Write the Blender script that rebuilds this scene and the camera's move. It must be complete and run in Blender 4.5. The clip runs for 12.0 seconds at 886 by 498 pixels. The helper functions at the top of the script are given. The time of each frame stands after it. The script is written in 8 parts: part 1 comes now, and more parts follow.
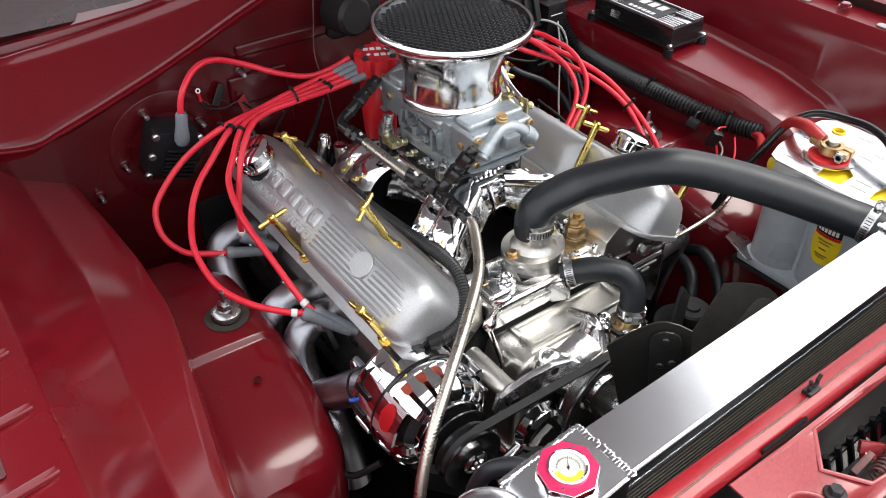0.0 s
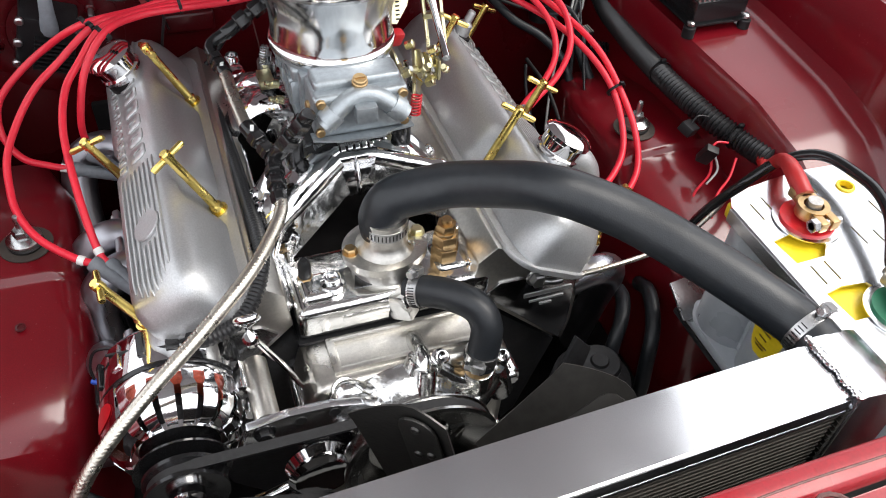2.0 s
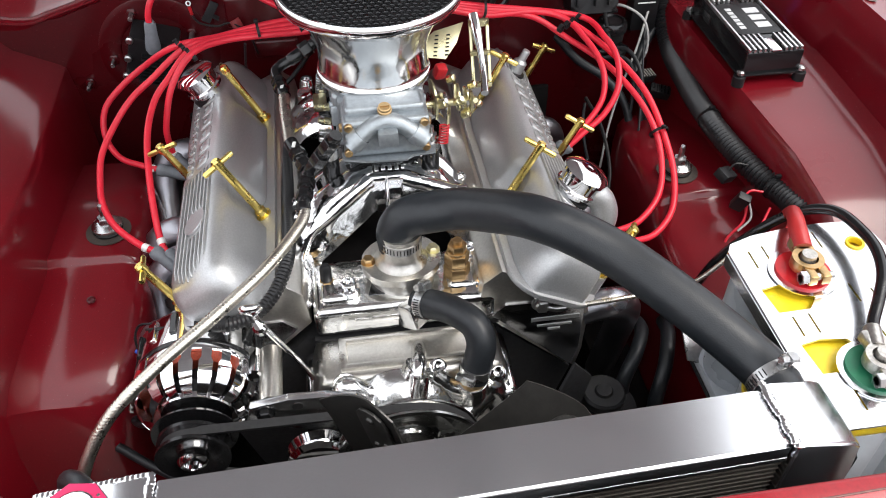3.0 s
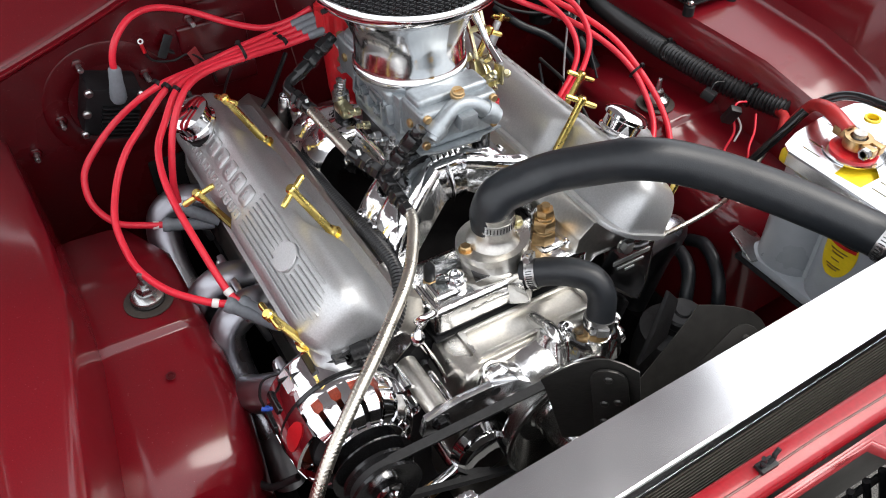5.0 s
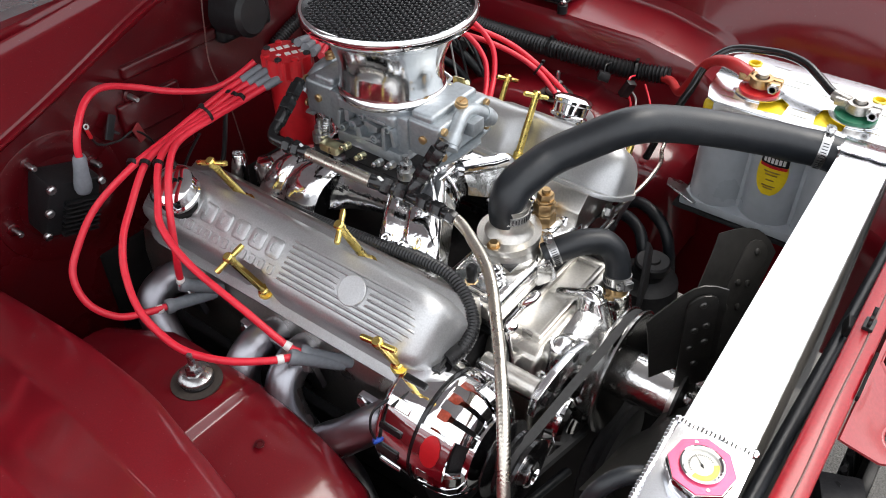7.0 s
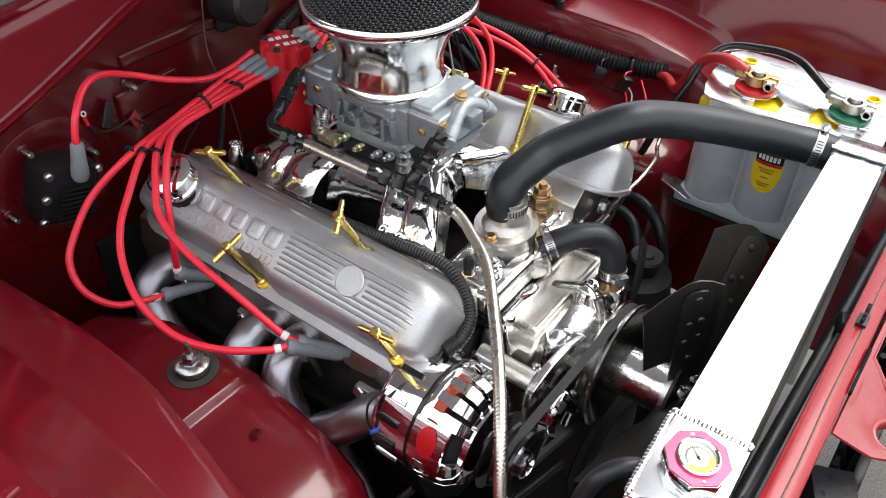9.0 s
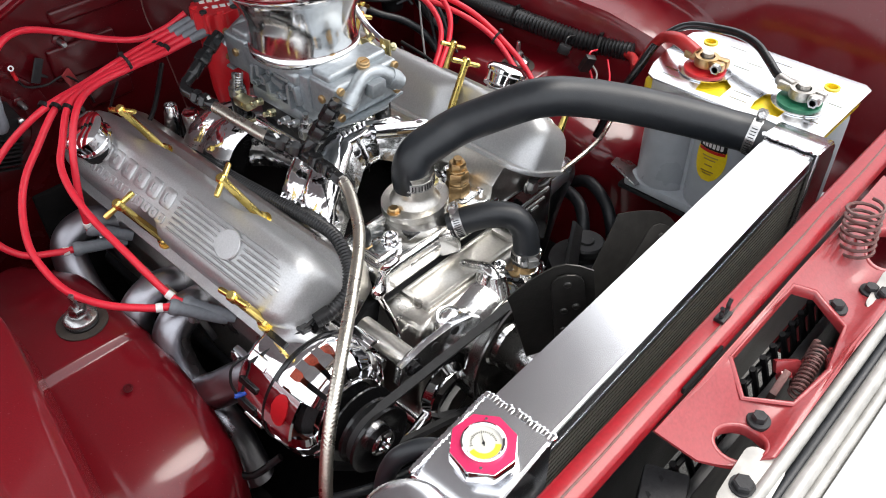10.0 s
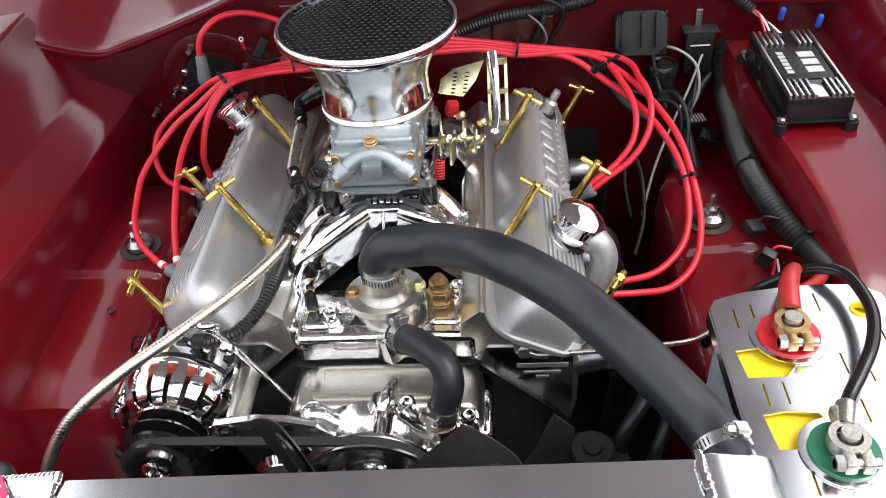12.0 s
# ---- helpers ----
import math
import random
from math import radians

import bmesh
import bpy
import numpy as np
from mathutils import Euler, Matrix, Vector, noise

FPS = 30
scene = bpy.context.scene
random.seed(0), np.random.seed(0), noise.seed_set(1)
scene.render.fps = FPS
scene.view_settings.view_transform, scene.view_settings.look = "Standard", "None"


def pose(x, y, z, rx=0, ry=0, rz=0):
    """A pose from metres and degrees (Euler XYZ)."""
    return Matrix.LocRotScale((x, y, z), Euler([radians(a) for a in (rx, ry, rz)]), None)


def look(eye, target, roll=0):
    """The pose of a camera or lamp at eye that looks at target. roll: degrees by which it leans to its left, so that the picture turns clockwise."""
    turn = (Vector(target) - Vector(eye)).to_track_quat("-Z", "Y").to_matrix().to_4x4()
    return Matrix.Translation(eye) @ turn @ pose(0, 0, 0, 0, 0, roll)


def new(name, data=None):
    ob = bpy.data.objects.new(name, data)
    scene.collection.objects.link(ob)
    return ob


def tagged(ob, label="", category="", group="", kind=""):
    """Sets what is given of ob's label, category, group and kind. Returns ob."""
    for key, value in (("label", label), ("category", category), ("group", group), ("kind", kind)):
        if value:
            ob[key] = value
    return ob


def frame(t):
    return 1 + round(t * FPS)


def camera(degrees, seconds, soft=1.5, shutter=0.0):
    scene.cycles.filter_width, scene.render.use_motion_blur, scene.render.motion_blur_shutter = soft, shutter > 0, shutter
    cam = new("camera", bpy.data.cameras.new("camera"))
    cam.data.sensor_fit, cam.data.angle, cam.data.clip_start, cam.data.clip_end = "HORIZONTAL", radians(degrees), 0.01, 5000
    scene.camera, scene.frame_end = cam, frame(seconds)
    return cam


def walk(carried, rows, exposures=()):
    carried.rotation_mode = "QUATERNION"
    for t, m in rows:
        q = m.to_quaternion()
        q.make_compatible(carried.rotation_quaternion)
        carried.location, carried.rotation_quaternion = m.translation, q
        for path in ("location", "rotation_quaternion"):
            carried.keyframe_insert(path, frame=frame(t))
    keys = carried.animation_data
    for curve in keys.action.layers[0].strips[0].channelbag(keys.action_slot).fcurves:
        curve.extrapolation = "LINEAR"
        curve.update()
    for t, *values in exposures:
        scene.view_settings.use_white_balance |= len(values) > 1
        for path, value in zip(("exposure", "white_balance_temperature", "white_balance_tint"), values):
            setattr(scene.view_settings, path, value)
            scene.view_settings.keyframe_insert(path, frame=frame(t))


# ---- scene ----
cam = camera(57.0, 12.0, soft=1.0)
PATH = [
    (0, (-0.614, -0.73, 1.436), (0.314, 0.544, 0.205), 0.2),
    (0.5, (-0.575, -0.748, 1.417), (0.315, 0.526, 0.158), 0.8),
    (1, (-0.415, -0.763, 1.401), (0.338, 0.554, 0.097), 1.2),
    (1.5, (-0.292, -0.751, 1.395), (0.319, 0.582, 0.035), 1.5),
    (2, (-0.175, -0.699, 1.38), (0.375, 0.615, -0.024), 4.4),
    (2.5, (-0.092, -0.715, 1.399), (0.295, 0.637, -0.023), 2.8),
    (3, (-0.046, -0.795, 1.431), (0.179, 0.648, 0.064), 0.2),
    (3.2, (-0.041, -0.819, 1.437), (0.147, 0.659, 0.103), -0.0),
    (4.8, (-0.355, -0.687, 1.406), (0.304, 0.637, 0.059), -1.2),
    (5, (-0.407, -0.682, 1.412), (0.329, 0.58, 0.047), -0.6),
    (5.5, (-0.571, -0.714, 1.409), (0.323, 0.48, 0.076), -0.9),
    (6, (-0.656, -0.679, 1.422), (0.357, 0.47, 0.137), -2.5),
    (6.5, (-0.704, -0.559, 1.415), (0.466, 0.447, 0.142), -2.1),
    (7, (-0.702, -0.514, 1.411), (0.52, 0.413, 0.128), -0.5),
    (7.2, (-0.705, -0.506, 1.413), (0.521, 0.42, 0.132), 0.0),
    (8.8, (-0.719, -0.501, 1.42), (0.52, 0.397, 0.132), 1.1),
    (9, (-0.712, -0.508, 1.412), (0.519, 0.391, 0.117), 0.9),
    (9.5, (-0.692, -0.542, 1.4), (0.512, 0.352, 0.076), 0.8),
    (10, (-0.56, -0.678, 1.389), (0.522, 0.358, 0.064), -0.7),
    (10.5, (-0.431, -0.755, 1.404), (0.455, 0.494, 0.117), -1.6),
    (11, (-0.243, -0.745, 1.399), (0.408, 0.647, 0.118), -0.3),
    (11.5, (-0.035, -0.777, 1.389), (0.197, 0.731, 0.096), -4.0),
    (12, (0.157, -0.804, 1.408), (0.011, 0.732, 0.136), -5.4),
]
walk(cam, [(t, look(eye, target, roll)) for t, eye, target, roll in PATH])

# ---- light ----
def make_world():
    w = bpy.data.worlds.new("overcast_sky")
    w.use_nodes = True
    nt = w.node_tree
    nt.nodes.clear()
    out = nt.nodes.new("ShaderNodeOutputWorld")
    bg = nt.nodes.new("ShaderNodeBackground")
    sky = nt.nodes.new("ShaderNodeTexSky")
    sky.sky_type, sky.sun_disc = "NISHITA", False
    sky.sun_elevation, sky.sun_rotation = radians(60), radians(112)
    sky.dust_density, sky.air_density = 4.0, 1.0
    mix = nt.nodes.new("ShaderNodeMix")
    mix.data_type = "RGBA"
    mix.inputs["Factor"].default_value = 0.72
    mix.inputs["B"].default_value = (10.5, 10.6, 10.8, 1)
    nt.links.new(sky.outputs[0], mix.inputs["A"])
    nt.links.new(mix.outputs["Result"], bg.inputs[0])
    bg.inputs[1].default_value = 0.13
    nt.links.new(bg.outputs[0], out.inputs[0])
    scene.world = w


make_world()
sun = new("sun", bpy.data.lights.new("sun", "SUN"))
sun.data.energy, sun.data.angle, sun.data.color = 1.4, radians(36), (1.0, 0.97, 0.92)
sun.matrix_basis = look((3.0, -1.2, 6.0), (0, 0, 0.8))
scene.view_settings.exposure = 0.93


# ---- materials ----
def material(name, base, rough=0.5, metal=0.0, coat=0.0, var=0.12, scale=60.0, bump=0.0, bump_scale=400.0,
             dirt=0.0, dirt_color=(0.05, 0.04, 0.035), dirt_scale=9.0, rough_var=0.08, stretch=None, spec=0.5, by_object=0.0, specks=0.0):
    """A Principled material with grain, a larger-scale stain layer and fine relief, in object metres."""
    m = bpy.data.materials.new(name)
    m.use_nodes = True
    nt = m.node_tree
    p = nt.nodes["Principled BSDF"]
    p.inputs["Metallic"].default_value = metal
    p.inputs["Specular IOR Level"].default_value = spec
    p.inputs["Coat Weight"].default_value = coat
    p.inputs["Coat Roughness"].default_value = 0.13
    tc = nt.nodes.new("ShaderNodeTexCoord")
    vec = tc.outputs["Object"]
    if stretch:
        mp = nt.nodes.new("ShaderNodeMapping")
        mp.inputs["Scale"].default_value = stretch
        nt.links.new(vec, mp.inputs[0])
        vec = mp.outputs[0]
    n1 = nt.nodes.new("ShaderNodeTexNoise")
    n1.inputs["Scale"].default_value, n1.inputs["Detail"].default_value = scale, 5
    nt.links.new(vec, n1.inputs["Vector"])
    n2 = nt.nodes.new("ShaderNodeTexNoise")
    n2.inputs["Scale"].default_value, n2.inputs["Detail"].default_value = dirt_scale, 7
    nt.links.new(tc.outputs["Object"], n2.inputs["Vector"])
    ramp = nt.nodes.new("ShaderNodeMapRange")
    ramp.inputs["To Min"].default_value, ramp.inputs["To Max"].default_value = 1 - var, 1 + var
    ramp.inputs["From Min"].default_value, ramp.inputs["From Max"].default_value = 0.3, 0.7
    nt.links.new(n1.outputs["Fac"], ramp.inputs["Value"])
    mul = nt.nodes.new("ShaderNodeVectorMath")
    mul.operation = "SCALE"
    mul.inputs[0].default_value = base
    nt.links.new(ramp.outputs[0], mul.inputs["Scale"])
    col = mul.outputs[0]
    if by_object:
        oi = nt.nodes.new("ShaderNodeObjectInfo")
        r2 = nt.nodes.new("ShaderNodeMapRange")
        r2.inputs["To Min"].default_value, r2.inputs["To Max"].default_value = 1 - by_object, 1 + by_object
        nt.links.new(oi.outputs["Random"], r2.inputs["Value"])
        m2 = nt.nodes.new("ShaderNodeVectorMath")
        m2.operation = "SCALE"
        nt.links.new(col, m2.inputs[0])
        nt.links.new(r2.outputs[0], m2.inputs["Scale"])
        col = m2.outputs[0]
    if dirt:
        mask = nt.nodes.new("ShaderNodeMapRange")
        mask.inputs["From Min"].default_value, mask.inputs["From Max"].default_value = 0.5, 0.75
        mask.inputs["To Max"].default_value = dirt
        nt.links.new(n2.outputs["Fac"], mask.inputs["Value"])
        mx = nt.nodes.new("ShaderNodeMix")
        mx.data_type = "RGBA"
        mx.inputs["B"].default_value = (*dirt_color, 1)
        nt.links.new(mask.outputs[0], mx.inputs["Factor"])
        nt.links.new(col, mx.inputs["A"])
        col = mx.outputs["Result"]
    if specks:
        n4 = nt.nodes.new("ShaderNodeTexNoise")
        n4.inputs["Scale"].default_value, n4.inputs["Detail"].default_value = 320, 2
        nt.links.new(tc.outputs["Object"], n4.inputs["Vector"])
        sm = nt.nodes.new("ShaderNodeMapRange")
        sm.inputs["From Min"].default_value, sm.inputs["From Max"].default_value = 0.70, 0.76
        sm.inputs["To Max"].default_value = specks
        nt.links.new(n4.outputs["Fac"], sm.inputs["Value"])
        m4 = nt.nodes.new("ShaderNodeMix")
        m4.data_type = "RGBA"
        m4.inputs["B"].default_value = (0.45, 0.30, 0.28, 1)
        nt.links.new(sm.outputs[0], m4.inputs["Factor"])
        nt.links.new(col, m4.inputs["A"])
        col = m4.outputs["Result"]
    nt.links.new(col, p.inputs["Base Color"])
    rr = nt.nodes.new("ShaderNodeMapRange")
    rr.inputs["From Min"].default_value, rr.inputs["From Max"].default_value = 0.3, 0.7
    rr.inputs["To Min"].default_value, rr.inputs["To Max"].default_value = max(0.02, rough - rough_var), rough + rough_var
    nt.links.new(n2.outputs["Fac"], rr.inputs["Value"])
    nt.links.new(rr.outputs[0], p.inputs["Roughness"])
    if bump:
        n3 = nt.nodes.new("ShaderNodeTexNoise")
        n3.inputs["Scale"].default_value, n3.inputs["Detail"].default_value = bump_scale, 3
        nt.links.new(vec, n3.inputs["Vector"])
        b = nt.nodes.new("ShaderNodeBump")
        b.inputs["Strength"].default_value, b.inputs["Distance"].default_value = 1.0, bump
        nt.links.new(n3.outputs["Fac"], b.inputs["Height"])
        nt.links.new(b.outputs[0], p.inputs["Normal"])
    return m


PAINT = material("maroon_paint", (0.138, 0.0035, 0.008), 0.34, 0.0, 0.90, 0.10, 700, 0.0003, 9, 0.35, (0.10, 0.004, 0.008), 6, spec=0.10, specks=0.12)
# the same maroon, darkened: shade under the hood put into its colour
PAINT_SHADED = material("maroon_paint_shaded", (0.062, 0.0015, 0.0035), 0.30, 0.0, 0.45, 0.15, 500, 0.0010, 14, 0.5, (0.030, 0.004, 0.005), 9, spec=0.25, specks=0.15)
# red made paler and pinker: the sky's sheen is put into the base colour
PAINT_FRONT = material("red_paint_lightened_for_sky", (0.27, 0.030, 0.034), 0.36, 0.0, 0.55, 0.14, 300, 0.0005, 60, 0.40, (0.27, 0.045, 0.045), 12, spec=0.35)
# the bar's own brighter red, with the sunlight on it also in the colour
PAINT_BAR = material("bright_sunlit_red_paint", (0.26, 0.007, 0.013), 0.34, 0.0, 0.35, 0.14, 300, 0.0005, 60, 0.30, (0.22, 0.02, 0.02), 12, spec=0.25)
CHROME = material("chrome", (0.86, 0.86, 0.87), 0.05, 1.0, 0, 0.03, 80, 0.00012, 90, 0.15, (0.45, 0.43, 0.40), 25, 0.02)
CHROME_WAVY = material("polished_cast_aluminium", (0.82, 0.82, 0.83), 0.09, 1.0, 0, 0.05, 120, 0.0012, 55, 0.25, (0.35, 0.33, 0.30), 30, 0.03)
CAST = material("satin_cast_aluminium", (0.49, 0.495, 0.50), 0.40, 0.72, 0.12, 0.10, 500, 0.00025, 900, 0.2, (0.34, 0.33, 0.32), 12)
MACHINED = material("machined_aluminium", (0.64, 0.62, 0.58), 0.33, 1.0, 0, 0.08, 300, 0.0002, 600, 0.35, (0.50, 0.46, 0.40), 14)
BRUSHED = material("brushed_aluminium", (0.82, 0.83, 0.85), 0.19, 1.0, 0, 0.05, 60, 0.0, 150, 0.12, (0.62, 0.62, 0.63), 8, 0.05, stretch=(4, 60, 60))
ZINC = material("dichromate_zinc_casting", (0.36, 0.39, 0.41), 0.42, 0.80, 0, 0.10, 200, 0.0003, 500, 0.25, (0.36, 0.38, 0.37), 20)
GOLD = material("gold_anodised_metal", (0.86, 0.66, 0.20), 0.25, 1.0, 0, 0.06, 200, 0.0001, 400, 0.15, (0.62, 0.45, 0.12), 30)
BRASS = material("brass", (0.50, 0.34, 0.17), 0.36, 1.0, 0, 0.12, 150, 0.0002, 400, 0.4, (0.30, 0.18, 0.08), 40)
YZINC = material("yellow_zinc_steel", (0.74, 0.68, 0.42), 0.30, 1.0, 0, 0.15, 60, 0.0001, 300, 0.3, (0.5, 0.5, 0.35), 40)
STEEL = material("bare_steel", (0.50, 0.50, 0.50), 0.28, 1.0, 0, 0.10, 200, 0.0001, 400, 0.3, (0.22, 0.20, 0.18), 30)
HEADER = material("heat_tinted_header_coating", (0.36, 0.36, 0.39), 0.33, 1.0, 0, 0.14, 20, 0.0002, 500, 0.5, (0.20, 0.18, 0.21), 9)
IRON = material("dark_engine_paint", (0.03, 0.03, 0.032), 0.55, 0.2, 0, 0.2, 150, 0.0004, 400, 0.4, (0.05, 0.045, 0.04), 15, spec=0.25)
HEADFACE = material("polished_head_end", (0.50, 0.50, 0.51), 0.16, 1.0, 0, 0.06, 200, 0.0001, 300, 0.2, (0.3, 0.3, 0.3), 20)
BLACK = material("black_plastic", (0.010, 0.010, 0.011), 0.42, 0, 0, 0.2, 150, 0.0002, 800, 0.3, (0.04, 0.038, 0.035), 20, spec=0.3)
BLACK_GLOSS = material("black_anodised_metal", (0.012, 0.012, 0.013), 0.22, 0.3, 0.2, 0.15, 200, 0.0001, 500, 0.2, (0.03, 0.03, 0.03), 30)
RUBBER = material("black_rubber_hose", (0.013, 0.015, 0.018), 0.40, 0, 0, 0.15, 120, 0.0002, 700, 0.4, (0.035, 0.035, 0.036), 10, spec=0.42)
LOOM = material("corrugated_black_loom", (0.012, 0.012, 0.013), 0.35, 0, 0, 0.2, 100, 0.0, 100, 0.3, (0.03, 0.03, 0.03), 20)
FAN = material("dark_grey_fan_steel", (0.045, 0.043, 0.040), 0.36, 0.5, 0.0, 0.15, 90, 0.0002, 300, 0.4, (0.07, 0.065, 0.06), 12)
RED_WIRE = material("red_silicone_lead", (0.70, 0.018, 0.040), 0.42, 0, 0, 0.06, 100, 0.0001, 500, 0.1, (0.55, 0.03, 0.05), 15)
RED_PLASTIC = material("red_moulded_plastic", (0.50, 0.012, 0.018), 0.34, 0, 0.1, 0.06, 200, 0.0001, 500)
BOOT = material("grey_rubber_boot", (0.165, 0.180, 0.200), 0.5, 0, 0, 0.1, 200, 0.0002, 500)
WHITE = material("white_print", (0.75, 0.75, 0.73), 0.5, 0, 0, 0.05, 200)
GREYPLASTIC = material("light_grey_battery_plastic", (0.42, 0.45, 0.48), 0.32, 0, 0, 0.05, 60, 0.0001, 500, 0.3, (0.36, 0.38, 0.39), 10)
YELLOW = material("yellow_label", (0.80, 0.58, 0.02), 0.35, 0, 0.1, 0.05, 200)
GREEN = material("green_plastic", (0.015, 0.14, 0.07), 0.4, 0, 0, 0.05, 200)
LEAD = material("lead_terminal", (0.45, 0.43, 0.40), 0.35, 0.9, 0, 0.2, 300, 0.0004, 400)
COPPER = material("copper_winding", (0.36, 0.06, 0.03), 0.35, 0.7, 0.3, 0.25, 500, 0.0006, 900)
# near-black for deep places: their shade is put into the colour
DARK = material("near_black_bay_shade", (0.012, 0.011, 0.011), 0.8, 0, 0, 0.3, 30, 0.001, 60, spec=0.08)
CORE = material("radiator_fins", (0.085, 0.078, 0.068), 0.5, 0.4, 0, 0.3, 500)
SEAT = material("dusty_seat_ring", (0.055, 0.045, 0.038), 0.6, 0.2, 0, 0.2, 200, 0.0003, 300, 0.4, (0.10, 0.08, 0.07), 40)
ASPHALT = material("asphalt", (0.13, 0.125, 0.115), 0.9, 0, 0, 0.35, 220, 0.004, 260, 0.5, (0.20, 0.19, 0.17), 3)
GREYSEAL = material("grey_weathered_moulding", (0.36, 0.35, 0.33), 0.45, 0.4, 0, 0.15, 60, 0.0006, 80, 0.5, (0.16, 0.15, 0.14), 14)
WHITE_TRIM = material("bright_header_panel", (0.72, 0.73, 0.74), 0.28, 0.2, 0.4, 0.04, 40)
PINK = material("magenta_cap_ring", (0.55, 0.02, 0.10), 0.30, 0.3, 0.3, 0.05, 200)
DIAL = material("gauge_face", (0.50, 0.49, 0.44), 0.35, 0, 0.4, 0.05, 200)
BRAID = material("stainless_braid", (0.60, 0.56, 0.49), 0.30, 1.0, 0, 0.25, 900, 0.0002, 900, 0.3, (0.34, 0.31, 0.26), 60)
HORN_METAL = material("hazy_chrome", (0.80, 0.80, 0.80), 0.15, 1.0, 0, 0.04, 90, 0.0003, 60, 0.2, (0.55, 0.54, 0.52), 20, 0.05)
DARK_CHROME = material("darkened_chrome", (0.16, 0.16, 0.17), 0.16, 1.0, 0, 0.08, 120)
PULLEY_STEEL = material("grey_pulley_steel", (0.50, 0.50, 0.49), 0.22, 1.0, 0, 0.12, 90, 0.0001, 300, 0.3, (0.14, 0.13, 0.12), 20)
POLISHED = material("soft_polished_aluminium", (0.76, 0.76, 0.75), 0.17, 1.0, 0, 0.06, 150, 0.0012, 60, 0.25, (0.48, 0.46, 0.43), 25, 0.05)
GLASS_DARK = material("dark_tinted_windscreen", (0.012, 0.014, 0.015), 0.05, 0, 0.4, 0.05, 20)
MESHMAT = material("black_mesh_screen", (0.018, 0.018, 0.020), 0.38, 0.4, 0, 0.15, 300, spec=0.35)
HOODLINER = material("grey_primed_hood_underside", (0.36, 0.36, 0.375), 0.45, 0, 0, 0.08, 20, 0.001, 30, 0.3, (0.30, 0.30, 0.31), 4)
RUST = material("rusty_spring_steel", (0.13, 0.060, 0.055), 0.55, 0.4, 0, 0.25, 200, 0.0004, 300, 0.5, (0.20, 0.17, 0.16), 30)
WIRE_GREY = material("pale_grey_wire", (0.34, 0.34, 0.33), 0.5, 0, 0, 0.08, 200)
TYREBLACK = material("belt_rubber", (0.022, 0.022, 0.023), 0.6, 0, 0, 0.2, 200, 0.0003, 500, spec=0.3)


# ---- mesh helpers ----
def thing(name, label, category, at=(0, 0, 0), group="", kind=""):
    ob = new(name)
    ob.empty_display_size = 0.02
    ob.matrix_basis = Matrix.Translation(at)
    return tagged(ob, label, category, group, kind)


def finish(name, bm, mat, angle=38):
    bmesh.ops.recalc_face_normals(bm, faces=bm.faces[:])
    me = bpy.data.meshes.new(name)
    bm.to_mesh(me)
    bm.free()
    me.polygons.foreach_set("use_smooth", [True] * len(me.polygons))
    me.set_sharp_from_angle(angle=radians(angle))
    me.materials.append(mat)
    return new(name, me)


def part(name, bm, mat, parent, label="", angle=38):
    ob = finish(name, bm, mat, angle)
    ob.parent = parent
    if parent.type == "EMPTY":
        ob.matrix_parent_inverse = parent.matrix_basis.inverted()
    return tagged(ob, label)


def solo(name, bm, mat, label, category, group="", kind="", angle=38):
    return tagged(finish(name, bm, mat, angle), label, category, group, kind)


def B():
    return bmesh.new()


def xf(origin, zdir, xhint=(1, 0, 0)):
    """A frame at origin whose z runs along zdir."""
    z = Vector(zdir).normalized()
    x = Vector(xhint) - z * Vector(xhint).dot(z)
    if x.length < 1e-4:
        x = Vector((0, 1, 0)) - z * z.y
    x.normalize()
    y = z.cross(x)
    m = Matrix((x, y, z)).transposed().to_4x4()
    m.translation = origin
    return m


def box(bm, c, s, rot=None, bevel=0.0, seg=2):
    """A bevelled box of size s centred at c."""
    m = Matrix.Translation(c) @ (rot.to_4x4() if rot else Matrix()) @ Matrix.Diagonal((*s, 1))
    vs = bmesh.ops.create_cube(bm, size=1, matrix=m)["verts"]
    if bevel:
        es = list({e for v in vs for e in v.link_edges})
        bmesh.ops.bevel(bm, geom=es, offset=bevel, segments=seg, affect="EDGES", profile=0.6)
    return bm


def rings(bm, loops, closed=True, caps=True):
    """Skins a row of vertex loops."""
    rows = [[bm.verts.new(p) for p in loop] for loop in loops]
    n = len(rows[0])
    for a, b in zip(rows[:-1], rows[1:]):
        for i in range(n if closed else n - 1):
            j = (i + 1) % n
            bm.faces.new((a[i], a[j], b[j], b[i]))
    if caps and closed:
        bm.faces.new(rows[0][::-1])
        bm.faces.new(rows[-1])
    return bm


def lathe(bm, profile, m, segs=32, caps=True, squash=1.0):
    """Turns (radius, height) pairs round the z axis of the frame m."""
    loops = []
    for r, h in profile:
        loops.append([m @ Vector((r * math.cos(a), squash * r * math.sin(a), h)) for a in (2 * math.pi * i / segs for i in range(segs))])
    return rings(bm, loops, True, caps)


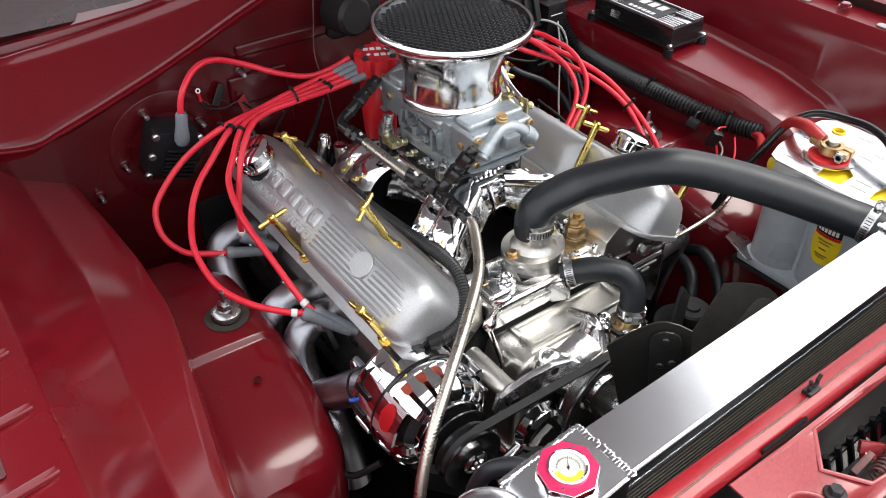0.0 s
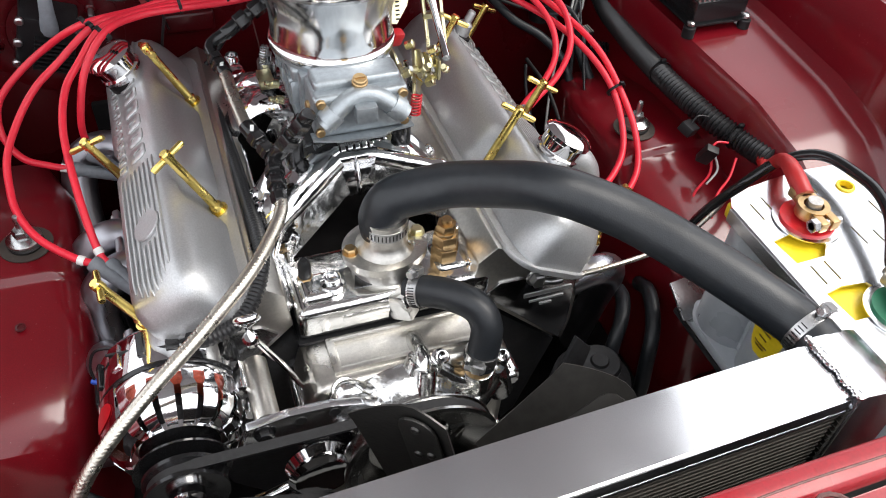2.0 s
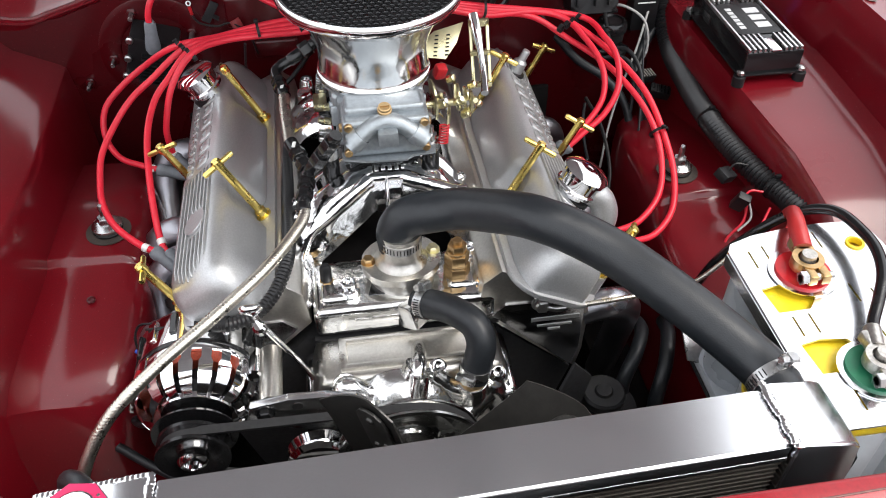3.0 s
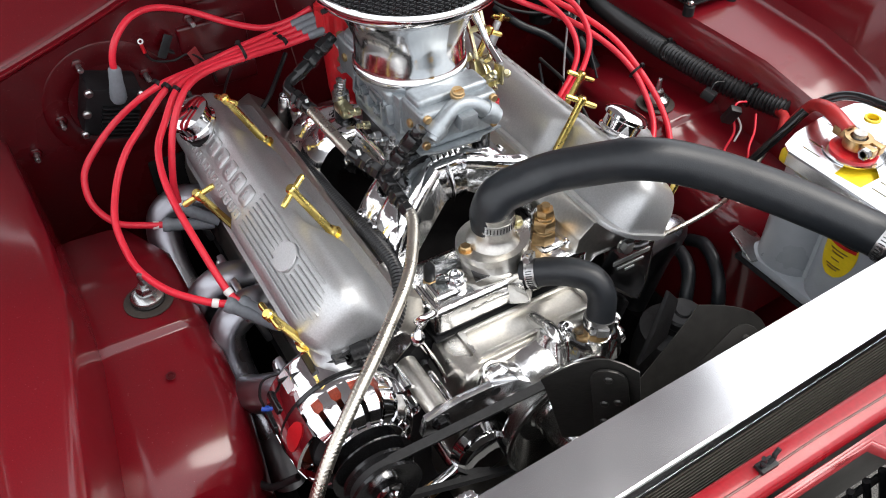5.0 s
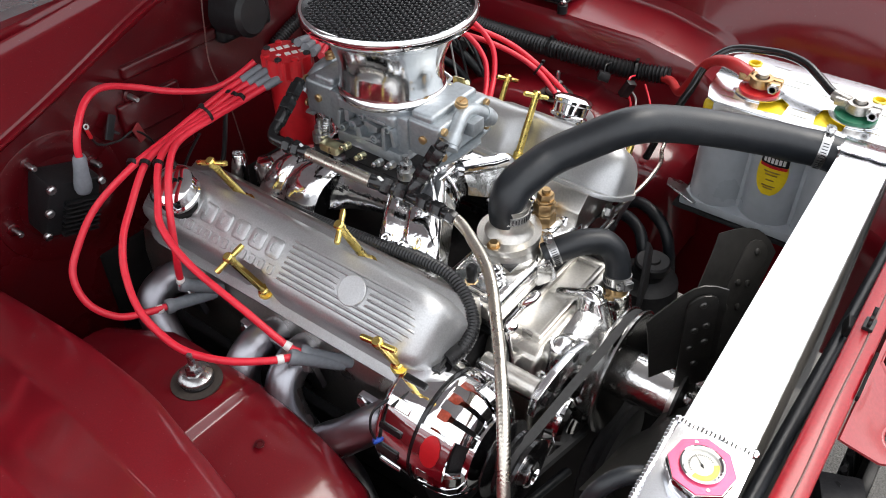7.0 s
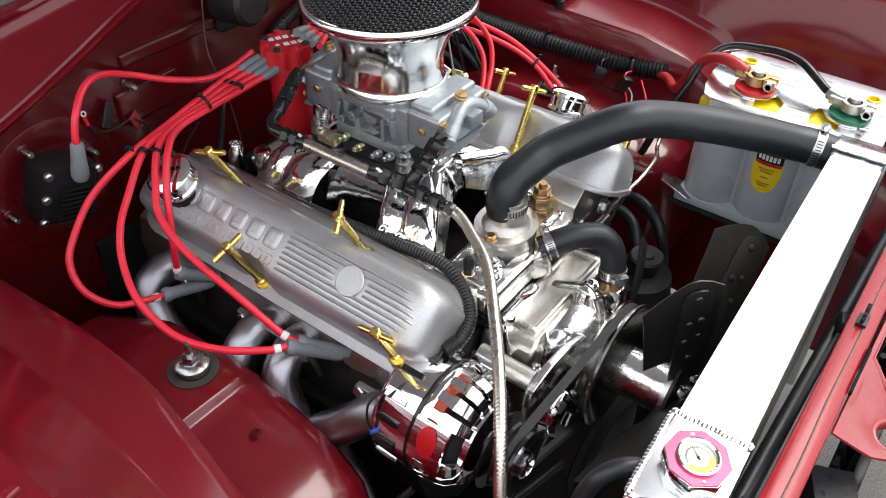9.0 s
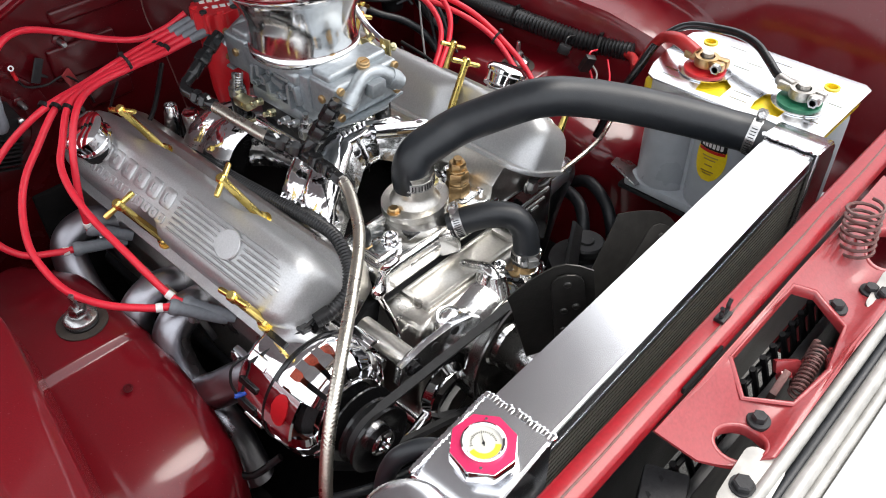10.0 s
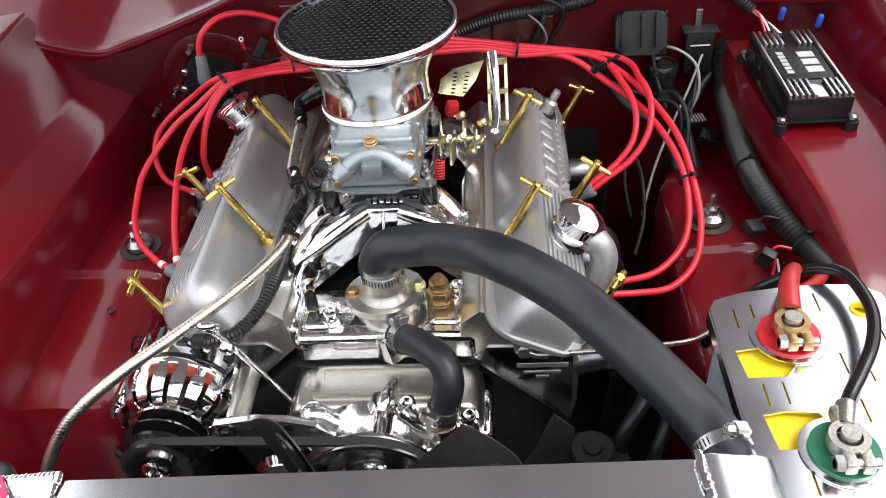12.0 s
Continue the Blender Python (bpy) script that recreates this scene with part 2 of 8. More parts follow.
def smooth_path(pts, n=8):
    """Catmull-Rom through pts."""
    P = [Vector(p) for p in pts]
    P = [P[0] * 2 - P[1]] + P + [P[-1] * 2 - P[-2]]
    out = []
    for i in range(1, len(P) - 2):
        for k in range(n):
            t = k / n
            a, b, c, d = P[i - 1], P[i], P[i + 1], P[i + 2]
            out.append(0.5 * ((2 * b) + (c - a) * t + (2 * a - 5 * b + 4 * c - d) * t * t + (3 * b - a - 3 * c + d) * t ** 3))
    out.append(P[-2])
    return out


def resample(path, step):
    out, left = [path[0]], step
    for a, b in zip(path[:-1], path[1:]):
        length = (b - a).length
        pos = left
        while pos <= length:
            out.append(a.lerp(b, pos / length))
            pos += step
        left = pos - length
    if (out[-1] - path[-1]).length > step * 0.3:
        out.append(path[-1])
    return out


def tube(bm, pts, r, segs=12, n=8, ripple=0.0, pitch=0.004, wide=1.0, radii=None, raw=False):
    """A pipe along a smooth path; ripple makes it corrugated; radii tapers it along its length."""
    path = [Vector(p) for p in pts] if raw else smooth_path(pts, n)
    if ripple:
        path = resample(path, pitch / 2)
    up = Vector((0.13, 0.21, 0.97))
    loops = []
    for i, p in enumerate(path):
        d = (path[min(i + 1, len(path) - 1)] - path[max(i - 1, 0)]).normalized()
        x = up - d * up.dot(d)
        x.normalize()
        up = x
        y = d.cross(x)
        rad = r
        if radii:
            f = i / (len(path) - 1) * (len(radii) - 1)
            k = min(int(f), len(radii) - 2)
            rad = radii[k] + (radii[k + 1] - radii[k]) * (f - k)
        if ripple:
            rad += ripple * (1 if i % 2 else -1)
        loops.append([p + x * rad * math.cos(a) + y * rad * wide * math.sin(a) for a in (2 * math.pi * j / segs for j in range(segs))])
    return rings(bm, loops)


def prism(bm, outline, depth, m, bevel=0.0, seg=2):
    """A flat outline (x, y) of the frame m, made depth thick along its z."""
    a = [bm.verts.new(m @ Vector((x, y, 0))) for x, y in outline]
    b = [bm.verts.new(m @ Vector((x, y, depth))) for x, y in outline]
    n = len(a)
    bm.faces.new(a[::-1])
    bm.faces.new(b)
    for i in range(n):
        j = (i + 1) % n
        bm.faces.new((a[i], a[j], b[j], b[i]))
    if bevel:
        es = list({e for v in a + b for e in v.link_edges})
        bmesh.ops.bevel(bm, geom=es, offset=bevel, segments=seg, affect="EDGES", profile=0.6)
    return bm


def circle(r, n=24, cx=0.0, cy=0.0, start=0.0, sweep=360.0):
    full = abs(sweep - 360) < 1e-6
    return [(cx + r * math.cos(radians(start + sweep * i / (n if full else n - 1))), cy + r * math.sin(radians(start + sweep * i / (n if full else n - 1)))) for i in range(n)]


def rounded(w, h, r, n=4):
    """A rounded rectangle outline centred on the origin."""
    out = []
    for cx, cy, s in ((w / 2 - r, h / 2 - r, 0), (-w / 2 + r, h / 2 - r, 90), (-w / 2 + r, -h / 2 + r, 180), (w / 2 - r, -h / 2 + r, 270)):
        out += circle(r, n + 1, cx, cy, s, 90)
    return out


def hexbolt(bm, m, r=0.007, h=0.006, washer=True):
    if washer:
        lathe(bm, [(r * 1.35, 0), (r * 1.35, h * 0.25)], m, 16)
    lathe(bm, [(r * 1.1, h * 0.2), (r * 1.1, h * 0.9), (r * 0.9, h * 1.1)], m, 6)
    return bm


def sheet(bm, rows, thick=0.003):
    """A skinned sheet of rows of points, with thickness."""
    rings(bm, rows, False, False)
    bmesh.ops.recalc_face_normals(bm, faces=bm.faces[:])
    bmesh.ops.solidify(bm, geom=bm.faces[:], thickness=thick)
    return bm

# ---- the setting ----
bm = B()
box(bm, (0, 0, -0.05), (400, 400, 0.1))
solo("ground", bm, ASPHALT, "worn grey asphalt ground under the car", "ground", kind="structure")

car = thing("car_body", "dark maroon painted car body with an open engine bay", "car", (0.03, 0, 0))


def lerp_table(table, y):
    for (y0, *a), (y1, *b) in zip(table[:-1], table[1:]):
        if y <= y1:
            f = max(0.0, min(1.0, (y - y0) / (y1 - y0)))
            return [p + (q - p) * f for p, q in zip(a, b)]
    return list(table[-1][1:])


def apron(side, table, z_flange, x_flange, shelf):
    """Inner fender sheet: flange, sloping shelf, ridge and inner wall, front to rear."""
    rows = []
    ys = [-0.60 + 0.03 * i for i in range(36)]
    for y in ys:
        xr, zr = lerp_table(table, y)
        s = side
        xf_, w = x_flange, x_flange - xr
        fold = shelf or 0.7
        row = [(s * (xf_ + 0.075), y, z_flange - 0.006), (s * (xf_ + 0.06), y, z_flange - 0.007), (s * xf_, y, z_flange),
               (s * (xf_ - 0.006), y, z_flange - 0.008), (s * (xf_ - 0.02), y, z_flange - 0.03),
               (s * (xr + fold * w + 0.010), y, zr + 0.16 * (z_flange - zr)), (s * (xr + fold * w), y, zr + 0.07 * (z_flange - zr)), (s * (xr + fold * w - 0.014), y, zr + 0.03 * (z_flange - zr)),
               (s * (xr + 0.02), y, zr + 0.002), (s * (xr + 0.006), y, zr), (s * (xr - 0.002), y, zr - 0.012), (s * (xr - 0.008), y, zr - 0.06), (s * (xr - 0.012), y, 0.45), (s * (xr - 0.03), y, 0.30)]
        if shelf is None:
            dz, slope = z_flange - 0.03 - zr, []
            for f in (1.0, 0.86, 0.72, 0.6, 0.53, 0.50, 0.47, 0.37, 0.25, 0.12, 0.04):
                slope.append((s * (xr + f * (w - 0.02)), y, zr + dz * (0.60 * f if f < 0.5 else 0.30 + 1.40 * (f - 0.5))))
            edge = [(s * (xr + 0.003), y, zr), (s * (xr + 0.0005), y, zr - 0.0012), (s * (xr - 0.0008), y, zr - 0.004), (s * (xr - 0.003), y, zr - 0.02)]
            row = row[:4] + slope + edge + row[-3:]
        rows.append(row)
    return rows


RIDGE_L = [(-0.60, 0.535, 0.66), (-0.455, 0.520, 0.69), (-0.30, 0.505, 0.725), (-0.188, 0.492, 0.750), (-0.06, 0.470, 0.772), (0.046, 0.452, 0.781), (0.16, 0.448, 0.778), (0.273, 0.452, 0.771), (0.5, 0.464, 0.757)]
RIDGE_R = [(-0.60, 0.56, 0.50), (-0.30, 0.56, 0.62), (-0.10, 0.555, 0.76), (0.0, 0.545, 0.785), (0.15, 0.525, 0.800), (0.36, 0.515, 0.805), (0.5, 0.515, 0.805)]
bm = sheet(B(), apron(-1, RIDGE_L, 0.905, 0.616, None))
part("inner_fender", bm, PAINT, car, "dark red sloping inner fender panel", angle=60)
bm = sheet(B(), apron(1, RIDGE_R, 0.905, 0.70, 0.78))
part("inner_fender", bm, PAINT, car, "dark red inner fender shelf with a bolted flange")


def shock_tower(cx, side, ztop, o=0.475):
    """Shock tower pod: a flat cap round the damper nut and a lower nose in front."""
    def sec(y, z, xo, xi, soft):
        s = side
        return [(s * xo, y, 0.30), (s * xo, y, z - 0.01), (s * (xo - 0.012), y, z), (s * (xo - 0.05), y, z + 0.003), (s * (xi + 0.03), y, z), (s * (xi + 0.008), y, z - soft * 0.4), (s * xi, y, z - soft), (s * (xi - 0.004), y, z - soft - 0.04), (s * (xi - 0.006), y, 0.30)]
    i = abs(cx) - 0.05
    secs = [sec(0.30, ztop - 0.03, o, i + 0.03, 0.02), sec(0.20, ztop - 0.004, o, i, 0.02), sec(0.17, ztop, o, i, 0.02), sec(0.055, ztop, o, i - 0.002, 0.02), sec(0.0505, ztop - 0.002, o, i - 0.003, 0.02),
            sec(0.0470, ztop - 0.008, o, i - 0.004, 0.02), sec(0.0430, ztop - 0.0105, o, i - 0.0045, 0.02), sec(0.02, ztop - 0.016, o, i - 0.006, 0.02), sec(-0.06, ztop - 0.032, o, i - 0.004, 0.025),
            sec(-0.12, ztop - 0.048, o, i + 0.006, 0.03), sec(-0.145, ztop - 0.065, o, i + 0.02, 0.03), sec(-0.160, ztop - 0.12, o, i + 0.035, 0.04), sec(-0.168, ztop - 0.25, o, i + 0.04, 0.05)]
    b = B()
    rings(b, secs, False, False)
    bmesh.ops.recalc_face_normals(b, faces=b.faces[:])
    bmesh.ops.solidify(b, geom=b.faces[:], thickness=0.003)
    return b


part("shock_tower", shock_tower(-0.371, -1, 0.680, 0.482), PAINT, car, "red shock tower pod with a raised cap")
part("shock_tower", shock_tower(0.443, 1, 0.690, 0.56), PAINT, car, "red shock tower pod")


def damper_nut(x, y, z):
    t = thing("damper_mount", "zinc cup washer and nut on a dusty shock tower seat", "nut", (x, y, z), "shock tower mounts")
    part("seat_ring", lathe(B(), [(0.030, 0.0), (0.030, 0.0016), (0.0215, 0.0018)], pose(x, y, z), 32), SEAT, t, "dusty grey seat ring")
    part("rubber_cup", lathe(B(), [(0.0195, 0.0015), (0.0205, 0.005), (0.0180, 0.008)], pose(x, y, z), 28), BLACK, t, "black rubber cup")
    part("cup_washer", lathe(B(), [(0.0190, 0.006), (0.0205, 0.009), (0.0200, 0.012), (0.0150, 0.0155), (0.010, 0.0165)], pose(x, y, z), 28), STEEL, t, "bright cup washer")
    part("nut", lathe(B(), [(0.0105, 0.015), (0.0105, 0.024), (0.009, 0.026)], pose(x, y, z), 6), STEEL, t, "zinc hex nut")
    part("stud", lathe(B(), [(0.004, 0.02), (0.004, 0.044), (0.003, 0.046)], pose(x, y, z), 12), STEEL, t)
    return t


damper_nut(-0.371, 0.100, 0.682)
damper_nut(0.443, 0.100, 0.692)
bm = B()
lathe(bm, [(0.0055, 0), (0.0058, 0.0012), (0.0035, 0.0014), (0.0030, 0.0004), (0.0003, 0.0003)], pose(-0.382, -0.013, 0.664, 6), 14)
part("punched_hole", bm, PAINT_SHADED, car)

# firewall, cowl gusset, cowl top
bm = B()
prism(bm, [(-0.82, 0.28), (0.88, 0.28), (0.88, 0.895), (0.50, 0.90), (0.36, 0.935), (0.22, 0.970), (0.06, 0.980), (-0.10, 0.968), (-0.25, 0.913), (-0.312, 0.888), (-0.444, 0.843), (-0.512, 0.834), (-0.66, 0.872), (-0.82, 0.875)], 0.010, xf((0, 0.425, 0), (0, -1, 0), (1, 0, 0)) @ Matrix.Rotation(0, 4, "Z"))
fw = part("firewall", bm, PAINT_SHADED, car, "dark red firewall with studs and pressed ribs")
# added near-black sheet that stands for the shade low on the firewall
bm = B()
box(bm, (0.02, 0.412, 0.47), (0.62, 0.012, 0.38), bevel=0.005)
part("lower_shade_panel", bm, DARK, fw, "near-black sheet standing for shade on the lower firewall")
lip = [(-0.80, 0.400, 0.885), (-0.66, 0.403, 0.880), (-0.512, 0.408, 0.840), (-0.444, 0.414, 0.849), (-0.312, 0.411, 0.894), (-0.245, 0.410, 0.920), (-0.102, 0.410, 0.975), (0.05, 0.412, 1.000), (0.22, 0.412, 0.982), (0.36, 0.410, 0.942), (0.50, 0.405, 0.905), (0.62, 0.39, 0.90), (0.88, 0.36, 0.90)]
lip_s = smooth_path(lip, 5)
bm = B()
rows = []
for off, dz in ((0.012, -0.03), (0.004, -0.003), (0.000, 0.0), (0.000, 0.0025), (0.009, 0.0035), (0.010, 0.0070), (0.008, 0.0085), (0.016, 0.0095), (0.024, 0.011), (0.060, 0.011), (0.100, 0.0105), (0.140, 0.011), (0.150, 0.012), (0.156, 0.017), (0.160, 0.023), (0.166, 0.025), (0.174, 0.023), (0.178, 0.012), (0.205, 0.014), (0.209, 0.025), (0.216, 0.027), (0.226, 0.024), (0.230, 0.017), (0.30, 0.020)):
    row = []
    for p in lip_s:
        w = max(0.15, min(1.0, (abs(p.x) - 0.06) / 0.44))
        far = 0.024 + (off - 0.024) * w if off > 0.024 else off
        row.append((p.x, p.y + far, p.z + dz + 0.40 * max(0.0, min(far, 0.024 + 0.126 * w) - 0.024)))
    rows.append(row)
part("cowl_panel", sheet(bm, rows, 0.002), PAINT, car, "maroon cowl panel with a rolled lip", angle=40)

# firewall studs and ring plate
for x, z in ((-0.338, 0.843), (-0.256, 0.804), (-0.178, 0.867), (-0.383, 0.768), (-0.43, 0.73)):
    bm = B()
    lathe(bm, [(0.009, 0), (0.009, 0.003), (0.0075, 0.004)], xf((x, 0.4152, z), (0, -1, 0)), 6)
    part("stud_nut", bm, PAINT_SHADED, fw)
    bm = B()
    lathe(bm, [(0.0042, 0.003), (0.0042, 0.020), (0.003, 0.022)], xf((x, 0.4152, z), (0, -1, 0)), 10)
    part("stud", bm, STEEL, fw)
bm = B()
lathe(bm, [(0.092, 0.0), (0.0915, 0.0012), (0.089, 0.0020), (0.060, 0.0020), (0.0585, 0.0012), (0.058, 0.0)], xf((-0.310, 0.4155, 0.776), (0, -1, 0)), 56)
part("booster_plate", bm, PAINT_SHADED, fw)
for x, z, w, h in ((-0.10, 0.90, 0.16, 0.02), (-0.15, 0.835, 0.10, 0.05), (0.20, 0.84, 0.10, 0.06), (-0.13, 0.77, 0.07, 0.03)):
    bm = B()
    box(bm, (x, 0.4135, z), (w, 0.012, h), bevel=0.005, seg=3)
    part("pressed_rib", bm, PAINT_SHADED, fw)
for x, z, w, h, r in ((-0.221, 0.842, 0.014, 0.034, 35), (-0.183, 0.815, 0.016, 0.026, -20)):
    bm = B()
    box(bm, (x, 0.404, z), (w, 0.003, h), rot=Euler((0, radians(r), radians(20))).to_matrix(), bevel=0.001)
    box(bm, (x + 0.006, 0.411, z - 0.012), (w * 0.8, 0.014, 0.003), rot=Euler((0, radians(r), 0)).to_matrix(), bevel=0.001)
    part("wire_clip", bm, IRON if r > 0 else PAINT_FRONT, fw)
# flange details
for y in (-0.20, -0.04, 0.12, 0.28):
    bm = B()
    hexbolt(bm, pose(0.735, y, 0.908), 0.008, 0.006)
    part("flange_bolt", bm, PAINT, car)
    bm = B()
    prism(bm, rounded(0.016, 0.034, 0.006), 0.002, pose(0.715, y + 0.07, 0.905))
    part("flange_slot", bm, GREYSEAL, car)
for k, y in enumerate((-0.40, -0.315, -0.235, -0.155, -0.075, 0.01, 0.10)):
    bm = B()
    box(bm, (-0.645, y, 0.9045), (0.046, 0.009, 0.007), rot=Euler((0, radians(-3), radians(6))).to_matrix(), bevel=0.003, seg=3)
    part("flange_rib", bm, PAINT, car)
    bm = B()
    prism(bm, rounded(0.012, 0.026, 0.003), 0.0016, pose(-0.664, y + 0.036, 0.9005))
    part("flange_slot", bm, DARK if k % 2 else PAINT_SHADED, car)
# floor of the bay, its shade put into a near-black colour, and cross member
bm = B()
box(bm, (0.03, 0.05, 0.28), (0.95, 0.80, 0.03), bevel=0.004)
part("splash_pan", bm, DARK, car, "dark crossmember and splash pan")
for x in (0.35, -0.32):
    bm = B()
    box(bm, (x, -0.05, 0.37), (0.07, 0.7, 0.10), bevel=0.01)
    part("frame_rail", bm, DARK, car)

# outer fenders and hood, which close the car round the bay
for s, xo in ((-1, 0.692), (1, 0.775)):
    rows = []
    for i in range(17):
        y = -0.75 + 0.12 * i
        rows.append([(s * xo, y, 0.917), (s * (xo + 0.02), y, 0.925), (s * (xo + 0.08), y, 0.915), (s * (xo + 0.13), y, 0.87), (s * (xo + 0.15), y, 0.75), (s * (xo + 0.14), y, 0.45)])
    part("fender", sheet(B(), rows, 0.002), PAINT, car, "glossy maroon outer fender", angle=60)

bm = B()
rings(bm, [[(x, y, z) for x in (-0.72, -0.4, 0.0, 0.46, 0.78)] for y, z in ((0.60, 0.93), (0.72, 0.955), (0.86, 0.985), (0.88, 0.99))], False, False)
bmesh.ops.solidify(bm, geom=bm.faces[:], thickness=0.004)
# cowl vent takes the shaded maroon, so its darkness is in the colour
part("cowl_top", bm, PAINT_SHADED, car, "maroon cowl vent panel")
bm = B()
rings(bm, [[(x, y + 0.10 * (x / 0.7) ** 2, z) for x in (-0.70, -0.45, -0.15, 0.15, 0.45, 0.70)] for y, z in ((0.84, 0.985), (1.10, 1.16), (1.40, 1.36))], False, False)
bmesh.ops.solidify(bm, geom=bm.faces[:], thickness=0.006)
part("windscreen", bm, GLASS_DARK, car, "dark windscreen", angle=60)
bm = B()
rings(bm, [[(x, y, z - 0.05 * (x / 0.66) ** 4) for x in (-0.66, -0.5, 0.0, 0.5, 0.66)] for y, z in ((1.40, 1.36), (1.55, 1.40), (2.3, 1.41), (2.7, 1.34))], False, False)
bmesh.ops.solidify(bm, geom=bm.faces[:], thickness=0.02)
part("roof", bm, PAINT, car, angle=60)
# plain body sides that close the cabin
for s, xo in ((-1, 0.692), (1, 0.775)):
    low = [[(s * (xo + 0.05), y, 0.925), (s * (xo + 0.10), y, 0.915), (s * (xo + 0.14), y, 0.87), (s * (xo + 0.15), y, 0.70), (s * (xo + 0.14), y, 0.45)] for y in (1.175, 1.6, 2.1, 2.6, 2.95)]
    part("body_side", sheet(B(), low, 0.003), PAINT, car, "glossy maroon body side", angle=60)
    top = 0.60 if s < 0 else 0.66
    glass = [[(s * (xo + 0.052), y0, 0.926), (s * (0.5 * (xo + 0.052 + top)), 0.5 * (y0 + y1), 1.14), (s * top, y1, 1.345)] for y0, y1 in ((1.18, 1.42), (1.7, 1.75), (2.2, 2.2), (2.90, 2.68))]
    part("side_window", sheet(B(), glass, 0.005), GLASS_DARK, car, "dark side window", angle=60)
bm = B()
rings(bm, [[(x, y, z) for x in (-0.80, -0.4, 0.04, 0.46, 0.88)] for y, z in ((2.69, 1.335), (2.95, 0.925), (3.05, 0.88), (3.06, 0.45))], False, False)
bmesh.ops.solidify(bm, geom=bm.faces[:], thickness=0.004)
part("rear_panel", bm, PAINT, car, "plain maroon rear panel", angle=60)
hood = thing("hood", "raised maroon hood propped open above the engine bay", "hood", (0.03, 0.70, 1.06))
a = radians(37)
hm = Matrix.Translation((0.03, 0.70, 1.060)) @ Matrix.Rotation(-a, 4, "X") @ Matrix.Rotation(math.pi, 4, "Z")
rows = []
for i in range(15):
    u = 1.32 * i / 14
    rows.append([hm @ Vector((x, u, -0.02 * abs(x / 0.66) ** 3 + 0.015 * math.sin(u * 2.4) + 0.03)) for x in [-0.66 + 0.11 * k for k in range(13)]])
part("skin", sheet(B(), rows, 0.004), PAINT, hood, angle=60)
low = [[hm @ Vector((x, 0.01 + 1.30 * i / 14, -0.02 * abs(x / 0.66) ** 3 + 0.015 * math.sin(1.32 * i / 14 * 2.4) + 0.022)) for x in [-0.65 + 0.13 * k for k in range(11)]] for i in range(15)]
part("inner_panel", sheet(B(), low, 0.002), HOODLINER, hood, "grey primed underside panel", angle=60)
for x0 in (-0.60, 0.60, -0.20, 0.20):
    bm = B()
    box(bm, (0, 0, 0), (0.07, 1.2, 0.022), bevel=0.008)
    bmesh.ops.transform(bm, matrix=hm @ Matrix.Translation((x0, 0.66, 0.012)), verts=bm.verts[:])
    part("brace", bm, HOODLINER, hood)

# ---- engine ----
engine = thing("engine_block", "dark V8 engine block with bare aluminium heads", "engine", (0, 0.1, 0.30))
bm = B()
prism(bm, [(-0.11, 0.66), (0.11, 0.66), (0.24, 0.54), (0.20, 0.40), (0.12, 0.31), (-0.12, 0.31), (-0.20, 0.40), (-0.24, 0.54)], 0.48, xf((0, -0.115, 0), (0, 1, 0), (1, 0, 0)) @ Matrix.Diagonal((1, -1, 1, 1)), 0.006)
part("block", bm, IRON, engine)


def head(side, y0):
    """Cylinder head with its flat polished end, bolt bosses and exhaust flange."""
    out = [(0.100, 0.690), (0.106, 0.738), (0.128, 0.757), (0.238, 0.702), (0.245, 0.665), (0.243, 0.600), (0.238, 0.562), (0.222, 0.572)]
    m = Matrix.Translation((0, y0, 0)) @ Matrix(((side, 0, 0, 0), (0, 0, 1, 0), (0, 1, 0, 0), (0, 0, 0, 1)))
    h = part("cylinder_head", prism(B(), out, 0.485, m, 0.003), MACHINED, engine, "bare aluminium cylinder head")
    face = [(0.118, 0.684), (0.135, 0.700), (0.228, 0.696), (0.237, 0.688), (0.237, 0.600), (0.230, 0.570)]
    m2 = Matrix.Translation((0, y0 + 0.001, 0)) @ Matrix(((side, 0, 0, 0), (0, 0, -1, 0), (0, 1, 0, 0), (0, 0, 0, 1)))
    part("end_face", prism(B(), face, 0.004, m2, 0.001), HEADFACE, h, "polished flat head end with etched marks")
    b = B()
    for k, (w, z) in enumerate(((0.062, 0.668), (0.045, 0.656), (0.016, 0.648))):
        box(b, (side * 0.200, y0 - 0.0036, z), (w, 0.0012, 0.006 if k == 0 else 0.003))
    part("etched_mark", b, CAST, h)
    return h


head(-1, -0.118)
head(1, -0.132)

# timing cover
tc = thing("timing_cover", "brushed aluminium timing cover with a recessed panel", "engine cover", (0.01, -0.16, 0.40))
bm = B()
prism(bm, [(-0.105, 0.40), (-0.108, 0.63), (-0.100, 0.662), (-0.090, 0.672), (0.110, 0.672), (0.124, 0.662), (0.130, 0.63), (0.125, 0.40)], 0.078, Matrix.Translation((0, -0.122, 0)) @ Matrix(((1, 0, 0, 0), (0, 0, -1, 0), (0, 1, 0, 0), (0, 0, 0, 1))), 0.010, 3)
part("case", bm, MACHINED, tc)
bm = B()
for x0, x1, y0, y1 in ((-0.066, 0.098, -0.143, -0.137), (-0.066, 0.098, -0.184, -0.178), (-0.070, -0.064, -0.184, -0.137), (0.096, 0.102, -0.184, -0.137)):
    box(bm, ((x0 + x1) / 2, (y0 + y1) / 2, 0.6730), (x1 - x0 + 0.004, y1 - y0 + 0.002, 0.010), bevel=0.003)
part("raised_rim", bm, MACHINED, tc)
